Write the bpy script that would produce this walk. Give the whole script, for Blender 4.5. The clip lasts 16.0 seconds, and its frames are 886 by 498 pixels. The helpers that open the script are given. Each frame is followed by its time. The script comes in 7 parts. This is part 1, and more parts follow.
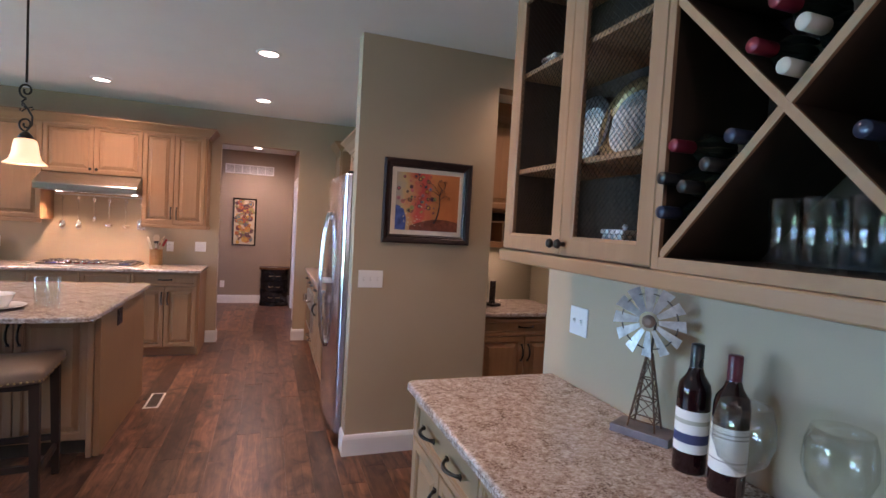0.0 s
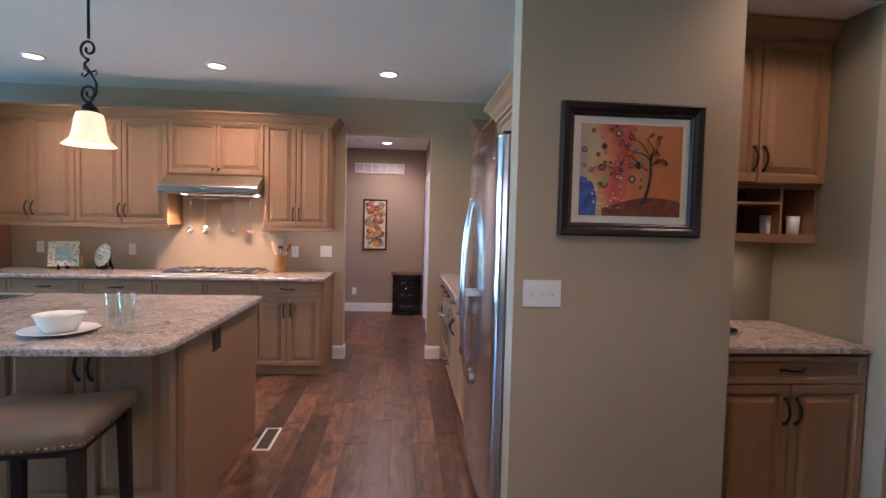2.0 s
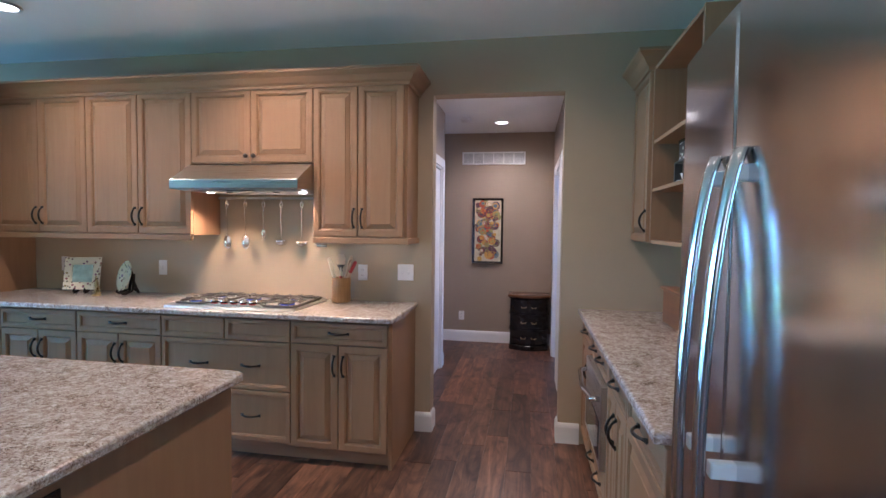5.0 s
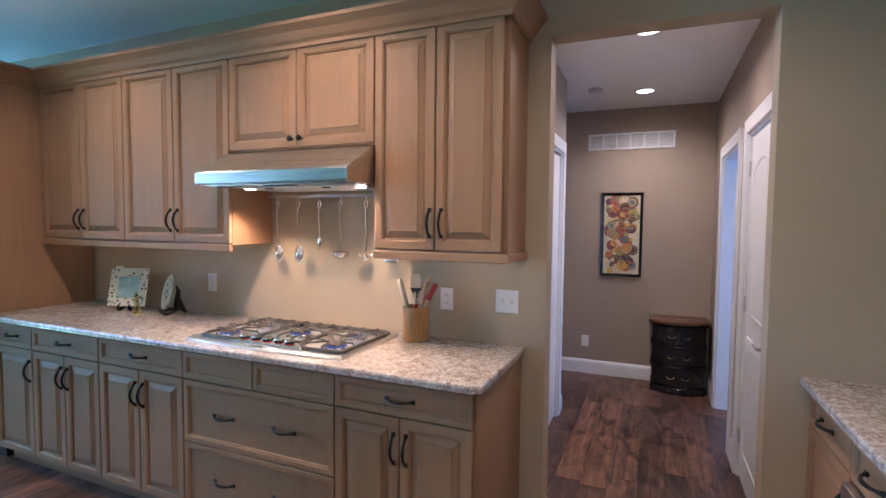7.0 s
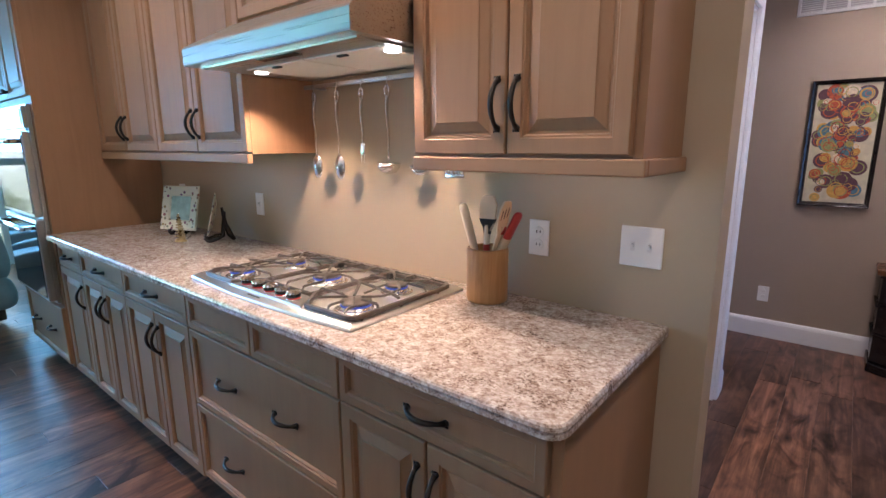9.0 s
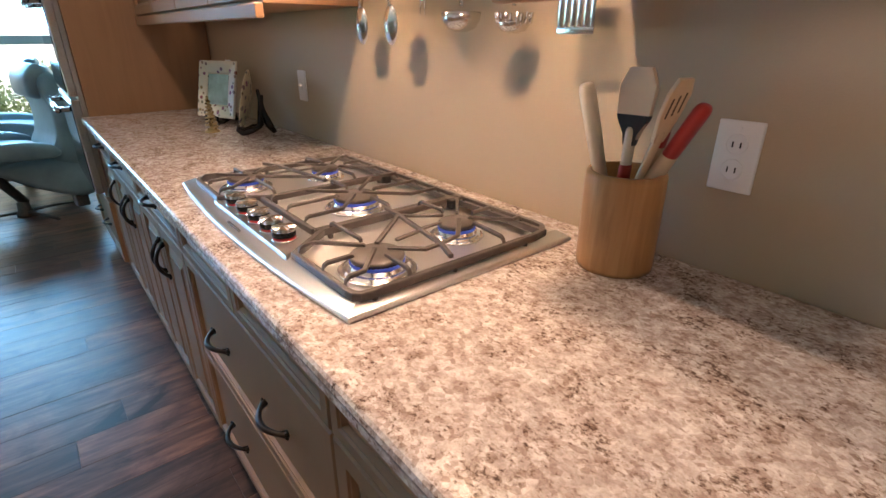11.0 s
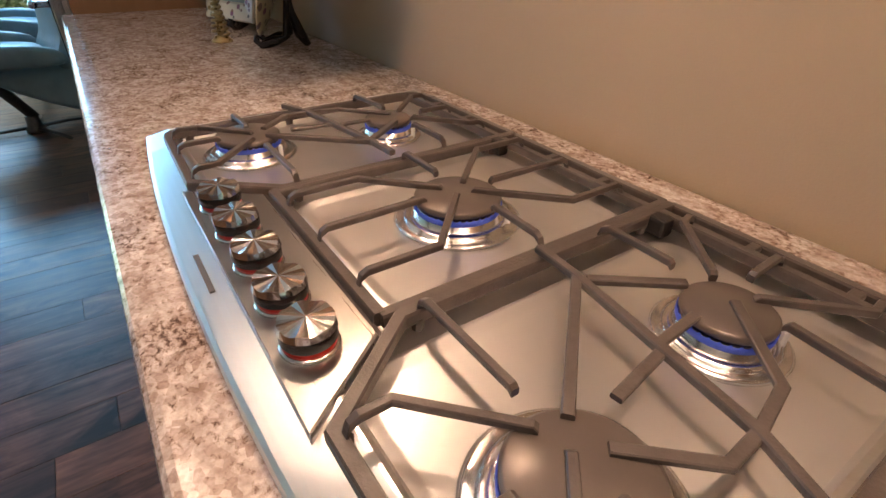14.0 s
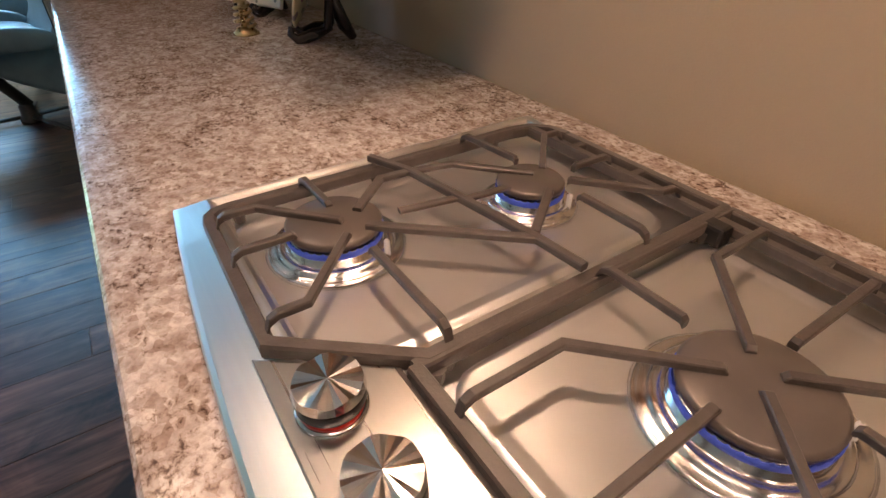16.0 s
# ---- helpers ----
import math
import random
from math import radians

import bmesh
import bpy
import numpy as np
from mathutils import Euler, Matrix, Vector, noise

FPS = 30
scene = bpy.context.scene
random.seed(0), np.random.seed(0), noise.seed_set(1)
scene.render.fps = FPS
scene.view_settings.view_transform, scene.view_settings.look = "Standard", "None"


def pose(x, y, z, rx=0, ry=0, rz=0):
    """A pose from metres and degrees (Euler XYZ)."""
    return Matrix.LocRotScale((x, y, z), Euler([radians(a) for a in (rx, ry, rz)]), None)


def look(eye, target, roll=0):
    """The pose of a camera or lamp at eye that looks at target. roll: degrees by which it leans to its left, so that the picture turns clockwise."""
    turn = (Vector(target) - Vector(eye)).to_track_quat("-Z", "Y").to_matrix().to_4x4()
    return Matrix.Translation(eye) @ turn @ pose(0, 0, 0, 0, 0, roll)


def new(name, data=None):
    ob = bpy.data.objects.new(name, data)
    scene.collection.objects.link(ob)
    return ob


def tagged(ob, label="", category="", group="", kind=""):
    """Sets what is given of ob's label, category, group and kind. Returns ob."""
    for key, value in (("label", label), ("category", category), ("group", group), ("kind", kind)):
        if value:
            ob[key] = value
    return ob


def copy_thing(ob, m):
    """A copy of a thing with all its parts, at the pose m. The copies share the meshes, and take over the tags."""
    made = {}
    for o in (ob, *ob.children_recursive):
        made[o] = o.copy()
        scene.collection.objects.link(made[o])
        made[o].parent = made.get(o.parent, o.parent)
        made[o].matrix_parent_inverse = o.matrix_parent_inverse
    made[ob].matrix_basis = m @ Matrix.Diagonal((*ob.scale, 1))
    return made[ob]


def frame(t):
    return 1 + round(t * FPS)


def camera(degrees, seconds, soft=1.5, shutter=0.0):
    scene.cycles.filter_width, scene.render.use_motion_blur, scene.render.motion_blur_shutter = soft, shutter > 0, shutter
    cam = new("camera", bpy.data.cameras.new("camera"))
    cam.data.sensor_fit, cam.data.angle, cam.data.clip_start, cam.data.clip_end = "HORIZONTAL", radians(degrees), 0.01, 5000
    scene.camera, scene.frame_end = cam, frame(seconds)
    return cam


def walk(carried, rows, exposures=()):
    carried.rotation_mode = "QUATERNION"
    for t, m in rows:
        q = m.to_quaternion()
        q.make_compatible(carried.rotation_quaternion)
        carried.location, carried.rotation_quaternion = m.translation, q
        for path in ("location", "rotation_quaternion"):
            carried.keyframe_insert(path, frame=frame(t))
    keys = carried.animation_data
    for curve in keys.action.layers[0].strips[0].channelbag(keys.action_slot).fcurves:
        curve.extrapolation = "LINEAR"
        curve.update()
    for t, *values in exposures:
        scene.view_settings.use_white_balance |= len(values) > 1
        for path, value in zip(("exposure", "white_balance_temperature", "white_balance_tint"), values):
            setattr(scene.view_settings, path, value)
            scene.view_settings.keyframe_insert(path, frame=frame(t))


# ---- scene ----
cam = camera(83.4, 16.0)
PATH = [
    (0, (0.204, 0.239, 1.544), (0.87, 2.123, 1.452), 3.3),
    (0.5, (0.204, 0.5, 1.511), (0.707, 2.434, 1.425), 2.7),
    (1, (0.199, 0.809, 1.488), (0.531, 2.78, 1.397), 2.2),
    (1.5, (0.214, 1.108, 1.464), (0.439, 3.093, 1.369), 1.8),
    (2, (0.259, 1.41, 1.453), (0.422, 3.401, 1.353), 1.4),
    (2.5, (0.293, 1.722, 1.445), (0.39, 3.717, 1.347), 1.3),
    (3, (0.31, 2.035, 1.44), (0.33, 4.033, 1.341), 1.1),
    (3.5, (0.335, 2.353, 1.44), (0.273, 4.349, 1.343), 1.0),
    (4, (0.348, 2.678, 1.447), (0.197, 4.67, 1.351), 0.8),
    (6.5, (0.171, 4.092, 1.506), (-0.489, 5.977, 1.408), 0.8),
    (7, (0.11, 4.369, 1.516), (-0.671, 6.207, 1.41), 0.6),
    (7.5, (0.079, 4.617, 1.494), (-0.818, 6.401, 1.374), 0.2),
    (8, (0.042, 4.871, 1.478), (-0.981, 6.58, 1.295), -0.1),
    (8.5, (-0.023, 5.091, 1.443), (-1.165, 6.707, 1.153), -0.2),
    (9, (-0.11, 5.299, 1.414), (-1.347, 6.817, 1.008), -0.2),
    (9.5, (-0.194, 5.468, 1.385), (-1.501, 6.893, 0.874), -0.2),
    (9.7, (-0.231, 5.527, 1.378), (-1.561, 6.911, 0.816), -0.4),
    (11.8, (-0.718, 5.953, 1.266), (-2.158, 7.021, 0.38), 0.4),
    (12, (-0.756, 5.975, 1.259), (-2.193, 7.028, 0.349), 0.4),
    (12.5, (-0.856, 6.009, 1.24), (-2.274, 7.045, 0.283), 1.0),
    (13, (-0.947, 6.04, 1.234), (-2.355, 7.039, 0.224), 0.8),
    (13.5, (-1.025, 6.061, 1.224), (-2.424, 7.032, 0.177), 0.9),
    (14, (-1.111, 6.072, 1.219), (-2.497, 7.028, 0.14), 1.0),
    (14.5, (-1.203, 6.079, 1.217), (-2.579, 7.021, 0.113), 1.0),
    (15, (-1.286, 6.082, 1.219), (-2.646, 7.014, 0.087), 1.3),
    (15.5, (-1.367, 6.091, 1.214), (-2.718, 7.012, 0.062), 0.9),
    (16, (-1.461, 6.095, 1.216), (-2.803, 7.007, 0.047), 0.6),
]
walk(cam, [(t, look(eye, target, roll)) for t, eye, target, roll in PATH], exposures=[(0, 0.49, 7150, 45), (1.5, 0.52, 6650, 39), (3.5, 0.42, 5800, 27), (6.5, 0.34, 5650, 22), (9.7, 0.17, 6000, 25), (12, -0.31, 6950, 29), (14, -0.65, 6900, 31), (16, -0.77, 6850, 31)])

# ---- world, lights, exposure ----
world = bpy.data.worlds.new("world")
scene.world = world
world.use_nodes = True
wn = world.node_tree
sky = wn.nodes.new("ShaderNodeTexSky")
sky.sky_type, sky.sun_disc, sky.sun_elevation, sky.sun_rotation = "NISHITA", False, radians(48), radians(105)
wn.links.new(sky.outputs["Color"], wn.nodes["Background"].inputs["Color"])
wn.nodes["Background"].inputs["Strength"].default_value = 0.15
sun = new("sun", bpy.data.lights.new("sun", "SUN"))
sun.data.energy, sun.data.angle, sun.data.color = 5.0, radians(0.5), (1.0, 0.95, 0.88)
sun.matrix_world = pose(0, 0, 10, 42, 0, 80)

WARM, COOL, LAWN = (1.0, 0.76, 0.52), (0.2, 0.48, 1.0), (0.28, 0.92, 0.66)


def area(name, x, y, z, sx, sy, watts, color, rx=0, rz=0, spread=180):
    l = bpy.data.lights.new(name, "AREA")
    l.shape, l.size, l.size_y, l.energy, l.color, l.spread = "RECTANGLE", sx, sy, watts, color, radians(spread)
    o = new(name, l)
    o.matrix_world = pose(x, y, z, rx, 0, rz)
    return o


def spot(name, x, y, z, watts, color, cone, blend=0.6, size=0.05):
    l = bpy.data.lights.new(name, "SPOT")
    l.energy, l.color, l.spot_size, l.spot_blend, l.shadow_soft_size = watts, color, radians(cone), blend, size
    o = new(name, l)
    o.matrix_world = pose(x, y, z)
    return o


CEIL = 2.74
# The last four cans are unseen, added as fill.
CANS = [(0.11, 5.81), (-1.33, 5.81), (-2.77, 5.79), (0.16, 4.2), (-2.77, 2.6), (0.16, 2.0), (-1.33, 1.2), (2.05, 3.15)]
CAN_WATTS = {11: 46, -133: 78, -277: 50}
HALL_CANS = [(0.0, 8.92), (0.04, 7.52)]
for cx, cy in CANS:
    spot("can_or_fill_lamp", cx, cy, CEIL - 0.02, CAN_WATTS[round(cx * 100)] if cy > 5 else (28 if cx > 1.5 else (5 if cx < -2 else (30 if cy > 4 else (64 if cx > 0 else 6)))), (1.0, 0.77, 0.53), 150, 0.9, 0.06)
for cx, cy in HALL_CANS:
    spot("hall_lamp", cx, cy, 2.61, 50, (1.0, 0.84, 0.71), 160, 0.9, 0.06)
# area lamps at the south and west windows stand in for daylight
area("daylight_south", -0.1, -4.42, 1.7, 2.8, 1.6, 15, (0.74, 0.78, 1.0), rx=112, spread=150)
# tinted lamps: blue at the upper panes for sky, green below for lawn bounce
area("skylight_west", -7.92, 2.0, 1.72, 3.0, 1.3, 105, COOL, rx=62, rz=-90, spread=100)
area("lawn_light_west", -7.92, 2.0, 0.66, 3.0, 0.75, 56, LAWN, rx=124, rz=-90, spread=100)
area("skylight_garden_door", -7.93, 5.45, 1.78, 2.2, 0.9, 105, (0.16, 0.62, 1.0), rx=66, rz=-90, spread=140)
# added fill in the windowless utility room, brightening its doorway
area("mudroom_fill", 4.3, 4.9, 1.6, 1.4, 1.4, 60, (0.9, 0.96, 1.0), rx=90, rz=90)
# under-cabinet strips: the one right of the hood is real, the others added fill
area("undercabinet_strip_or_fill", -2.85, 6.56, 1.37, 1.5, 0.04, 0.3, WARM)
area("undercabinet_strip_or_fill", -0.66, 6.56, 1.37, 0.3, 0.04, 0.22, WARM)
area("undercabinet_strip_or_fill", 1.17, 6.0, 1.37, 0.04, 1.0, 0.16, WARM)
area("undercabinet_strip_or_fill", 2.0, 4.05, 1.36, 0.4, 0.04, 1.0, WARM)
for hx in (-1.825, -1.155):
    spot("hood_lamp", hx, 6.36, 1.668, 28, (1.0, 0.73, 0.46), 120, 0.6, 0.03)

# ---- materials ----


def shader(name, rough=0.5, metal=0.0):
    m = bpy.data.materials.new(name)
    m.use_nodes = True
    b = m.node_tree.nodes["Principled BSDF"]
    b.inputs["Roughness"].default_value, b.inputs["Metallic"].default_value = rough, metal
    return m, m.node_tree, b


def ramp(nt, fac, stops):
    r = nt.nodes.new("ShaderNodeValToRGB")
    e = r.color_ramp.elements
    while len(e) < len(stops):
        e.new(0.5)
    for el, (p, c) in zip(e, stops):
        el.position, el.color = p, (*c, 1)
    nt.links.new(fac, r.inputs["Fac"])
    return r.outputs["Color"]


def coords(nt, scale=(1, 1, 1), kind="Object"):
    c, mp = nt.nodes.new("ShaderNodeTexCoord"), nt.nodes.new("ShaderNodeMapping")
    mp.inputs["Scale"].default_value = scale
    nt.links.new(c.outputs[kind], mp.inputs["Vector"])
    return mp.outputs["Vector"]


def world_coords(nt, scale=(1, 1, 1)):
    g, mp = nt.nodes.new("ShaderNodeNewGeometry"), nt.nodes.new("ShaderNodeMapping")
    mp.inputs["Scale"].default_value = scale
    nt.links.new(g.outputs["Position"], mp.inputs["Vector"])
    return mp.outputs["Vector"]


def noise_tex(nt, vec, scale, detail=4, rough=0.55, distortion=0.0):
    n = nt.nodes.new("ShaderNodeTexNoise")
    for k, v in (("Scale", scale), ("Detail", detail), ("Roughness", rough), ("Distortion", distortion)):
        n.inputs[k].default_value = v
    nt.links.new(vec, n.inputs["Vector"])
    return n.outputs["Fac"]


def mix(nt, fac, a, b, blend="MIX"):
    n = nt.nodes.new("ShaderNodeMix")
    n.data_type, n.blend_type = "RGBA", blend
    for sock, v in ((n.inputs[0], fac), (n.inputs[6], a), (n.inputs[7], b)):
        if isinstance(v, (int, float)):
            sock.default_value = v
        elif isinstance(v, tuple):
            sock.default_value = (*v, 1)
        else:
            nt.links.new(v, sock)
    return n.outputs[2]


def bump(nt, b, height, strength, distance=0.002):
    n = nt.nodes.new("ShaderNodeBump")
    n.inputs["Strength"].default_value, n.inputs["Distance"].default_value = strength, distance
    nt.links.new(height, n.inputs["Height"])
    nt.links.new(n.outputs["Normal"], b.inputs["Normal"])


def rough_by(nt, b, fac, lo, hi):
    n = nt.nodes.new("ShaderNodeMapRange")
    n.inputs["To Min"].default_value, n.inputs["To Max"].default_value = lo, hi
    nt.links.new(fac, n.inputs["Value"])
    nt.links.new(n.outputs["Result"], b.inputs["Roughness"])


def plain(name, color, rough=0.5, metal=0.0, vary=0.12, scale=8.0, bumpy=0.0, fine=120.0):
    """A surface of one colour with soft uneven tone, and a fine grain."""
    m, nt, b = shader(name, rough, metal)
    v = world_coords(nt)
    f = noise_tex(nt, v, scale, 5)
    lo, hi = tuple(c * (1 - vary) for c in color), tuple(min(1, c * (1 + vary)) for c in color)
    nt.links.new(ramp(nt, f, [(0.3, lo), (0.7, hi)]), b.inputs["Base Color"])
    rough_by(nt, b, f, max(0.02, rough - 0.06), min(1, rough + 0.06))
    if bumpy:
        bump(nt, b, noise_tex(nt, v, fine, 3), bumpy)
    return m


def glow(name, color, strength):
    m, nt, b = shader(name)
    b.inputs["Base Color"].default_value = (*color, 1)
    b.inputs["Emission Color"].default_value, b.inputs["Emission Strength"].default_value = (*color, 1), strength
    return m


def timber(name, dark, mid, light, rough=0.35, along="z", spread=1.0, vary=0.0):
    """Stained wood with grain along one axis."""
    m, nt, b = shader(name, rough)
    k = {"x": (2.0, 24, 24), "y": (24, 2.0, 24), "z": (24, 24, 2.0)}[along]
    v = world_coords(nt, k)
    f = noise_tex(nt, v, 1.0 * spread, 6, 0.6, 0.6)
    b.inputs["Specular IOR Level"].default_value = 0.28
    blotch = noise_tex(nt, world_coords(nt), 3.0, 3)
    c = ramp(nt, f, [(0.3, dark), (0.5, mid), (0.72, light)])
    c = mix(nt, 0.35, c, ramp(nt, blotch, [(0.3, dark), (0.7, light)]))
    if vary:
        oi = nt.nodes.new("ShaderNodeObjectInfo")
        tone = ramp(nt, oi.outputs["Random"], [(0.0, (1 - vary,) * 3), (1.0, (1.0,) * 3)])
        c = mix(nt, 1.0, c, tone, "MULTIPLY")
    nt.links.new(c, b.inputs["Base Color"])
    rough_by(nt, b, f, rough - 0.08, rough + 0.1)
    bump(nt, b, noise_tex(nt, v, 3.0, 3), 0.015)
    return m


def granite():
    m, nt, b = shader("granite", 0.12)
    v = world_coords(nt)
    patch = noise_tex(nt, v, 10, 5, 0.62, 0.8)
    tone = noise_tex(nt, v, 46, 4, 0.6)
    grain = noise_tex(nt, v, 240, 3, 0.6)
    vs = world_coords(nt, (0.8, 1.0, 1.0))
    streak = noise_tex(nt, vs, 170, 5, 0.68, 0.4)
    cells = nt.nodes.new("ShaderNodeTexVoronoi")
    cells.inputs["Scale"].default_value = 150
    nt.links.new(vs, cells.inputs["Vector"])
    hue = nt.nodes.new("ShaderNodeSeparateColor")
    nt.links.new(cells.outputs["Color"], hue.inputs["Color"])
    crystal = ramp(nt, hue.outputs["Red"], [(0.0, (0.62, 0.5, 0.42)), (0.25, (0.85, 0.78, 0.72)), (0.6, (1.0, 0.98, 0.95)), (0.9, (1.18, 1.17, 1.15))])
    spread = nt.nodes.new("ShaderNodeMath")
    spread.operation = "MULTIPLY_ADD"
    spread.inputs[1].default_value = 0.65
    nt.links.new(patch, spread.inputs[0])
    nt.links.new(streak, spread.inputs[2])
    c = ramp(nt, tone, [(0.3, (0.33, 0.27, 0.24)), (0.46, (0.44, 0.39, 0.365)), (0.6, (0.53, 0.5, 0.485)), (0.75, (0.6, 0.58, 0.57))])
    c = mix(nt, 1.0, c, ramp(nt, grain, [(0.3, (0.8, 0.77, 0.75)), (0.6, (1.06, 1.06, 1.06))]), "MULTIPLY")
    c = mix(nt, 1.0, c, ramp(nt, spread.outputs[0], [(0.62, (0.2, 0.15, 0.13)), (0.68, (0.48, 0.4, 0.35)), (0.745, (0.84, 0.79, 0.75)), (0.81, (1.04, 1.04, 1.04))]), "MULTIPLY")
    c = mix(nt, 0.75, c, crystal, "MULTIPLY")
    nt.links.new(c, b.inputs["Base Color"])
    b.inputs["Coat Weight"].default_value = 0.12
    b.inputs["Coat Roughness"].default_value = 0.05
    rough_by(nt, b, grain, 0.15, 0.25)
    bump(nt, b, tone, 0.05)
    return m


def steel(name, along="x", rough=0.28, color=(0.58, 0.57, 0.55)):
    m, nt, b = shader(name, rough, 1.0)
    k = {"x": (3, 260, 260), "y": (260, 3, 260), "z": (260, 260, 3)}[along]
    f = noise_tex(nt, world_coords(nt, k), 1.0, 4)
    nt.links.new(ramp(nt, f, [(0.3, tuple(c * 0.96 for c in color)), (0.7, color)]), b.inputs["Base Color"])
    rough_by(nt, b, f, rough - 0.025, rough + 0.025)
    bump(nt, b, f, 0.012, 0.0003)
    return m


def glass(name, color=(1, 1, 1), rough=0.0):
    m, nt, b = shader(name, rough)
    b.inputs["Base Color"].default_value = (*color, 1)
    b.inputs["Transmission Weight"].default_value, b.inputs["IOR"].default_value = 1.0, 1.45
    return m


WALL = plain("wall_paint", (0.435, 0.345, 0.236), 0.62, 0, 0.04, 1.5, 0.25, 260)
CEILING = plain("ceiling_paint", (0.88, 0.88, 0.87), 0.8, 0, 0.02, 2.0, 0.3, 180)
TRIM = plain("white_trim_paint", (0.78, 0.78, 0.77), 0.35, 0, 0.03, 4)
WOOD = timber("maple_stain", (0.31, 0.175, 0.095), (0.35, 0.2, 0.11), (0.385, 0.226, 0.127), 0.52, "z", 1.0, 0.08)
WOOD_X = timber("maple_stain_across", (0.31, 0.175, 0.095), (0.35, 0.2, 0.11), (0.385, 0.226, 0.127), 0.52, "x")
HALL_PAINT = plain("hall_paint", (0.36, 0.286, 0.218), 0.62, 0, 0.04, 1.5, 0.25, 260)
# Far darker than the maple outside; for cabinet insides, backs and some toe kicks.
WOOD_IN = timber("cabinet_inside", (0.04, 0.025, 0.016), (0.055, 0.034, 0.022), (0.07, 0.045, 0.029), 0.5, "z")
GRANITE = granite()
STEEL, STEEL_Y, STEEL_Z = steel("brushed_steel"), steel("brushed_steel_deep", "y"), steel("brushed_steel_upright", "z", 0.15, (0.66, 0.68, 0.7))
CHROME = plain("polished_chrome", (0.75, 0.75, 0.75), 0.1, 1.0, 0.05)
BRONZE = plain("oil_rubbed_bronze", (0.035, 0.028, 0.024), 0.36, 0.7, 0.25, 40)
IRON = plain("cast_iron_enamel", (0.075, 0.062, 0.055), 0.4, 0.0, 0.2, 60, 0.2, 400)
BLACK = plain("black_lacquer", (0.018, 0.014, 0.013), 0.25, 0, 0.3, 12)
WHITE_PLASTIC = plain("white_plastic", (0.8, 0.79, 0.77), 0.3, 0, 0.02)
PORCELAIN = plain("white_porcelain", (0.85, 0.84, 0.82), 0.12, 0, 0.02)
GLASS = glass("clear_glass")
DARK_GLASS = plain("oven_glass", (0.02, 0.022, 0.025), 0.06, 0.0, 0.1)
THIN_GLASS = bpy.data.materials.new("thin_glass")
THIN_GLASS.use_nodes = True
tn = THIN_GLASS.node_tree
tn.nodes.remove(tn.nodes["Principled BSDF"])
t_clear, t_gloss, t_mix, t_fr, t_pw = (tn.nodes.new("ShaderNode" + k) for k in ("BsdfTransparent", "BsdfGlossy", "MixShader", "LayerWeight", "Math"))
t_clear.inputs["Color"].default_value = (0.94, 0.96, 0.95, 1)
t_gloss.inputs["Roughness"].default_value = 0.02
t_fr.inputs["Blend"].default_value = 0.35
t_pw.operation, t_pw.inputs[1].default_value, t_pw.use_clamp = "MULTIPLY_ADD", 0.32, True
t_pw.inputs[2].default_value = 0.03
tn.links.new(t_fr.outputs["Facing"], t_pw.inputs[0])
tn.links.new(t_pw.outputs[0], t_mix.inputs["Fac"])
tn.links.new(t_clear.outputs[0], t_mix.inputs[1])
tn.links.new(t_gloss.outputs[0], t_mix.inputs[2])
tn.links.new(t_mix.outputs[0], tn.nodes["Material Output"].inputs["Surface"])
LAMP_GLOW = glow("lamp_glow", (1.0, 0.93, 0.82), 9.0)

# ---- mesh helpers ----


def mesh_of(bm, name, smooth=False):
    me = bpy.data.meshes.new(name)
    bm.normal_update()
    bm.to_mesh(me)
    bm.free()
    if smooth:
        me.shade_smooth()
    return me


def thing(name, label, category, m=None, group="", kind=""):
    e = new(name)
    e.empty_display_size = 0.1
    e.matrix_basis = m or Matrix()
    return tagged(e, label, category, group, kind)


def part(name, bm, material, parent, label="", smooth=False):
    me = bm if isinstance(bm, bpy.types.Mesh) else mesh_of(bm, name, smooth)
    if not me.materials:
        me.materials.append(material)
    o = new(name, me)
    o.parent = parent
    if label:
        o["label"] = label
    return o


def single(name, bm, material, label, category, m=None, kind="", group="", smooth=False):
    me = bm if isinstance(bm, bpy.types.Mesh) else mesh_of(bm, name, smooth)
    if not me.materials:
        me.materials.append(material)
    o = new(name, me)
    o.matrix_basis = m or Matrix()
    return tagged(o, label, category, group, kind)


def box(x0, x1, y0, y1, z0, z1, bevel=0.0, bm=None, seg=2):
    bm2 = bmesh.new()
    bmesh.ops.create_cube(bm2, size=1, matrix=Matrix.LocRotScale(((x0 + x1) / 2, (y0 + y1) / 2, (z0 + z1) / 2), None, (abs(x1 - x0), abs(y1 - y0), abs(z1 - z0))))
    if bevel:
        bmesh.ops.bevel(bm2, geom=bm2.edges[:], offset=bevel, segments=seg, profile=0.5, affect="EDGES")
    if bm is None:
        return bm2
    return join(bm, bm2)


def join(bm, other, m=None):
    if m is not None:
        bmesh.ops.transform(other, matrix=m, verts=other.verts[:])
    me = bpy.data.meshes.new("tmp")
    other.to_mesh(me)
    other.free()
    bm.from_mesh(me)
    bpy.data.meshes.remove(me)
    return bm


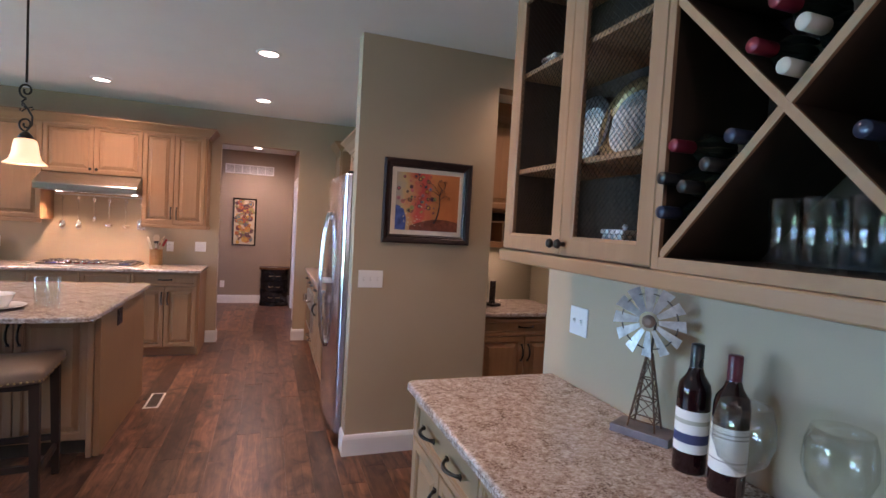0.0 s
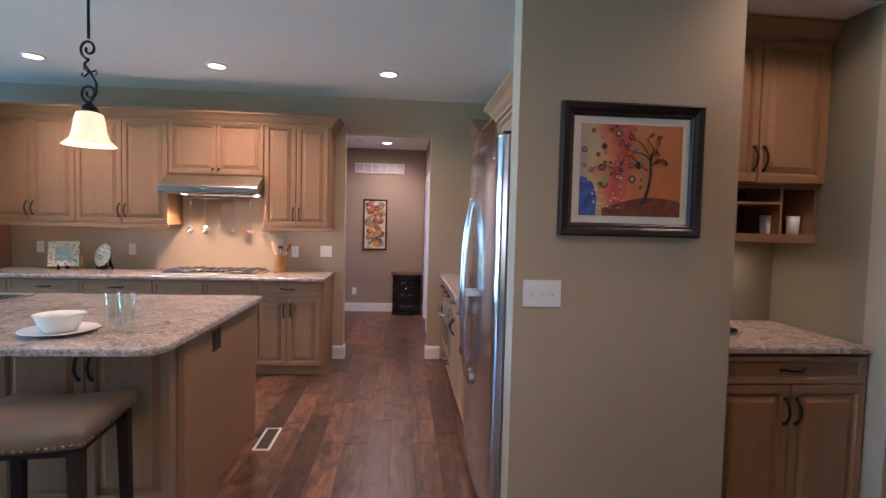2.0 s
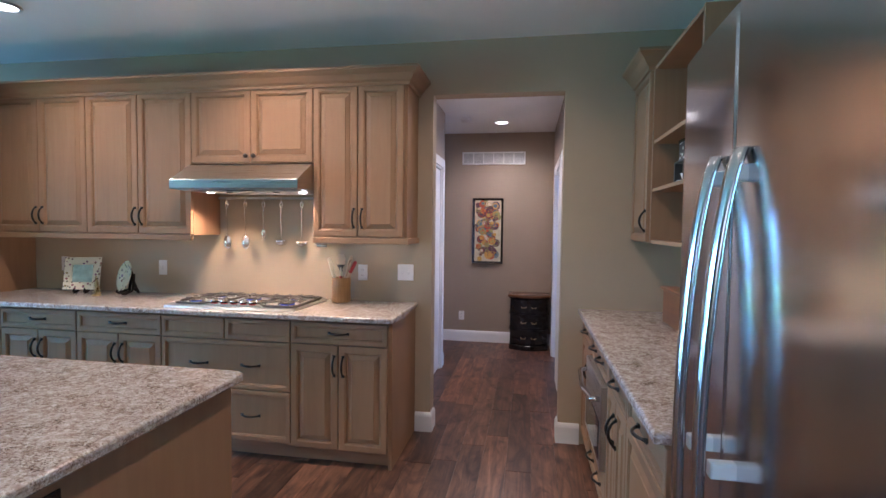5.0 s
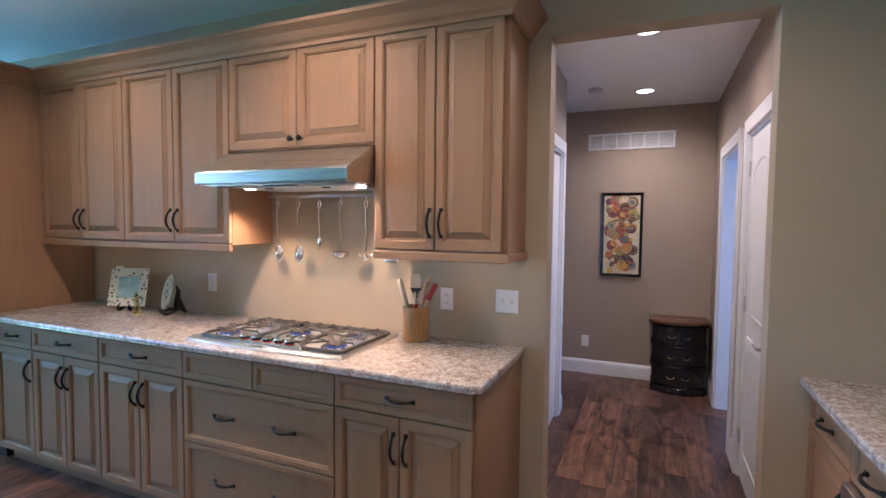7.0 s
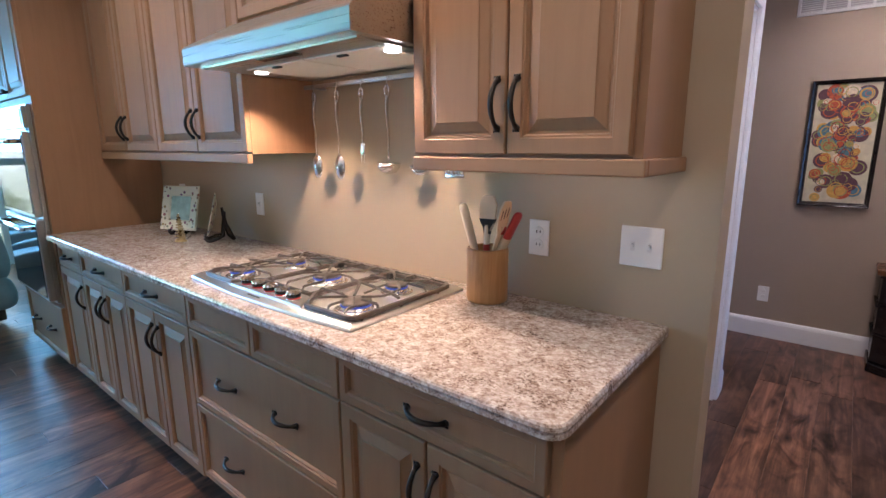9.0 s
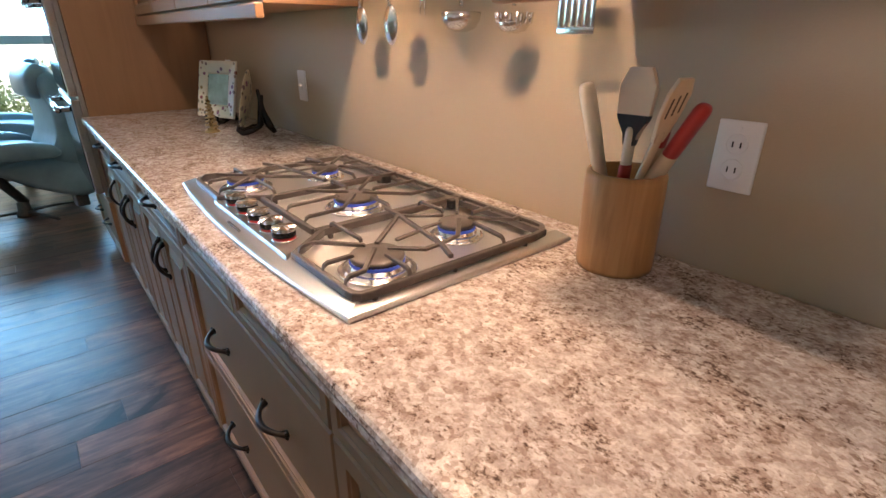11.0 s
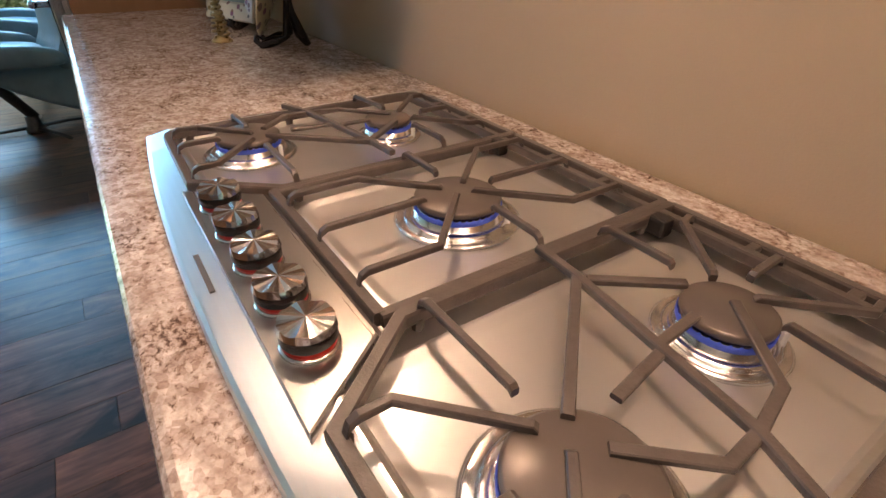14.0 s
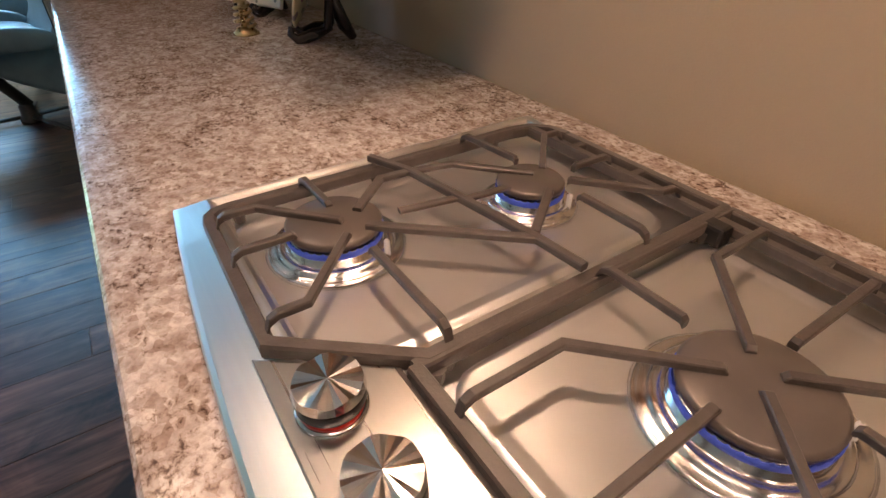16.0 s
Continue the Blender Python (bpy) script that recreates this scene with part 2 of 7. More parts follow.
def quad_rings(rings, bm=None, close=True, cap0=True, cap1=True):
    """Skin closed rings of points, one after the other."""
    bm = bm or bmesh.new()
    vs = [[bm.verts.new(p) for p in r] for r in rings]
    for a, b in zip(vs, vs[1:]):
        n = len(a)
        for i in range(n if close else n - 1):
            bm.faces.new((a[i], a[(i + 1) % n], b[(i + 1) % n], b[i]))
    if cap0:
        bm.faces.new(vs[0][::-1])
    if cap1:
        bm.faces.new(vs[-1])
    return bm


def lathe(profile, n=24, bm=None, cap0=True, cap1=True):
    """Turn a profile of (radius, height) about z."""
    rings = [[(r * math.cos(2 * math.pi * i / n), r * math.sin(2 * math.pi * i / n), z) for i in range(n)] for r, z in profile]
    return quad_rings(rings, bm, True, cap0, cap1)


def tube(points, radii, n=8, bm=None, flat=1.0):
    """A bent rod through points; radii is one number or one for each point."""
    pts = [Vector(p) for p in points]
    if isinstance(radii, (int, float)):
        radii = [radii] * len(pts)
    rings, up = [], None
    for i, p in enumerate(pts):
        d = (pts[min(i + 1, len(pts) - 1)] - pts[max(i - 1, 0)]).normalized()
        if up is None:
            up = Vector((0, 0, 1)) if abs(d.z) < 0.9 else Vector((1, 0, 0))
        side = d.cross(up).normalized()
        up = side.cross(d).normalized()
        rings.append([p + side * (radii[i] * math.cos(2 * math.pi * k / n)) + up * (radii[i] * flat * math.sin(2 * math.pi * k / n)) for k in range(n)])
    return quad_rings(rings, bm)


def rect_ring(w, h, inset, depth):
    return [(inset, depth, inset), (w - inset, depth, inset), (w - inset, depth, h - inset), (inset, depth, h - inset)]


DOOR_RINGS = [(0.0, 0.02), (0.0, 0.003), (0.003, 0.0), (0.037, 0.0), (0.04, 0.0035), (0.044, 0.0035), (0.048, 0.013), (0.054, 0.013), (0.058, 0.0105), (0.08, 0.0025), (0.082, 0.0)]
DRAWER_RINGS = [(0.0, 0.02), (0.0, 0.003), (0.003, 0.0), (0.024, 0.0), (0.027, 0.0035), (0.031, 0.0035), (0.035, 0.0115), (0.04, 0.0115)]


def front_bm(w, h, rings):
    """A cabinet front, facing -y, its lower corner at the origin."""
    return quad_rings([rect_ring(w, h, i, d) for i, d in rings])


def pull_bm(length=0.115):
    """An arched pull with flared ends, along z, standing off towards -y."""
    bm = bmesh.new()
    pts, rad = [], []
    for i in range(13):
        s = i / 12
        pts.append((0, -0.03 * math.sin(math.pi * s) ** 0.7 - 0.003, (s - 0.5) * length))
        rad.append(0.0048 + 0.0022 * math.cos(math.pi * (s - 0.5)) + (0.004 if i in (0, 12) else 0))
    tube(pts, rad, 8, bm)
    for e in (-0.5, 0.5):
        join(bm, lathe([(0.009, 0), (0.0085, 0.004), (0.005, 0.007)], 10), pose(0, 0, e * length, 90))
        for k in (-1, 0, 1):
            tube([(0, -0.004, e * length), (k * 0.006, -0.005, e * length * 1.1), (k * 0.008, -0.004, e * length * 1.16)], [0.004, 0.0035, 0.002], 6, bm)
    return bm


PULL = mesh_of(pull_bm(), "pull", True)
PULL.materials.append(BRONZE)
KNOB = mesh_of(lathe([(0.008, 0), (0.006, 0.012), (0.013, 0.018), (0.016, 0.024), (0.012, 0.031), (0.004, 0.034)], 14), "knob", True)
KNOB.materials.append(BRONZE)


def cab_front(parent, kind, x, z, w, h, pull=None, gap=0.003, wood=None):
    """One door or drawer front with its pull; pull: 'l', 'r' (upright, low for uppers), 'h', 'hh', 'knob_l'..."""
    name = "door" if kind == "door" else "drawer_front"
    o = part(name, front_bm(w - 2 * gap, h - 2 * gap, DOOR_RINGS if kind == "door" else DRAWER_RINGS), wood or WOOD, parent)
    o.location = (x + gap, -0.02, z + gap)
    if pull:
        side, where = pull
        if side == "h":
            spots = [(w / 2, h / 2, 90)]
        elif side == "2":
            spots = [(w * 0.3, h / 2, 90), (w * 0.7, h / 2, 90)]
        else:
            hx = 0.028 if side == "l" else w - 0.028
            spots = [(hx, {"top": h - 0.13, "low": 0.12}.get(where, 0.04), 0)]
        for hx, hz, rot in spots:
            if where == "knob":
                p = part("knob", KNOB, BRONZE, o, "dark bronze knob")
                p.matrix_basis = pose(hx, 0, hz, 90)
            else:
                p = part("handle", PULL, BRONZE, o, "dark bronze arched pull")
                p.matrix_basis = pose(hx, 0, hz, 0, rot, 0)
    return o


TOE, BASE_TOP = 0.10, 0.895
COUNTER = 0.928


def base_cabinet(m, w, depth, layout, label, group, left_end=False, right_end=False):
    """A floor unit at m: local x along the front, y to the back. layout: rows of fronts from the top down."""
    e = thing("base_cabinet", label, "cabinet", m, group)
    part("carcass", box(0.0, w, 0, depth, TOE, BASE_TOP), WOOD, e)
    part("toe_kick", box(0.0, w, 0.06, depth, 0, TOE), WOOD_X, e, "recessed maple toe kick")
    top = BASE_TOP - 0.012
    for kind, h, n, pull in layout:
        for i in range(n):
            p = pull
            if kind == "door":
                p = (("r" if i == 0 else "l") if n == 2 else "r", "top")
            cab_front(e, kind, i * w / n, top - h, w / n, h, p)
        top -= h
    return e


def wall_cabinet(m, w, depth, h, n, pull, label, group, name="wall_cabinet"):
    e = thing(name, label, "cabinet", m, group)
    part("carcass", box(0, w, 0, depth, 0, h), WOOD, e)
    for i in range(n):
        side = ("r" if i == 0 else "l") if n == 2 else "r"
        cab_front(e, "door", i * w / n, 0.005, w / n, h - 0.01, (side, pull))
    return e


def sweep_profile(path, profile):
    """Sweep (out, up) profile along a plan path of (x, y, nx, ny) corners, with out along the given normal."""
    rings = [[(x + nx * o, y + ny * o, u) for o, u in profile] for x, y, nx, ny in path]
    return quad_rings(rings)


CROWN = [(0.0, 0.0), (0.012, 0.0), (0.016, 0.018), (0.03, 0.03), (0.052, 0.062), (0.075, 0.082), (0.082, 0.088), (0.082, 0.105), (0.0, 0.105)]

# ---- structure ----


def wall(name, boxes, material=None, label="painted wall"):
    bm = bmesh.new()
    for b in boxes:
        box(*b, bm=bm)
    return single(name, bm, material or WALL, label, "wall", kind="structure")


WN = 6.70
HX0, HX1, HY1 = -0.56, 0.61, 9.56
wall("wall_north", [(-8.12, -0.35, WN, WN + 0.12, 0, CEIL), (0.54, 1.43, WN, WN + 0.12, 0, CEIL), (-0.35, 0.54, WN, WN + 0.12, 2.375, CEIL)], label="tan painted kitchen wall with a hall opening")
wall("wall_east", [(1.31, 1.43, 3.59, WN, 0, CEIL)], label="tan painted wall behind the refrigerator")
wall("wall_partition", [(0.727, 1.69, 3.45, 3.59, 0, CEIL), (1.69, 2.46, 3.45, 3.59, 2.53, CEIL), (2.46, 2.62, 3.45, 3.59, 0, CEIL), (2.62, 3.45, 3.45, 3.59, 2.1, CEIL), (3.45, 4.2, 3.45, 3.59, 0, CEIL)], label="tan painted partition wall with a recessed nook")
# Wall paint darkened and greened to carry the nook's shade and cool light.
NOOK_WALL = plain("nook_shade_tone", (0.27, 0.26, 0.2), 0.62, 0, 0.04, 1.5, 0.25, 260)
wall("wall_nook", [(1.57, 1.69, 3.59, 4.32, 0, 2.65), (2.46, 2.58, 3.59, 4.32, 0, 2.65), (1.69, 2.46, 4.2, 4.32, 0, 2.65)], material=NOOK_WALL, label="desk nook walls, their tan paint toned green-grey for shade")
wall("wall_wine", [(1.41, 1.53, -4.5, 2.19, 0, CEIL)], label="tan painted wall behind the wine counter")
wall("wall_corridor", [(4.2, 4.32, -4.5, 3.63, 0, CEIL)])
wall("wall_south", [(-8.12, -1.6, -4.62, -4.5, 0, CEIL), (1.4, 4.32, -4.62, -4.5, 0, CEIL), (-1.6, 1.4, -4.62, -4.5, 0, 0.25), (-1.6, 1.4, -4.62, -4.5, 2.45, CEIL)])
wall("wall_west", [(-8.12, -8, -4.5, 0.4, 0, CEIL), (-8.12, -8, 3.6, 4.3, 0, CEIL), (-8.12, -8, 6.6, WN, 0, CEIL), (-8.12, -8, 0.4, 3.6, 0, 0.25), (-8.12, -8, 0.4, 3.6, 2.45, CEIL), (-8.12, -8, 4.3, 6.6, 2.3, CEIL)])
HC = 2.64
wall("wall_hall_west", [(HX0 - 0.12, HX0, WN + 0.12, 7.45, 0, 2.72), (HX0 - 0.12, HX0, 7.45, 8.27, 2.06, 2.72), (HX0 - 0.12, HX0, 8.27, 8.42, 0, 2.72)], HALL_PAINT, label="taupe painted hall wall with a doorway")
wall("wall_hall_east", [(HX1, HX1 + 0.12, WN + 0.12, 7.06, 0, 2.72), (HX1, HX1 + 0.12, 7.06, 7.8, 2.06, 2.72), (HX1, HX1 + 0.12, 7.8, 8.12, 0, 2.72), (HX1, HX1 + 0.12, 8.12, 9.0, 2.06, 2.72), (HX1, HX1 + 0.12, 9.0, HY1, 0, 2.72)], HALL_PAINT, label="taupe painted hall wall with two doorways")
wall("wall_hall_north", [(-2.6, HX1 + 0.12, HY1, HY1 + 0.12, 0, 2.72)], HALL_PAINT, label="taupe painted end wall of the hall")
wall("wall_mudroom", [(2.46, 2.58, 4.32, 6.5, 0, CEIL), (4.5, 4.62, 3.59, 6.5, 0, CEIL), (2.55, 4.62, 6.5, 6.62, 0, CEIL)], TRIM, "white painted utility room walls")
wall("wall_side_room", [(HX1 + 0.12, 2.4, HY1, HY1 + 0.12, 0, 2.72), (2.4, 2.52, 6.82, HY1 + 0.12, 0, 2.72), (HX1 + 0.12, 2.4, WN + 0.12, WN + 0.24, 0, 2.72), (-2.6, HX0 - 0.12, 8.3, 8.42, 0, 2.72), (-2.72, -2.6, WN + 0.12, HY1 + 0.12, 0, 2.72)])
bm = box(-8.12, 4.62, -4.62, WN + 0.12, CEIL, CEIL + 0.1)
single("ceiling", bm, CEILING, "white matte ceiling", "ceiling", kind="structure")
single("ceiling_hall", box(-2.72, 2.52, WN + 0.12, HY1 + 0.12, HC, 2.76), CEILING, "white hall ceiling", "ceiling", kind="structure")
single("ceiling_nook", box(1.69, 2.46, 3.59, 4.2, 2.53, 2.65), CEILING, "white nook ceiling", "ceiling", kind="structure")
single("floor", box(-8.12, 4.62, -4.62, HY1 + 0.12, -0.12, -0.006), plain("subfloor", (0.05, 0.03, 0.02), 0.7), "wide-plank dark hickory wood floor", "floor", kind="structure")

# ---- kitchen wall: base units, counter, uppers ----
FY = 6.07
GB = "base cabinets along the cooktop wall"
ONE = [("drawer", 0.136, 1, ("h", "")), ("door", 0.645, 1, None)]
TWO = [("drawer", 0.136, 1, ("h", "")), ("door", 0.645, 2, None)]
COOK = [("drawer", 0.138, 2, None), ("drawer", 0.308, 1, ("2", "")), ("drawer", 0.32, 1, ("2", ""))]
for bx0, bx1, lay, lab in ((-3.60, -3.215, ONE, "narrow maple base cabinet with one drawer and one door"), (-3.215, -2.615, TWO, "maple base cabinet with one drawer over two doors"),
                           (-2.615, -1.985, TWO, "maple base cabinet with one drawer over two doors"), (-1.985, -1.10, COOK, "maple cooktop base with two wide drawers"),
                           (-1.10, -0.485, TWO, "maple base cabinet with one drawer over two doors")):
    base_cabinet(pose(bx0, FY + 0.02, 0), bx1 - bx0, WN - FY - 0.025, lay, lab, GB)


def counter(name, x0, x1, y0, y1, label, r=0.02, corners=(1, 1, 1, 1), hole=None):
    """A granite slab with eased edges and rounded plan corners (order: low-low, high-low, high-high, low-high)."""
    pts = []
    for (cx, cy, a0), rr in zip(((x0, y0, 180), (x1, y0, 270), (x1, y1, 0), (x0, y1, 90)), corners):
        q = r * rr
        ox, oy = cx + (q if cx == x0 else -q), cy + (q if cy == y0 else -q)
        n = 6 if rr > 0 else 1
        for i in range(n):
            a = radians(a0 + 90 * i / max(1, n - 1))
            pts.append((ox + q * math.cos(a), oy + q * math.sin(a)))
    cx, cy = (x0 + x1) / 2, (y0 + y1) / 2
    hx, hy = (x1 - x0) / 2, (y1 - y0) / 2
    rings = []
    for inset, z in ((0.004, COUNTER - 0.032), (0.0, COUNTER - 0.028), (0.001, COUNTER - 0.018), (0.0, COUNTER - 0.012), (0.002, COUNTER - 0.005), (0.006, COUNTER - 0.001), (0.012, COUNTER)):
        rings.append([(cx + (px - cx) * (hx - inset) / hx, cy + (py - cy) * (hy - inset) / hy, z) for px, py in pts])
    return single(name, quad_rings(rings), GRANITE, label, "counter")


counter("countertop", -3.625, -0.445, 6.03, WN - 0.002, "polished brown and cream speckled granite countertop on the base cabinets", 0.04, (0, 1, 0.2, 0))

GU = "wall cabinets along the cooktop wall"
UY, UB, UT = 6.37, 1.385, 2.38
for ux0, ux1 in ((-3.63, -2.82), (-2.82, -1.98), (-1.09, -0.475)):
    wall_cabinet(pose(ux0, UY + 0.02, UB), ux1 - ux0, WN - UY - 0.025, UT - UB, 2, "low", "maple wall cabinet with two raised-panel doors", GU)
single("cabinet_end_panel", box(-0.474, -0.455, UY + 0.02, WN - 0.003, UB, UT, 0.001), WOOD, "maple end panel of the wall cabinets", "panel")
wall_cabinet(pose(-1.98, UY + 0.02, 1.875), 0.89, WN - UY - 0.025, UT - 1.875, 2, "knob", "short maple cabinet over the range hood", GU)
single("light_rail", box(-3.63, -1.98, UY - 0.004, UY + 0.02, UB - 0.038, UB, 0.004), WOOD_X, "maple light rail under the wall cabinets", "trim")
bm = box(-1.09, -0.442, UY - 0.004, UY + 0.02, UB - 0.038, UB, 0.004)
box(-0.462, -0.442, UY + 0.02, WN - 0.002, UB - 0.038, UB, 0.004, bm)
single("light_rail", bm, WOOD_X, "maple light rail under the wall cabinets", "trim")
bm = sweep_profile([(-3.63, UY, 0, -1), (-0.452, UY, 1, -1), (-0.452, WN - 0.002, 1, 0)], [(o, UT + u - 0.02) for o, u in CROWN])
single("crown_moulding", bm, WOOD_X, "stained maple crown moulding on the wall cabinets", "trim")
single("cabinet_end_panel", box(-0.485, -0.463, FY + 0.02, WN - 0.004, 0.0, BASE_TOP, 0.001), WOOD, "flat maple end panel of the base cabinets", "panel")

# ---- island ----
IX0, IX1, IY0, IY1 = -3.3, -0.693, 3.45, 4.93
counter("island_countertop", IX0, IX1, IY0, IY1, "large polished granite island countertop with rounded corners", 0.09, (1, 1, 0.4, 0.4))
GI = "cabinets of the island"
ix = -0.765
for k in range(3):
    w = 0.82
    e = thing("island_cabinet", "maple island cabinet with two raised-panel doors under the overhang", "cabinet", pose(ix - w, 3.79, 0), GI)
    part("carcass", box(0, w, 0, 1.1, TOE, BASE_TOP), WOOD, e)
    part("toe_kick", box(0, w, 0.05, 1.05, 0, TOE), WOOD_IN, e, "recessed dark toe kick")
    for i in range(2):
        cab_front(e, "door", 0.03 + i * (w - 0.06) / 2, TOE + 0.01, (w - 0.06) / 2, BASE_TOP - TOE - 0.015, ("r" if i == 0 else "l", "top"))
    ix -= w
e = thing("island_end_panel", "flat stained maple end panel of the island", "panel")
part("panel", box(-0.765, -0.735, 3.77, 4.895, 0.0, BASE_TOP, 0.0015), WOOD, e)
part("corner_post", box(-0.80, -0.768, 3.752, 3.79, 0.0, BASE_TOP, 0.004), WOOD, e)

# ---- tall oven cabinet ----
TX0, TX1, TY = -4.46, -3.635, 6.05
e = thing("oven_cabinet", "tall maple cabinet housing a stainless double wall oven", "cabinet", pose(TX0, TY + 0.02, 0))
tw = TX1 - TX0
part("carcass", box(0, tw, 0, WN - TY - 0.025, TOE, 2.38), WOOD, e)
part("toe_kick", box(0, tw, 0.06, 0.6, 0, TOE), WOOD_IN, e)
cab_front(e, "drawer", 0, 0.12, tw, 0.36, ("2", ""))
cab_front(e, "door", 0, 1.69, tw / 2, 0.68, ("r", "knob"))
cab_front(e, "door", tw / 2, 1.69, tw / 2, 0.68, ("l", "knob"))
part("crown", sweep_profile([(0, -0.002, 0, -1), (tw, -0.002, 1, -1), (tw, 0.62, 1, 0)], [(o, 2.36 + u) for o, u in CROWN]), WOOD_X, e)
ov = thing("double_oven", "stainless double wall oven with dark glass doors", "oven", pose(TX0 + 0.04, TY - 0.002, 0.5))
part("body", box(0, 0.745, 0, 0.02, 0, 1.15, 0.002), STEEL, ov)
part("control_panel", box(0.004, 0.741, -0.022, 0, 1.02, 1.14, 0.004), STEEL, ov, "stainless control panel")
part("display", box(0.03, 0.715, -0.026, -0.021, 1.035, 1.125, 0.002), DARK_GLASS, ov, "dark glass display")
part("vent_gap", box(0.02, 0.725, -0.012, 0, 1.004, 1.018), BLACK, ov, "black vent slot")
for z0, z1 in ((0.02, 0.505), (0.52, 1.0)):
    d = part("oven_door", box(0.004, 0.741, -0.038, 0, z0, z1, 0.006), STEEL, ov)
    part("window", box(0.022, 0.723, -0.042, -0.037, z0 + 0.02, z1 - 0.02, 0.001), DARK_GLASS, d, "dark oven glass")
    zh = z1 - 0.05
    h = part("handle", tube([(0.05, -0.092, zh), (0.06, -0.096, zh), (0.685, -0.096, zh), (0.695, -0.092, zh)], [0.012, 0.015, 0.015, 0.012], 14), CHROME, d, "polished steel bar handle", True)
    for hx in (0.085, 0.66):
        part("handle_bracket", box(hx - 0.016, hx + 0.016, -0.092, -0.042, zh - 0.012, zh + 0.012, 0.004), CHROME, h)

# ---- east run: base units, counter, uppers, refrigerator ----
EXF = 0.69
GE = "base cabinets beside the refrigerator"
MW = [("drawer", 0.148, 1, ("h", ""))]
ey = WN - 0.002
for w, lay, lab in ((0.45, ONE, "narrow maple base cabinet with a drawer and a door"), (0.62, None, "maple base cabinet holding a microwave drawer"), (0.45, TWO, "maple base cabinet with drawers"), (0.53, ONE, "maple base cabinet next to the refrigerator")):
    m = pose(EXF + 0.02, ey, 0, 0, 0, -90)
    if lay:
        base_cabinet(m, w, 0.595, lay, lab, GE)
    else:
        e = base_cabinet(m, w, 0.595, [("drawer", 0.148, 1, ("2", ""))], lab, GE)
        cab_front(e, "drawer", 0, 0.11, w, 0.2, ("2", ""))
        md = thing("microwave_drawer", "stainless steel microwave drawer with dark glass", "microwave", m)
        part("front", box(0.01, w - 0.01, -0.045, 0.0, 0.33, 0.73, 0.005), STEEL_Y, md)
        part("window", box(0.06, w - 0.06, -0.048, -0.044, 0.36, 0.55, 0.001), DARK_GLASS, md, "dark glass window")
        part("handle", tube([(0.05, -0.045, 0.66), (0.06, -0.085, 0.655), (w / 2, -0.1, 0.64), (w - 0.06, -0.085, 0.655), (w - 0.05, -0.045, 0.66)], 0.013, 10), CHROME, md, "curved steel handle", True)
    ey -= w
counter("countertop", 0.655, 1.308, 4.64, WN - 0.002, "polished speckled granite countertop beside the refrigerator", 0.02, (0, 0, 0, 0))
GF = "wall cabinets beside the refrigerator"
wall_cabinet(pose(0.98 + 0.02, WN - 0.002, UB, 0, 0, -90), 0.42, 0.3, UT - UB, 1, "low", "maple wall cabinet with a raised-panel door", GF)
e = thing("open_shelf_cabinet", "maple wall cabinet with open shelves", "cabinet", pose(1.0, WN - 0.424, UB, 0, 0, -90), GF)
sw = 0.82
part("back", box(0, sw, 0.28, 0.3, 0, UT - UB), WOOD, e)
for a, b in ((0, 0.02), (sw - 0.02, sw)):
    part("side", box(a, b, 0, 0.28, 0, UT - UB, 0.001), WOOD, e)
for z in (0.0, 0.29, 0.56, UT - UB - 0.02):
    part("shelf", box(0.02, sw - 0.02, 0.004, 0.28, z, z + 0.02, 0.001), WOOD_X, e)
bm = sweep_profile([(0.98, WN - 0.002, -1, 0), (0.98, WN - 0.426, -1, -1), (1.3, WN - 0.426, 0, -1)], [(o, UT + u - 0.02) for o, u in CROWN])
single("crown_moulding", bm, WOOD_X, "stained maple crown moulding on the narrow wall cabinet", "trim")
wall_cabinet(pose(0.88, 4.62, 1.89, 0, 0, -90), 1.02, 0.42, 0.25, 2, "knob", "deep maple cabinet above the refrigerator", GF)
single("side_panel", box(0.86, 1.308, 4.62, 4.64, COUNTER, 2.14, 0.001), WOOD, "tall maple panel beside the refrigerator", "panel")
bm = sweep_profile([(0.86, 4.645, -1, 1), (0.86, 3.592, -1, 0)], [(o, 2.12 + u) for o, u in CROWN])
single("crown_moulding", bm, WOOD_X, "stained maple crown moulding above the refrigerator", "trim")

fr = thing("refrigerator", "stainless steel side-by-side refrigerator with curved bar handles", "refrigerator", pose(0, 0, 0))
FR0, FR1, FRS, FRT = 3.615, 4.57, 4.2, 1.86
part("body", box(0.76, 1.29, FR0 + 0.005, FR1 - 0.005, 0.03, FRT - 0.015, 0.004), plain("fridge_grey", (0.09, 0.09, 0.095), 0.5), fr, "dark grey cabinet body")
part("base_grille", box(0.74, 0.8, FR0 + 0.01, FR1 - 0.01, 0.0, 0.07, 0.002), BLACK, fr, "black base grille")


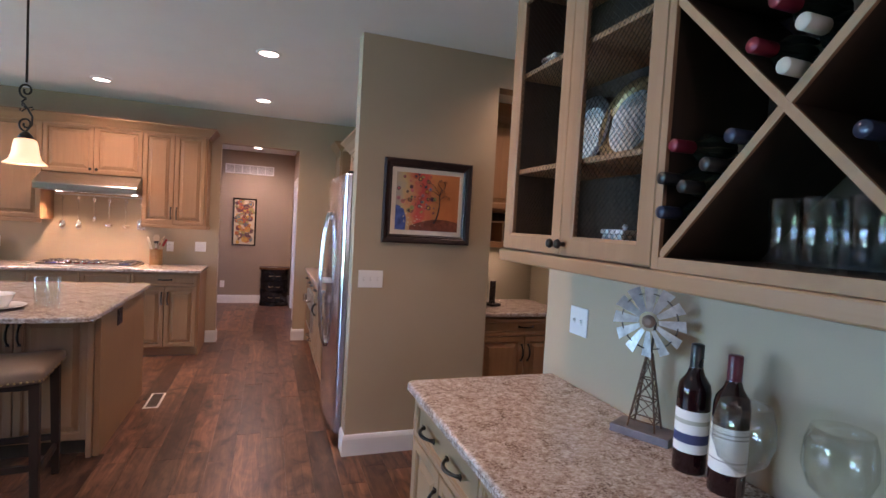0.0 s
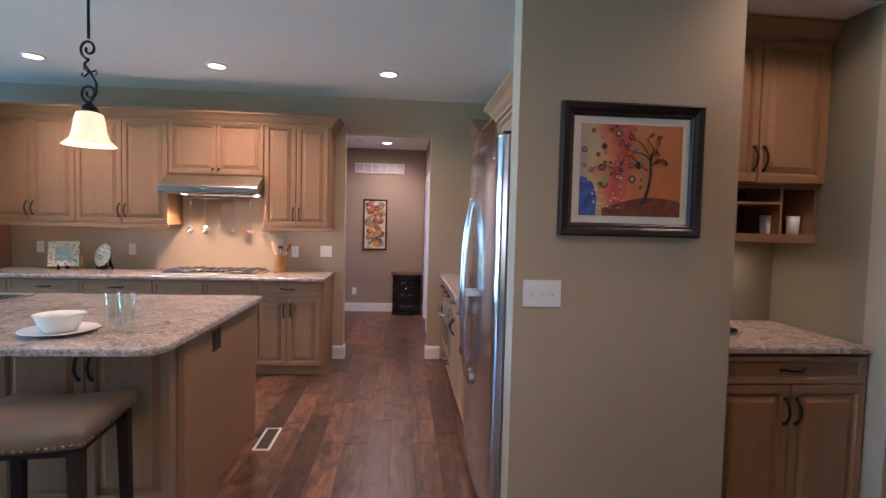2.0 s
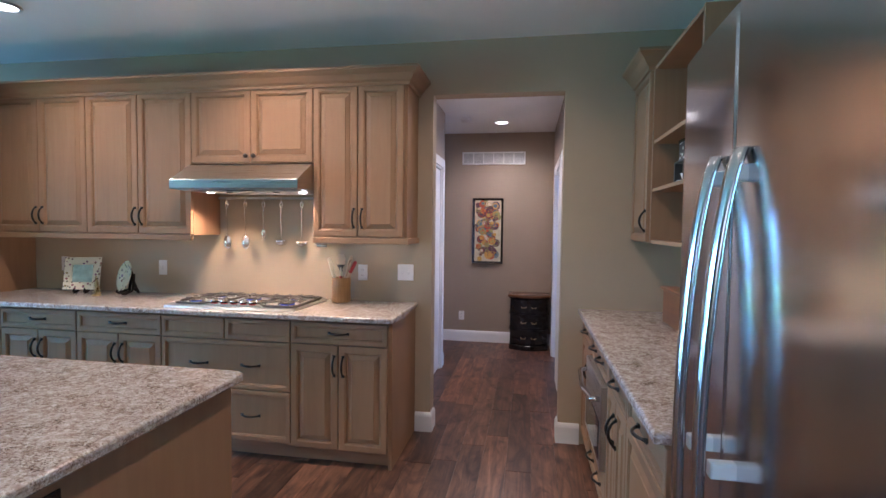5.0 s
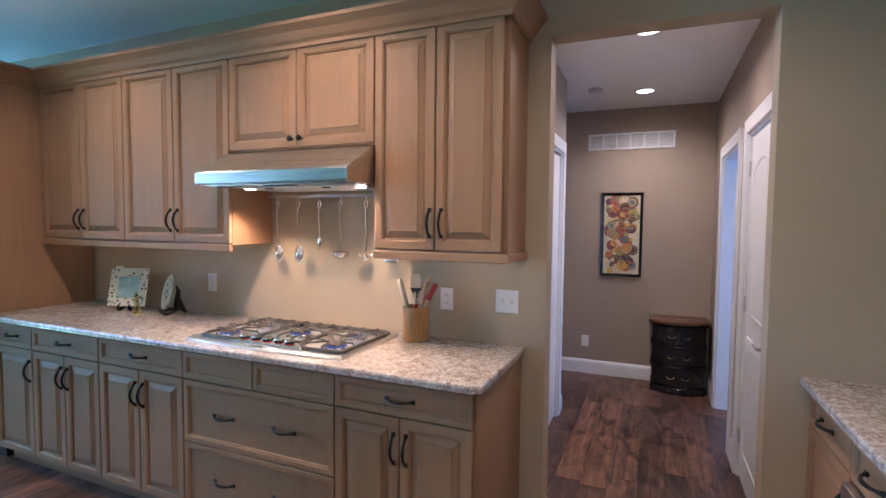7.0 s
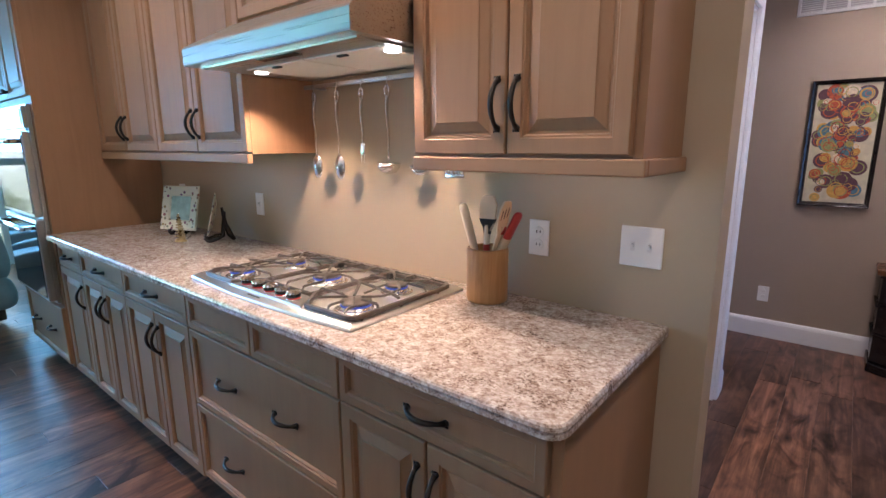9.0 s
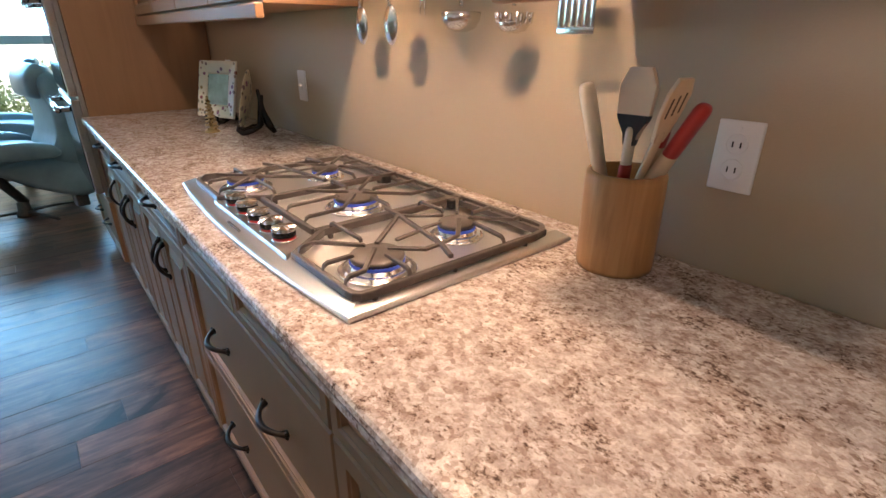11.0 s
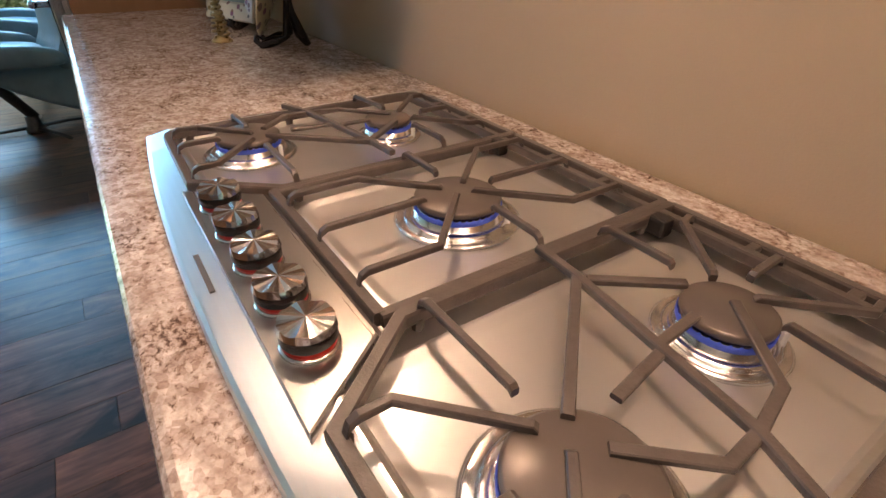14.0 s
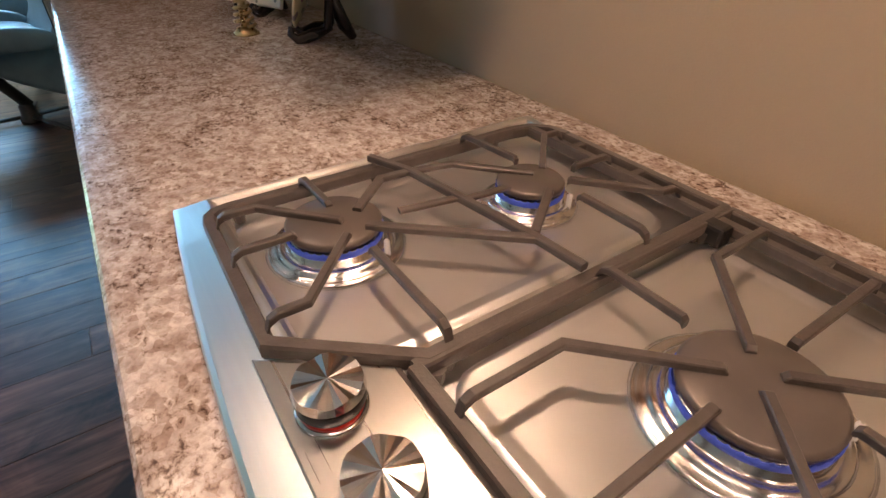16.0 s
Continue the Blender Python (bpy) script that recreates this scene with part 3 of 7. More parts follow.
def fridge_door(y0, y1):
    """A bowed door with a large rounded outer edge and a tight edge at the split."""
    mid, half = (FR0 + FR1) / 2, (FR1 - FR0) / 2
    n = 36
    prof = []
    for i in range(n + 1):
        s = i / n
        s -= 0.12 * math.sin(2 * math.pi * s)
        y = y0 + (y1 - y0) * s
        x = 0.68 - 0.02 * (1 - ((y - mid) / half) ** 2)
        for edge in (y0, y1):
            r = 0.042 if edge in (FR0, FR1) else 0.006
            d = abs(y - edge)
            if d < r:
                x += r - math.sqrt(max(0.0, r * r - (r - d) ** 2))
        prof.append((x, y))
    plan = prof + [(0.757, y1), (0.757, y0)]
    return quad_rings([[(x + inset * (1 if x < 0.75 else 0), y, z) for x, y in plan] for inset, z in ((0.006, 0.075), (0, 0.08), (0, FRT - 0.008), (0.008, FRT))])


for y0, y1, hy in ((FR0, FRS - 0.003, FRS - 0.055), (FRS + 0.003, FR1, FRS + 0.055)):
    d = part("refrigerator_door", fridge_door(y0, y1), STEEL_Z, fr)
    rings = []
    for i in range(33):
        u = i / 32
        k = 4 * u * (1 - u)
        x, z, wd = 0.652 - 0.048 * k ** 0.7, 0.56 + 1.04 * u, 0.019 - 0.003 * k
        rings.append([(x + dx, hy + dy * wd, z) for dx, dy in ((0.007, -0.85), (0.0, -1), (-0.006, -0.8), (-0.01, -0.3), (-0.011, 0), (-0.01, 0.3), (-0.006, 0.8), (0.0, 1), (0.007, 0.85))])
    h = part("handle", quad_rings(rings), STEEL_Z, d, "long bowed polished handle", True)
    for bz in (0.6, 1.07, 1.56):
        part("handle_bracket", box(0.62 if bz == 1.07 else 0.64, 0.668, hy - 0.011, hy + 0.011, bz - 0.014, bz + 0.014, 0.004), WHITE_PLASTIC, h, "pale handle bracket")
    part("hinge_cap", box(0.7, 0.79, y0 + 0.01 if y0 == FR0 else y1 - 0.08, y0 + 0.08 if y0 == FR0 else y1 - 0.01, FRT, FRT + 0.018, 0.005), plain("hinge_grey", (0.03, 0.03, 0.03), 0.5), d)
    if y0 == FR0:
        part("badge", lathe([(0.019, 0), (0.019, 0.003), (0.016, 0.005), (0.002, 0.005)], 24), CHROME, d, "small round steel badge", True).matrix_basis = pose(0.6745, 3.72, 1.765, 0, -90, 0)

# ---- desk nook ----
e = base_cabinet(pose(1.695, 3.57, 0), 0.76, 0.63, TWO, "maple base cabinet with one drawer over two doors in the nook", "nook cabinets")
counter("nook_countertop", 1.692, 2.458, 3.53, 4.198, "polished granite countertop in the nook", 0.01, (0, 0, 0, 0))
NXR = 2.452
wall_cabinet(pose(1.695, 3.87, 1.70), NXR - 1.695, 0.32, 0.74, 2, "low", "maple wall cabinet with two raised-panel doors in the nook", "nook cabinets")
e = thing("pigeonhole_cabinet", "small maple organiser with pigeonholes under the nook cabinet", "cabinet", pose(1.695, 3.89, 1.398), "nook cabinets")
nw = NXR - 1.695
part("back", box(0, nw, 0.28, 0.3, 0, 0.298), WOOD_IN, e)
part("shelf", box(0, nw, 0, 0.28, 0, 0.045, 0.002), WOOD_X, e)
part("shelf", box(0.015, 0.55, 0.004, 0.28, 0.2, 0.212, 0.001), WOOD_X, e)
part("shelf", box(0, nw, 0, 0.28, 0.285, 0.298, 0.001), WOOD_X, e)
for x0, z1 in ((0, 0.285), (0.13, 0.2), (0.3, 0.2), (0.55, 0.285), (nw - 0.015, 0.285)):
    part("divider", box(x0, x0 + 0.013, 0.004, 0.28, 0.045, z1, 0.001), WOOD, e)
single("crown_moulding", sweep_profile([(1.695, 3.85, 0, -1), (NXR, 3.85, 0, -1)], [(o * 0.7, 2.43 + u * 0.9) for o, u in CROWN]), WOOD_X, "dark maple crown moulding in the nook", "trim")

# ---- wine counter ----
WX = 1.41
GW = "base cabinets of the wine counter"
wy = 2.06
for w in (0.62, 0.62, 0.62, 0.62):
    base_cabinet(pose(0.79, wy, 0, 0, 0, -90), w, 0.615, [("drawer", 0.16, 1, ("2", "")), ("door", 0.62, 2, None)], "maple base cabinet with a drawer over two doors", GW)
    wy -= w
single("cabinet_end_panel", box(0.775, WX - 0.002, 2.062, 2.08, 0, BASE_TOP, 0.001), WOOD, "flat maple end panel of the wine counter", "panel")
counter("wine_countertop", 0.742, WX - 0.002, -0.5, 2.11, "polished brown granite countertop of the wine bar", 0.03, (0, 0, 0, 1))

# ---- hall ----


def casing(name, x, y0, y1, z1, nx):
    """A door casing on a wall face at x, standing out along nx."""
    bm = bmesh.new()
    a, b = sorted((x, x + nx * 0.018))
    for p, q, r, s in ((y0 - 0.085, y0, 0, z1 + 0.085), (y1, y1 + 0.085, 0, z1 + 0.085), (y0, y1, z1, z1 + 0.085)):
        box(a, b, p, q, r, s, 0.004, bm)
    w0, w1 = (x - 0.12, x) if nx > 0 else (x, x + 0.12)
    box(w0, w1, y0, y0 + 0.018, 0, z1, 0, bm)
    box(w0, w1, y1 - 0.018, y1, 0, z1, 0, bm)
    box(w0, w1, y0 + 0.018, y1 - 0.018, z1 - 0.018, z1, 0, bm)
    return single(name, bm, TRIM, "white painted door casing", "door casing", kind="structure")


casing("door_casing_1", HX0, 7.45, 8.27, 2.06, 1)
casing("door_casing_2", HX1, 7.06, 7.8, 2.06, -1)
casing("door_casing_3", HX1, 8.12, 9.0, 2.06, -1)
BB = [(0.0, 0.0), (0.015, 0.0), (0.015, 0.11), (0.011, 0.125), (0.006, 0.135), (0.0, 0.14)]


def baseboard(*path):
    return single("baseboard", sweep_profile(list(path), BB), TRIM, "white painted baseboard", "baseboard", kind="structure")


baseboard((-0.46, WN, 0, -1), (-0.35, WN, 1, -1), (-0.35, WN + 0.12, 1, 0))
baseboard((0.54, WN + 0.12, -1, 0), (0.54, WN, -1, -1), (0.68, WN, 0, -1))
baseboard((0.727, 3.59, -1, 0), (0.727, 3.45, -1, -1), (1.69, 3.45, 0, -1))
baseboard((-2.6, HY1, 0, -1), (HX1, HY1, 0, -1))
baseboard((HX1, HY1, -1, 0), (HX1, 9.085, -1, 0))
baseboard((HX0, 8.355, 1, 0), (HX0, 8.42, 1, 1), (-2.6, 8.42, 0, 1))
baseboard((HX1, 8.035, -1, 0), (HX1, 7.885, -1, 0))
baseboard((2.46, 3.45, 0, -1), (2.53, 3.45, 0, -1))
bm = box(2.53, 2.62, 3.432, 3.45, 0, 2.18, 0.004)
box(3.45, 3.54, 3.432, 3.45, 0, 2.18, 0.004, bm)
box(2.62, 3.45, 3.432, 3.45, 2.1, 2.18, 0.004, bm)
single("door_casing_4", bm, TRIM, "white painted door casing of the utility room", "door casing", kind="structure")

# Fittings for every can, the unseen fill ones included.
for cx, cy, cz in [(*c, CEIL) for c in CANS] + [(*c, HC) for c in HALL_CANS]:
    e = thing("recessed_light", "lit round recessed ceiling light with a white trim, known or added as fill", "light", pose(cx, cy, cz - 0.006), "recessed ceiling lights")
    part("trim_ring", lathe([(0.065, 0.0), (0.066, -0.004), (0.085, -0.003), (0.088, 0.0), (0.088, 0.005), (0.065, 0.005), (0.065, 0.0)], 32, None, False, False), TRIM, e, "", True)
    part("lens", lathe([(0.066, -0.0005), (0.066, 0.004)], 32), LAMP_GLOW, e, "glowing lens")

# ---- range hood ----
HL, HR = -1.978, -1.092
e = thing("range_hood", "brushed stainless steel under-cabinet range hood with two lit lamps", "range hood")
side = [(WN - 0.004, 1.69), (6.155, 1.69), (6.152, 1.695), (6.152, 1.745), (6.158, 1.753), (6.36, 1.866), (WN - 0.004, 1.866)]


def hood_ring(x):
    return [(x, y, z) for y, z in side]


part("canopy", quad_rings([hood_ring(HL), hood_ring(HR)]), STEEL, e)
bm = box(HL + 0.03, HR - 0.03, 6.2, 6.64, 1.684, 1.6895)
part("filter_frame", bm, STEEL, e, "steel underside panel")
FILTER = plain("filter_mesh", (0.86, 0.84, 0.8), 0.55, 0.1, 0.06, 200, 0.5, 900)
for fx in (-1.66, -1.32):
    f = part("filter", box(fx - 0.165, fx + 0.165, 6.3, 6.6, 1.678, 1.684, 0.003), FILTER, e, "aluminium mesh grease filter")
    part("filter_tab", box(fx - 0.02, fx + 0.02, 6.31, 6.325, 1.673, 1.679, 0.001), BLACK, f)
for hx in (-1.825, -1.155):
    part("lamp_lens", lathe([(0.022, 1.6735), (0.024, 1.6745), (0.024, 1.684)], 20), LAMP_GLOW, e, "lit round hood lamp").location = (hx, 6.36, 0)
part("switch_panel", box(-1.62, -1.42, 6.215, 6.25, 1.681, 1.685, 0.001), BLACK, e, "black hood switches")

# ---- utensil rail ----
rail = thing("utensil_rail", "stainless steel wall rail under the range hood", "rail")
part("bar", box(-1.955, -1.11, 6.634, 6.644, 1.648, 1.664, 0.002), STEEL, rail)
for bx in (-1.9, -1.15):
    part("bracket", box(bx - 0.012, bx + 0.012, 6.644, WN - 0.001, 1.648, 1.662, 0.001), STEEL, rail)
UTEN = plain("utensil_steel", (0.78, 0.77, 0.75), 0.22, 1.0, 0.06)
UY0 = 6.625


def utensil(name, x, label, build, z1):
    e = thing(name, label, "utensil", pose(x, UY0, 0), "utensils hanging on the rail")
    bm = tube([(0, 0, 1.63), (-0.009, 0, 1.622), (-0.0105, 0, 1.605), (-0.006, 0, 1.588), (0.006, 0, 1.588), (0.0105, 0, 1.605), (0.009, 0, 1.622), (0, 0, 1.63)], 0.004, 6)
    tube([(0, 0, 1.594), (0, -0.001, 1.575), (0, -0.004, 1.53), (0, 0.004, 1.46), (0, 0.0, z1)], [0.0085, 0.0095, 0.008, 0.0055, 0.0055], 8, bm, 0.4)
    part("handle", bm, UTEN, e, "", True)
    part("hook", tube([(0, 0.004, 1.628), (0, -0.002, 1.634), (0, 0.006, 1.662), (0, 0.016, 1.66)], 0.002, 6), UTEN, e, "", True)
    part("head", build(z1), UTEN, e, "", True)
    return e


def spoon_head(z1, a=0.032, b=0.05):
    rings = []
    for i in range(7):
        s = i / 6
        r = math.sin(math.pi * min(1, 0.08 + 0.92 * (1 - s)) / 2)
        rings.append([(a * r * math.cos(k * math.pi / 8), 0.014 * (1 - s) - 0.012, z1 - b * 0.9 + b * r * math.sin(k * math.pi / 8)) for k in range(16)])
    return quad_rings([[(x * 1.0, y + 0.001, z) for x, y, z in reversed(r)] for r in rings], None, True, False, True)


def fork_head(z1):
    bm = box(-0.012, 0.012, -0.002, 0.002, z1 - 0.045, z1, 0.0015)
    for k in (-1, 1):
        tube([(k * 0.008, 0, z1 - 0.04), (k * 0.009, -0.002, z1 - 0.075)], [0.003, 0.0015], 6, bm)
    return bm


def ladle_head(z1):
    return lathe([(0.012, z1 - 0.052), (0.03, z1 - 0.046), (0.042, z1 - 0.03), (0.044, z1 - 0.012), (0.042, z1 - 0.012), (0.028, z1 - 0.043), (0.01, z1 - 0.048)], 20)


def server_head(z1):
    bm = lathe([(0.008, z1 - 0.05), (0.024, z1 - 0.046), (0.034, z1 - 0.03), (0.032, z1 - 0.028), (0.02, z1 - 0.043)], 16)
    for k in range(10):
        a = 2 * math.pi * k / 10
        tube([(0.032 * math.cos(a), 0.032 * math.sin(a), z1 - 0.032), (0.037 * math.cos(a), 0.037 * math.sin(a), z1 - 0.012)], [0.004, 0.003], 6, bm)
    return bm


def turner_head(z1):
    bm = bmesh.new()
    for k in range(6):
        x = -0.035 + 0.014 * k
        box(x - 0.0045, x + 0.0045, -0.002, 0.001, z1 - 0.1, z1 - 0.015, 0.001, bm)
    box(-0.04, 0.04, -0.002, 0.001, z1 - 0.112, z1 - 0.1, 0.001, bm)
    box(-0.03, 0.03, -0.002, 0.001, z1 - 0.018, z1, 0.001, bm)
    return bm


utensil("slotted_spoon", -1.879, "steel slotted serving spoon hanging on the rail", spoon_head, 1.375)
utensil("serving_spoon", -1.732, "steel serving spoon hanging on the rail", spoon_head, 1.375)
utensil("serving_fork", -1.588, "steel serving fork hanging on the rail", fork_head, 1.425)
utensil("ladle", -1.449, "steel soup ladle hanging on the rail", ladle_head, 1.365)
utensil("spaghetti_server", -1.29, "steel spaghetti server hanging on the rail", server_head, 1.36)
utensil("slotted_turner", -1.139, "steel slotted turner hanging on the rail", turner_head, 1.42)

# ---- cooktop ----
ck = thing("cooktop", "stainless five-burner gas cooktop with lit burners", "cooktop")
CX0, CX1, CY0, CY1 = -1.996, -1.09, 6.11, 6.612


def cook_plan(inset, front, n=12):
    x0, x1 = CX0 + inset, CX1 - inset
    pts = [(x0 + (x1 - x0) * i / n, CY0 + front - 0.026 * (1 - (2 * i / n - 1) ** 2) * (1 if front < 0.03 else 0)) for i in range(n + 1)]
    return pts + [(x1, CY1 - inset), (x0, CY1 - inset)]


zc = COUNTER
rings = [[(x, y, z) for x, y in cook_plan(i, f)] for i, f, z in ((0.002, 0.002, zc + 0.0005), (0.0, 0.0, zc + 0.003), (0.0, 0.0, zc + 0.008), (0.002, 0.0015, zc + 0.0108), (0.006, 0.005, zc + 0.0125), (0.022, 0.033, zc + 0.0235), (0.025, 0.036, zc + 0.0235), (0.03, 0.04, zc + 0.021), (0.036, 0.046, zc + 0.01))]
part("tray", quad_rings(rings), steel("cooktop_steel", "x", 0.3, (0.86, 0.85, 0.84)), ck)


def prism(pts, z0, z1, ease):
    """An upright slab on plan points (anticlockwise) with an eased top edge."""
    mid = sum((Vector(p) for p in pts), Vector((0, 0))) / len(pts)

    def ring(d, z):
        return [(p[0] - (p[0] - mid.x) / (Vector(p) - mid).length * d, p[1] - (p[1] - mid.y) / (Vector(p) - mid).length * d, z) for p in pts]
    return quad_rings([ring(0, z0), ring(0, z1 - ease), ring(ease * 0.4, z1 - ease * 0.3), ring(ease * 1.2, z1)])


part("control_panel", prism([(-1.728, 6.117), (-1.317, 6.117), (-1.376, 6.196), (-1.669, 6.196)], zc + 0.012, zc + 0.026, 0.0035), STEEL, ck, "raised steel knob panel")
part("panel_seam", box(-1.672, -1.373, 6.196, 6.2, zc + 0.008, zc + 0.024), IRON, ck)
part("maker_mark", box(-1.585, -1.515, 6.1, 6.105, zc + 0.016, zc + 0.018), plain("etched_grey", (0.08, 0.08, 0.08), 0.5), ck).rotation_euler = (0, 0, 0)
FAN = plain("knob_steel", (0.8, 0.78, 0.75), 0.16, 1.0, 0.05)
RED = plain("red_enamel", (0.6, 0.03, 0.02), 0.3)


def knob_top():
    """A flat steel cap cut into fan-like facets round its middle."""
    bm = bmesh.new()
    n = 28
    c = bm.verts.new((0, 0, 0.0265))
    ring = [bm.verts.new((0.0215 * math.cos(2 * math.pi * i / n), 0.0215 * math.sin(2 * math.pi * i / n), 0.0238 + (0.0016 if i % 4 < 2 else 0))) for i in range(n)]
    low = [bm.verts.new((0.0228 * math.cos(2 * math.pi * i / n), 0.0228 * math.sin(2 * math.pi * i / n), 0.0185)) for i in range(n)]
    for i in range(n):
        j = (i + 1) % n
        bm.faces.new((c, ring[i], ring[j]))
        bm.faces.new((ring[i], low[i], low[j], ring[j]))
    return bm


KT = mesh_of(knob_top(), "knob_cap")
KB = mesh_of(lathe([(0.0215, 0.0074), (0.0222, 0.0088), (0.0222, 0.0178), (0.0215, 0.019)], 28, None, False, True), "knob_skirt", True)
KR = mesh_of(lathe([(0.021, 0.0028), (0.021, 0.0066), (0.019, 0.0076)], 28), "knob_ring", True)
KC = mesh_of(lathe([(0.0235, 0.0), (0.0235, 0.002), (0.0215, 0.003), (0.018, 0.003)], 28), "base_ring", True)
for kx in (-1.66, -1.591, -1.523, -1.457, -1.396):
    k = part("knob", KB, BLACK, ck, "control knob with black skirt")
    k.matrix_basis = pose(kx, 6.148, zc + 0.0262, rz=15 + 40 * kx) @ Matrix.Scale(1.0, 4)
    part("knob_cap", KT, FAN, k, "fan-cut polished steel cap")
    part("knob_ring", KR, RED, k, "red ring")
    part("base_ring", KC, FAN, k, "polished base ring")

BURN = [(-1.838, 6.229, 0.042), (-1.799, 6.436, 0.034), (-1.517, 6.371, 0.0465), (-1.2, 6.229, 0.044), (-1.236, 6.436, 0.035)]
CAP = plain("burner_cap", (0.11, 0.092, 0.082), 0.3, 0.25, 0.1, 30)
FLAME = glow("gas_flame", (0.035, 0.085, 0.5), 0.14)
BASE_STEEL = plain("burner_steel", (0.86, 0.84, 0.82), 0.24, 1.0, 0.05)
WELL = plain("pan_steel", (0.9, 0.88, 0.87), 0.36, 1.0, 0.02, 6)


def well(x0, x1, y0, y1, r=0.03):
    """A shallow pressed dish: a rounded rectangle with a sloping rim and a flat floor."""
    def loop(d, z):
        out = []
        for cx, cy, a0 in ((x1 - r, y1 - r, 0), (x0 + r, y1 - r, 90), (x0 + r, y0 + r, 180), (x1 - r, y0 + r, 270)):
            out += [(cx + (r - d) * math.cos(radians(a0 + a)), cy + (r - d) * math.sin(radians(a0 + a)), z) for a in (0, 22, 45, 67, 90)]
        return out
    return quad_rings([loop(-0.004, zc + 0.0102), loop(0.0, zc + 0.0135), loop(0.004, zc + 0.0135), loop(0.012, zc + 0.0108), loop(0.016, zc + 0.0104)], None, True, False, True)


for wx0, wx1, wy0, wy1 in ((-1.925, -1.69, 6.15, 6.535), (-1.645, -1.4, 6.222, 6.535), (-1.36, -1.118, 6.15, 6.535)):
    part("drip_well", well(wx0, wx1, wy0, wy1), WELL, ck, "shallow pressed steel well", True)
for bx, by, br in BURN:
    b = part("burner", lathe([(br * 1.54, 0.0108), (br * 1.57, 0.0135), (br * 1.47, 0.016), (br * 1.34, 0.0145), (br * 1.31, 0.0175), (br * 1.19, 0.0205), (br * 1.15, 0.0185), (br * 1.08, 0.02), (br * 1.04, 0.031), (br * 0.9, 0.033), (br * 0.9, 0.0108)], 40), BASE_STEEL, ck, "bright steel burner base", True)
    b.location = (bx, by, zc)
    part("burner_cap", lathe([(br * 0.95, 0.034), (br * 1.05, 0.0355), (br * 1.06, 0.0405), (br * 0.99, 0.0425), (br * 0.1, 0.0435)], 40), CAP, b, "dark burner cap", True)
    nf = int(br * 900) * 4
    tips = [0.0325 + 0.0028 * max(0.0, math.sin(2 * math.pi * i / 4)) for i in range(nf)]
    turn = [(math.cos(2 * math.pi * i / nf), math.sin(2 * math.pi * i / nf)) for i in range(nf)]
    fl = quad_rings([[(br * k * c, br * k * v, z0 + (t - 0.0325) * w) for (c, v), t in zip(turn, tips)] for k, z0, w in ((1.055, 0.0262, 0.0), (1.075, 0.028, 0.2), (1.08, 0.0325, 0.8), (1.06, 0.0328, 0.7))], None, True, False, False)
    part("flame", fl, FLAME, b, "ring of small blue gas flames", True)
    part("igniter", lathe([(0.003, 0.012), (0.003, 0.03), (0.0015, 0.032)], 8), WHITE_PLASTIC, b, "white ceramic igniter").location = (br * 1.02, br * 0.75, 0)

GZ = zc + 0.0485


def bar(points, w=0.0095, h=0.012, bm=None):
    """A flat-topped grate bar with eased edges along points of its top line, mitred at its bends."""
    pts = [Vector(p) for p in points]
    rings = []
    for i, p in enumerate(pts):
        a = (pts[i] - pts[i - 1]).xy.normalized() if i else (pts[1] - pts[0]).xy.normalized()
        b = (pts[i + 1] - pts[i]).xy.normalized() if i < len(pts) - 1 else a
        d = (a + b).normalized()
        k = 1.0 / max(0.5, d.dot(a))
        s = Vector((-d.y, d.x, 0)) * k
        rings.append([p + s * o + Vector((0, 0, u)) for o, u in ((-w * 0.38, -h), (w * 0.38, -h), (w * 0.5, -h * 0.8), (w * 0.5, -h * 0.16), (w * 0.38, 0), (-w * 0.38, 0), (-w * 0.5, -h * 0.16), (-w * 0.5, -h * 0.8))])
    return quad_rings(rings, bm)


def finger(points, bm, drop):
    """Rises off a rail with a rounded knuckle, then runs level to its tip."""
    (x0, y0), (x1, y1) = points[0], points[1]
    d = Vector((x1 - x0, y1 - y0)).normalized()
    q = [(x0, y0, zc + 0.032), (x0 + d.x * 0.004, y0 + d.y * 0.004, GZ - 0.004), (x0 + d.x * 0.011, y0 + d.y * 0.011, GZ)]
    (xe, ye), (xf, yf) = points[-1], points[-2]
    e = Vector((xe - xf, ye - yf)).normalized() * 0.003
    q += [(x, y, GZ) for x, y in points[1:-1]] + [(xe - e.x, ye - e.y, GZ), (xe, ye, GZ - 0.003)]
    bar([(x, y, z - drop) for x, y, z in q], 0.0072, 0.0068, bm)


def round_corner(p, a, b, r):
    """Points that ease the corner p between a and b."""
    p, a, b = Vector(p), Vector(a), Vector(b)
    s, e = p + (a - p).normalized() * r, p + (b - p).normalized() * r
    return [tuple(s.lerp(p, t).lerp(p.lerp(e, t), t)) for t in (0.0, 0.33, 0.67, 1.0)]


def grate(rails, fingers, webs, feet):
    bm = bmesh.new()
    for k, r in enumerate(rails):
        bar([(x, y, zc + 0.034 - 0.0004 * k) for x, y in r], 0.0118, 0.014 - 0.0007 * k, bm)
    for k, w in enumerate(webs):
        bar([(x, y, GZ - 0.0004 - 0.0004 * k) for x, y in w], 0.0088, 0.0076 - 0.0006 * k, bm)
    for k, f in enumerate(fingers):
        finger(f, bm, 0.0001 * k)
    for x, y in feet:
        tube([(x, y, zc + 0.024), (x, y, zc + 0.011)], [0.007, 0.0055], 8, bm)
    return bm


MIDX = -1.5225


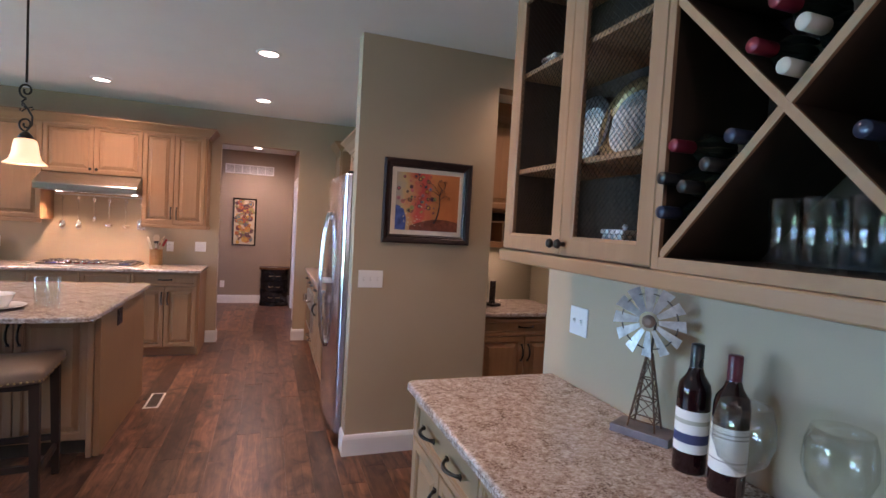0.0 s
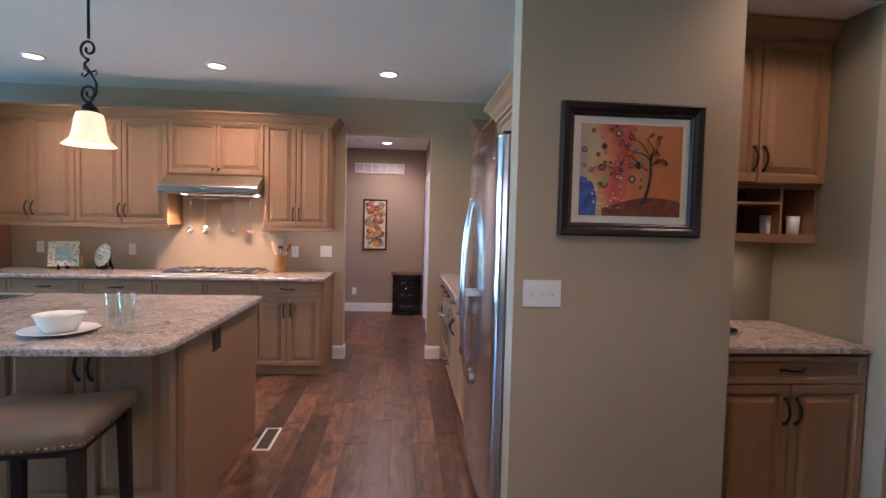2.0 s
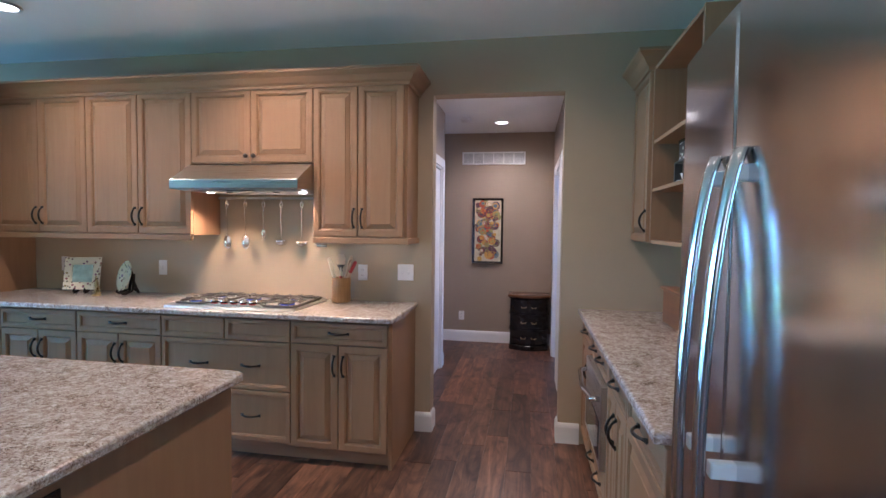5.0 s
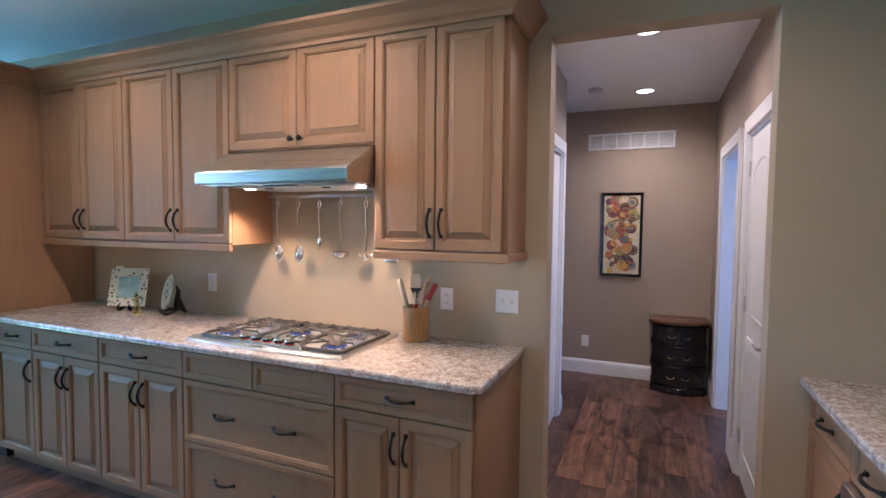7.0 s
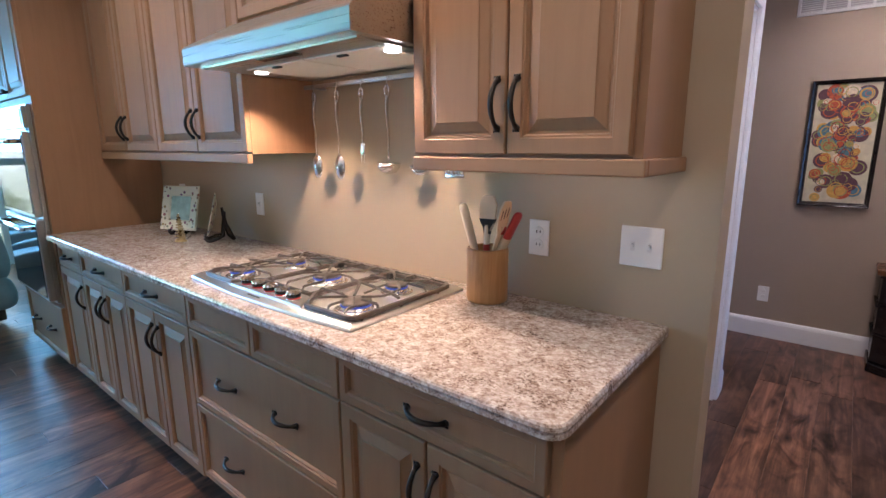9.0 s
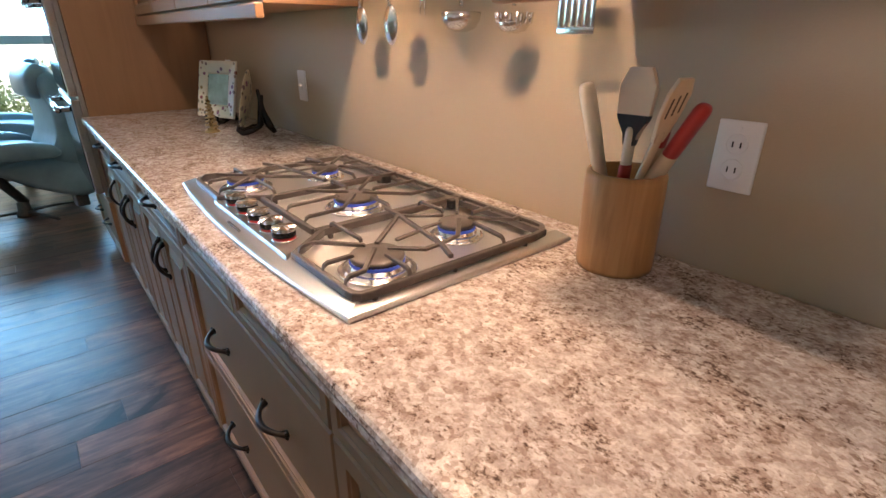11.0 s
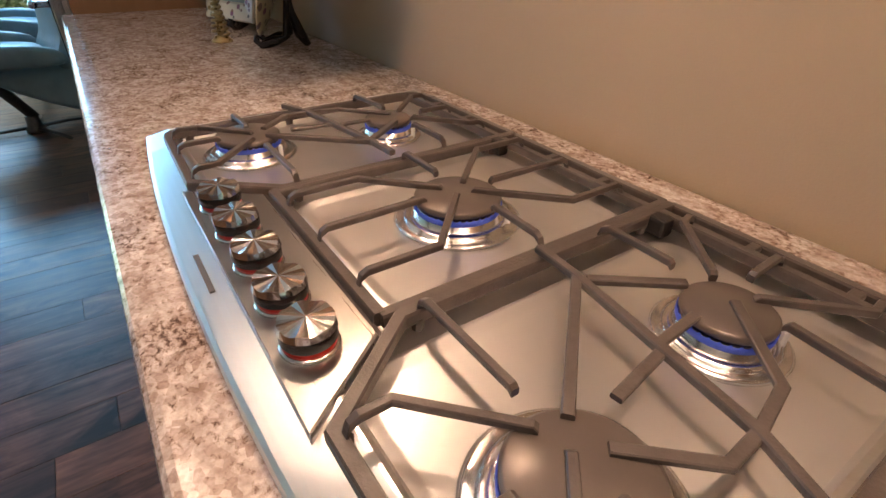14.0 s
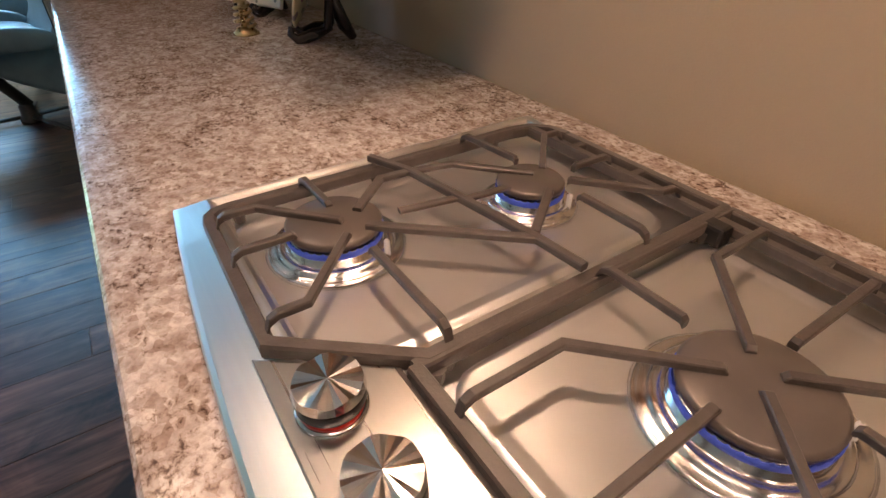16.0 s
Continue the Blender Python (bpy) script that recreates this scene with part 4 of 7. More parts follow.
def side_grate(s):
    """s = 1 for the grate towards the hall, -1 for its mirror image."""
    def q(u, v):
        return (MIDX + s * (u - 0.006 * (1 - s) / 2), v)
    o, w, v0, v1, v2 = 0.4155, 0.1415, 6.134, 6.553, 6.574
    front = round_corner(q(o, v0), q(o, v1), q(w + 0.07, v0 - 0.004), 0.022)
    back = round_corner(q(o, v2), q(w, v2), q(o, v0), 0.052)
    rails = [back + front + [q(w + 0.072, v0 - 0.004), q(w + 0.012, v0 + 0.069), q(w, v0 + 0.084), q(w, v2)], [q(o, v1 - 0.004), q(w, v1 - 0.004)], [back[0], q(w, v2)],
             [q(w + 0.1, v1), q(w + 0.1, v2)], [q(w + 0.19, v1), q(w + 0.19, v2)]]
    fingers = [[q(0.222, 6.132), q(0.222, 6.166), q(0.288, 6.228)], [q(0.312, 6.132), q(0.312, 6.19)], [q(0.378, 6.136), q(0.374, 6.174), q(0.309, 6.233)],
               [q(0.415, 6.232), q(0.342, 6.234)], [q(w, 6.236), q(0.258, 6.236)],
               [q(w, 6.45), q(0.226, 6.449)], [q(0.18, 6.55), q(0.186, 6.524), q(0.256, 6.463)], [q(0.272, 6.55), q(0.274, 6.49)], [q(0.352, 6.552), q(0.354, 6.522), q(0.292, 6.461)], [q(0.415, 6.44), q(0.322, 6.45)]]
    webs = [[q(w, 6.366), q(0.192, 6.362), q(0.362, 6.335), q(0.415, 6.314)], [q(0.192, 6.362), q(0.292, 6.248)], [q(0.2, 6.366), q(0.25, 6.432)],
            [q(0.362, 6.337), q(0.364, 6.3), q(0.32, 6.252)], [q(0.362, 6.335), q(0.352, 6.383), q(0.286, 6.443)], [q(0.288, 6.347), q(0.298, 6.285)], [q(0.282, 6.348), q(0.278, 6.402)]]
    feet = [q(o, v0 + 0.03), q(w + 0.075, v0), q(w, v0 + 0.1), q(w, v1 - 0.03), q(o, v1 - 0.06), q(o, 6.32)]
    return grate(rails, fingers, webs, feet)


part("grate", side_grate(1), IRON, ck, "dark enamelled cast-iron grate")
part("grate", side_grate(-1), IRON, ck, "dark enamelled cast-iron grate")
gx0, gx1, gy0, gy1 = -1.655, -1.391, 6.205, 6.574
rails = [[(gx0, gy0), (gx1, gy0)], [(gx0, gy0), (gx0, gy1)], [(gx1, gy0), (gx1, gy1)], [(gx0, gy1), (gx1, gy1)], [(gx0, 6.549), (gx1, 6.549)], [(-1.56, 6.549), (-1.56, gy1)], [(-1.47, 6.549), (-1.47, gy1)]]
fx, fy = -1.52, 6.376
fingers = []
for k in (-1, 1):
    ya, yb = (gy0, fy - 0.085) if k < 0 else (6.549, fy + 0.09)
    fingers += [[(fx - 0.087, ya), (fx - 0.087, yb), (fx - 0.014, fy + k * 0.014)], [(fx + 0.087, ya), (fx + 0.087, yb), (fx + 0.008, fy + k * 0.01)], [(fx, ya), (fx - 0.002, fy + k * 0.045)]]
fingers += [[(gx0, fy + 0.004), (fx - 0.055, fy + 0.004)], [(gx1, fy + 0.006), (fx + 0.05, fy + 0.008)]]
part("grate", grate(rails, fingers, [], [(gx0 + 0.004, 6.22), (gx1 - 0.004, 6.22), (gx0 + 0.004, 6.53), (gx1 - 0.004, 6.53)]), IRON, ck, "dark enamelled cast-iron grate")
BLOCK = plain("black_rubber", (0.012, 0.011, 0.011), 0.5, 0, 0.1)
for bx in (-1.648, -1.372):
    part("grate_bumper", box(bx - 0.016, bx + 0.016, 6.526, 6.546, zc + 0.012, zc + 0.034, 0.004), BLOCK, ck, "black rubber bumper")

# ---- utensil crock ----
cr = thing("utensil_crock", "light turned bamboo crock holding cooking utensils", "crock", pose(-0.975, 6.585, COUNTER))
BAMBOO = timber("bamboo", (0.3, 0.14, 0.05), (0.48, 0.25, 0.1), (0.62, 0.37, 0.17), 0.38, "z", 1.6)
part("body", lathe([(0.052, 0), (0.064, 0.001), (0.066, 0.01), (0.066, 0.165), (0.064, 0.172), (0.056, 0.172), (0.055, 0.02), (0.005, 0.018)], 40), BAMBOO, cr, "", True)
CREAM = plain("cream_handle", (0.75, 0.66, 0.53), 0.4)
RED_SIL = plain("red_silicone", (0.42, 0.03, 0.025), 0.38)
PALEWOOD = timber("pale_wood", (0.55, 0.4, 0.25), (0.66, 0.5, 0.33), (0.72, 0.56, 0.38), 0.5, "z")


def leaning(name, label, x0, y0, x1, y1, z1, r0, r1, mat, head=None, hmat=None):
    """A tool in the crock, leaning from (x0, y0) near its floor to (x1, y1, z1)."""
    e = thing(name, label, "utensil", pose(-0.975, 6.585, COUNTER + 0.022), "utensils in the crock")
    a, b = Vector((x0, y0, 0)), Vector((x1, y1, z1))
    part("handle", tube([a, a.lerp(b, 0.3), a.lerp(b, 0.7), b.lerp(a, 0.05), b.lerp(a, 0.02), b.lerp(a, 0.006), b], [r0 * 1.15, r0 * 1.25, r1 * 1.2, r1 * 1.25, r1 * 1.1, r1 * 0.8, r1 * 0.3], 12, None, 0.6), mat, e, "", True)
    if head:
        o = part("head", head, hmat, e, "", False)
        o.matrix_basis = Matrix.Translation(b) @ (b - a).to_track_quat("Z", "Y").to_matrix().to_4x4()
        return e, o
    return e


def paddle(w, h, t=0.006, slots=0):
    bm = quad_rings([[(x * s, y, z) for x, z in ((-0.012, -0.02), (0.012, -0.02), (w * 0.45, h * 0.25), (w * 0.5, h * 0.7), (w * 0.3, h), (-w * 0.3, h), (-w * 0.5, h * 0.7), (-w * 0.45, h * 0.25))] for y, s in ((-t / 2, 0.94), (-t / 4, 1), (t / 4, 1), (t / 2, 0.94))])
    for k in range(slots):
        x = (k - (slots - 1) / 2) * 0.012
        box(x - 0.002, x + 0.002, -t / 2 - 0.001, t / 2 + 0.001, h * 0.35, h * 0.8, 0, bm)
    return bm


def collar(e, x0, y0, x1, y1, z1, s0, s1, r, mat, label):
    """A sleeve over part of a leaning tool's handle."""
    a, b = Vector((x0, y0, 0)), Vector((x1, y1, z1))
    part("collar", tube([a.lerp(b, s0), a.lerp(b, s0 + 0.01), a.lerp(b, s1 - 0.01), a.lerp(b, s1)], [r * 0.9, r, r, r * 0.9], 12, None, 0.6), mat, e, label, True)


# Plugs in this brown stand in for shade inside the hole and slots.
DARK_SLOT = plain("slot_shadow_brown", (0.1, 0.06, 0.04), 0.7)
SOOT = plain("black_nylon", (0.012, 0.011, 0.012), 0.4)
e = leaning("spatula", "cream-handled spatula with a hanging hole", -0.005, 0.0, -0.084, -0.022, 0.285, 0.0105, 0.0148, CREAM)
o = part("hanging_hole", lathe([(0.0045, -0.0112), (0.0045, 0.0112)], 14), DARK_SLOT, e, "dark disc standing in for a hanging hole")
o.matrix_basis = pose(-0.0795, -0.021, 0.2705, 90, 0, 0)
e, head = leaning("scraper", "pale silicone scraper with a black neck", 0.0, -0.015, -0.002, 0.0, 0.222, 0.01, 0.0105, CREAM, paddle(0.062, 0.09, 0.012), plain("pale_silicone", (0.66, 0.53, 0.38), 0.45))
part("neck", quad_rings([[(k * x, 0.6 * k2 * y, z) for x, y in ((-1, -1), (1, -1), (1, 1), (-1, 1))] for k, k2, z in ((0.009, 0.011, -0.03), (0.012, 0.012, -0.012), (0.024, 0.012, 0.01), (0.027, 0.011, 0.018))]), SOOT, head, "flared black neck")
collar(e, 0.0, -0.015, -0.002, 0.0, 0.222, 0.55, 0.72, 0.0145, RED_SIL, "dark red band")
e, head = leaning("slotted_wooden_spoon", "pale wooden slotted spoon", -0.02, 0.0, 0.055, -0.012, 0.225, 0.007, 0.008, PALEWOOD, paddle(0.05, 0.08, 0.007), PALEWOOD)
for k in (-1, 0, 1):
    part("slot", box(k * 0.012 - 0.002, k * 0.012 + 0.002, -0.0042, 0.0042, 0.024 + 0.004 * k, 0.056 + 0.004 * k, 0.001), DARK_SLOT, head, "narrow dark bar standing in for a slot")
e = leaning("silicone_spatula", "red-handled silicone cooking spatula", -0.03, 0.01, 0.1, 0.02, 0.265, 0.0105, 0.0165, RED_SIL)
collar(e, -0.03, 0.01, 0.1, 0.02, 0.265, 0.4, 0.7, 0.0205, PALEWOOD, "pale lower handle")
e = leaning("wooden_turner", "pale wooden turner with a red band", -0.005, 0.02, 0.045, 0.04, 0.27, 0.008, 0.011, PALEWOOD)
collar(e, -0.005, 0.02, 0.045, 0.04, 0.27, 0.7, 0.8, 0.0145, RED_SIL, "dark red band")

# ---- plates on easels, candlestick ----


def easel_thing(m, dia):
    e = thing("plate_easel", "small black wooden display easel", "plate stand", m)
    for s in (-1, 1):
        bm = tube([(s * 0.035, -0.05, 0.035), (s * 0.035, -0.055, 0.02), (s * 0.035, -0.04, 0.006), (s * 0.035, 0.0, 0.02), (s * 0.032, 0.03, 0.03), (s * 0.02, 0.045, 0.15)], [0.008, 0.009, 0.013, 0.014, 0.011, 0.008], 8)
        part("arm", bm, BLACK, e, "", True)
        part("foot", tube([(s * 0.035, -0.035, 0.012), (s * 0.04, -0.035, 0.0)], [0.007, 0.004], 8), BLACK, e)
    part("strut", tube([(0, 0.035, 0.175), (0, 0.045, 0.09), (0, 0.065, 0.03), (0, 0.085, 0.0)], [0.006, 0.012, 0.016, 0.009], 8), BLACK, e, "", True)
    part("cross_bar", tube([(-0.035, 0.012, 0.025), (0.035, 0.012, 0.025)], 0.005, 8), BLACK, e)
    return e


def painted(name, bg, spots, scale):
    m, nt, b = shader(name, 0.35)
    v = coords(nt)
    vo = nt.nodes.new("ShaderNodeTexVoronoi")
    vo.inputs["Scale"].default_value = scale
    nt.links.new(v, vo.inputs["Vector"])
    f = ramp(nt, vo.outputs["Distance"], [(0.0, (0, 0, 0)), (0.3, (0, 0, 0)), (0.36, (1, 1, 1))])
    hue = mix(nt, 0.86, vo.outputs["Color"], spots)
    nt.links.new(mix(nt, f, hue, bg), b.inputs["Base Color"])
    return m


PL_BG = painted("painted_rim", (0.74, 0.67, 0.52), (0.22, 0.08, 0.05), 40)
PL_IN = plain("pale_glaze", (0.45, 0.6, 0.56), 0.2, 0, 0.25, 18)


def square_plate(m):
    e = thing("square_plate", "square cream plate with painted flowers and pale green centre", "plate", m)
    w = 0.25
    pts = [(inset, y) for inset, y in ((0.004, 0.012), (0, 0.006), (0.004, 0.0), (0.05, 0.006), (0.056, 0.012))]
    rim = quad_rings([[(x - w / 2, y, z) for x, y, z in rect_ring(w, w, i, d)] for i, d in pts])
    part("rim", rim, PL_BG, e)
    part("well", quad_rings([[(x - w / 2, y - 0.001, z) for x, y, z in rect_ring(w, w, i, d)] for i, d in ((0.058, 0.012), (0.064, 0.0105), (0.09, 0.0105))]), PL_IN, e, "pale green glazed centre")
    return e


P1 = pose(-3.03, 6.53, COUNTER, 0, 0, 22)
easel_thing(P1, 0.25)
square_plate(P1 @ pose(0, -0.036, 0.028, -14))
P2 = pose(-2.66, 6.545, COUNTER, 0, 0, -27)
easel_thing(P2, 0.24)
e = thing("round_plate", "round painted plate with dark flowers on cream", "plate", P2 @ pose(0, -0.036, 0.028, -14))
pr = lathe([(0.01, 0.004), (0.06, 0.004), (0.075, -0.004), (0.112, -0.012), (0.115, -0.009), (0.112, -0.006), (0.08, 0.004), (0.06, 0.01), (0.01, 0.01)], 36)
part("dish", pr, painted("painted_plate", (0.6, 0.54, 0.38), (0.14, 0.09, 0.05), 30), e, "", True).matrix_basis = pose(0, 0, 0.113, -90)
BRASS = plain("aged_brass", (0.5, 0.36, 0.18), 0.28, 1.0, 0.15, 50)
cs = thing("candlestick", "small brass spiral cone candlestick on the counter", "candlestick", pose(-2.8, 6.42, COUNTER))
part("foot", lathe([(0.03, 0), (0.031, 0.004), (0.024, 0.01), (0.02, 0.016), (0.008, 0.018)], 24), BRASS, cs, "", True)
part("spiral", tube([((0.024 - 0.019 * i / 96) * math.cos(i * math.pi / 6), (0.024 - 0.019 * i / 96) * math.sin(i * math.pi / 6), 0.02 + 0.115 * i / 96) for i in range(97)], 0.0042, 7), BRASS, cs, "coiled brass rod", True)
part("core", lathe([(0.012, 0.015), (0.009, 0.06), (0.004, 0.13), (0.006, 0.142), (0.002, 0.146)], 16), BRASS, cs, "", True)

# ---- wall plates ----


def wall_plate(m, gangs, kind, label, dark=False):
    """Local: plate in the xz plane, facing -y."""
    e = thing("wall_plate", label, "switch" if kind == "switch" else "outlet", m)
    w = 0.07 + 0.046 * (gangs - 1)
    mat = BLACK if dark else WHITE_PLASTIC
    part("plate", box(-w / 2, w / 2, -0.006, 0, -0.057, 0.057, 0.003), mat, e)
    for g in range(gangs):
        x = (g - (gangs - 1) / 2) * 0.046
        if kind == "switch":
            part("slot", box(x - 0.006, x + 0.006, -0.0065, -0.004, -0.013, 0.013), plain("slot_shade", (0.68, 0.67, 0.65), 0.5), e)
            part("toggle", box(x - 0.0045, x + 0.0045, -0.016, -0.005, 0.0, 0.011, 0.002), mat, e).rotation_euler = (0.2, 0, 0)
        else:
            for z in (-0.02, 0.02):
                f = part("socket", lathe([(0.0165, 0.0), (0.0165, 0.002), (0.0155, 0.003)], 20), mat, e)
                f.matrix_basis = pose(x, -0.0055, z, 90)
                for dx in (-0.006, 0.006):
                    part("slit", box(dx - 0.001, dx + 0.001, -0.005, 0.004, 0.0025, 0.0036), BLACK, f)
        for z in (-0.045, 0.045):
            part("screw", lathe([(0.003, 0), (0.0028, 0.001)], 8), WHITE_PLASTIC if not dark else BLACK, e).matrix_basis = pose(x, -0.0058, z, 90)
    return e


wall_plate(pose(-2.474, WN, 1.122), 1, "switch", "white single switch plate on the kitchen wall")
wall_plate(pose(-3.357, WN, 1.13), 1, "outlet", "white outlet plate behind the plates")
wall_plate(pose(-0.855, WN, 1.128), 1, "outlet", "white double outlet plate beside the crock")
wall_plate(pose(-0.538, WN, 1.137), 2, "switch", "white two-gang switch plate beside the hall opening")
wall_plate(pose(0.848, 3.45, 1.172), 3, "switch", "white three-gang switch plate under the picture")
wall_plate(pose(WX, 1.94, 1.19, 0, 0, -90), 2, "switch", "white two-gang plate above the wine counter")
wall_plate(pose(-0.735, 4.165, 0.8, 0, 0, 90), 2, "outlet", "black outlet plate on the island end", True)
wall_plate(pose(-0.51, HY1, 0.33), 1, "outlet", "white outlet plate low on the hall wall")

# ---- pictures ----


def picture(m, w, h, frame_w, mat_w, name, label, frame_mat, art):
    """A framed picture, centre at m, facing -y."""
    e = thing(name, label, "picture", m)
    prof = [(0, 0), (0.0, -0.03), (frame_w * 0.15, -0.036), (frame_w * 0.5, -0.03), (frame_w * 0.7, -0.022), (frame_w * 0.8, -0.024), (frame_w, -0.012), (frame_w, 0)]
    loops = [[(x - w / 2, y, z - h / 2) for x, y, z in rect_ring(w, h, i, d)] for i, d in prof]
    part("frame", quad_rings(loops, None, True, False, False), frame_mat, e)
    i0 = frame_w - 0.004
    if mat_w:
        part("mat", box(-w / 2 + i0, w / 2 - i0, -0.012, -0.002, -h / 2 + i0, h / 2 - i0), plain("cream_mat", (0.72, 0.66, 0.56), 0.8, 0, 0.03), e, "cream picture mat")
    aw, ah = w / 2 - i0 - mat_w, h / 2 - i0 - mat_w
    art(e, aw, ah, -0.0125 if mat_w else -0.006)
    return e


def disc_on(e, x, z, y, r, inner, mat, name="painted_disc"):
    n = 20
    if inner:
        rings = [[(x + q * math.cos(2 * math.pi * i / n), y, z + q * math.sin(2 * math.pi * i / n)) for i in range(n)] for q in (inner, r)]
        return part(name, quad_rings(rings, None, True, False, False), mat, e)
    bm = bmesh.new()
    bm.faces.new([bm.verts.new((x + r * math.cos(2 * math.pi * i / n), y, z + r * math.sin(2 * math.pi * i / n))) for i in range(n)])
    return part(name, bm, mat, e)


PAINTS = [plain("paint_" + n, c, 0.5, 0, 0.2, 60) for n, c in (("plum", (0.12, 0.05, 0.07)), ("rust", (0.5, 0.1, 0.04)), ("ochre", (0.62, 0.36, 0.08)), ("olive", (0.3, 0.32, 0.12)), ("teal", (0.08, 0.2, 0.28)), ("rose", (0.6, 0.16, 0.16)), ("bone", (0.7, 0.62, 0.48)))]


def tree_art(e, aw, ah, y):
    m, nt, b = shader("tree_canvas", 0.45)
    v = coords(nt)
    sep = nt.nodes.new("ShaderNodeSeparateXYZ")
    nt.links.new(v, sep.inputs[0])
    mr = nt.nodes.new("ShaderNodeMapRange")
    mr.inputs["From Min"].default_value, mr.inputs["From Max"].default_value = -aw, aw
    nt.links.new(sep.outputs["X"], mr.inputs["Value"])
    wob = noise_tex(nt, v, 7, 4, 0.6, 0.6)
    add = nt.nodes.new("ShaderNodeMath")
    add.operation = "MULTIPLY_ADD"
    nt.links.new(wob, add.inputs[0])
    add.inputs[1].default_value = 0.5
    sub = nt.nodes.new("ShaderNodeMath")
    sub.operation = "SUBTRACT"
    nt.links.new(mr.outputs[0], sub.inputs[0])
    sub.inputs[1].default_value = 0.25
    nt.links.new(sub.outputs[0], add.inputs[2])
    c = ramp(nt, add.outputs[0], [(0.0, (0.4, 0.36, 0.3)), (0.14, (0.6, 0.42, 0.2)), (0.25, (0.64, 0.25, 0.12)), (0.36, (0.64, 0.09, 0.075)), (0.48, (0.64, 0.12, 0.08)), (0.6, (0.66, 0.25, 0.09)), (0.95, (0.52, 0.17, 0.06))])
    nt.links.new(c, b.inputs["Base Color"])
    part("canvas", box(-aw, aw, y - 0.001, y, -ah, ah), m, e, "painted red and orange tree scene")
    y2 = y - 0.0016
    hill = bmesh.new()
    n = 16
    hill.faces.new([hill.verts.new((-aw * 0.55 + 1.55 * aw * i / n, y2, -ah + ah * 0.42 * math.sin(math.pi * (0.12 + 0.6 * i / n)))) for i in range(n + 1)] + [hill.verts.new((aw, y2, -ah)), hill.verts.new((-aw * 0.55, y2, -ah))])
    part("painted_hill", hill, plain("paint_brown", (0.2, 0.06, 0.035), 0.5, 0, 0.4, 30), e)
    sea = bmesh.new()
    sea.faces.new([sea.verts.new(p) for p in ((-aw, y2 - 0.0002, -ah), (-aw * 0.68, y2 - 0.0002, -ah), (-aw * 0.66, y2 - 0.0002, -ah * 0.6), (-aw * 0.74, y2 - 0.0002, -ah * 0.3), (-aw * 0.85, y2 - 0.0002, -ah * 0.18), (-aw, y2 - 0.0002, -ah * 0.15))])
    part("painted_water", sea, plain("paint_blue", (0.05, 0.1, 0.32), 0.5, 0, 0.5, 25), e)
    y3 = y - 0.003
    t = bmesh.new()

    def limb(pts, rad, n, bm_, flat):
        q, rr_ = [], []
        for i in range(len(pts) - 1):
            p0, p1, p2, p3 = (Vector(pts[max(0, min(len(pts) - 1, i + k))]) for k in (-1, 0, 1, 2))
            for j in range(6):
                u = j / 6
                q.append(0.5 * (2 * p1 + (p2 - p0) * u + (2 * p0 - 5 * p1 + 4 * p2 - p3) * u * u + (3 * p1 - p0 - 3 * p2 + p3) * u ** 3))
                rr_.append(rad[i] + (rad[i + 1] - rad[i]) * u)
        tube(q + [Vector(pts[-1])], rr_ + [rad[-1]], n, bm_, flat)

    limb([(aw * 0.2, y3, -ah * 0.72), (aw * 0.3, y3, -ah * 0.5), (aw * 0.37, y3, -ah * 0.1), (aw * 0.36, y3, ah * 0.2), (aw * 0.38, y3, ah * 0.36)], [0.036, 0.021, 0.016, 0.016, 0.018], 6, t, 0.1)
    limb([(aw * 0.36, y3, ah * 0.25), (aw * 0.2, y3, ah * 0.38), (-aw * 0.08, y3, ah * 0.45), (-aw * 0.2, y3, ah * 0.66), (-aw * 0.32, y3, ah * 0.68)], [0.01, 0.007, 0.005, 0.004, 0.003], 6, t, 0.1)
    limb([(aw * 0.36, y3, ah * 0.3), (aw * 0.42, y3, ah * 0.5), (aw * 0.3, y3, ah * 0.68), (aw * 0.42, y3, ah * 0.86)], [0.01, 0.006, 0.004, 0.002], 6, t, 0.1)
    limb([(aw * 0.36, y3, ah * 0.3), (aw * 0.48, y3, ah * 0.42), (aw * 0.55, y3, ah * 0.34)], [0.009, 0.006, 0.003], 6, t, 0.1)
    limb([(aw * 0.33, y3, ah * 0.0), (aw * 0.2, y3, ah * 0.1), (-aw * 0.1, y3, ah * 0.35), (-aw * 0.28, y3, ah * 0.05), (-aw * 0.6, y3, ah * 0.12), (-aw * 0.82, y3, -ah * 0.05)], [0.005, 0.004, 0.003, 0.005, 0.005, 0.004], 6, t, 0.1)
    limb([(aw * 0.37, y3, ah * 0.1), (aw * 0.52, y3, ah * 0.26), (aw * 0.66, y3, ah * 0.24), (aw * 0.7, y3, ah * 0.12)], [0.008, 0.006, 0.004, 0.002], 6, t, 0.1)
    limb([(aw * 0.4, y3, ah * 0.42), (aw * 0.54, y3, ah * 0.6), (aw * 0.5, y3, ah * 0.76), (aw * 0.58, y3, ah * 0.8)], [0.008, 0.005, 0.004, 0.002], 6, t, 0.1)
    limb([(aw * 0.34, y3, ah * 0.34), (aw * 0.16, y3, ah * 0.62), (aw * 0.02, y3, ah * 0.7), (-aw * 0.04, y3, ah * 0.86)], [0.007, 0.005, 0.004, 0.002], 6, t, 0.1)
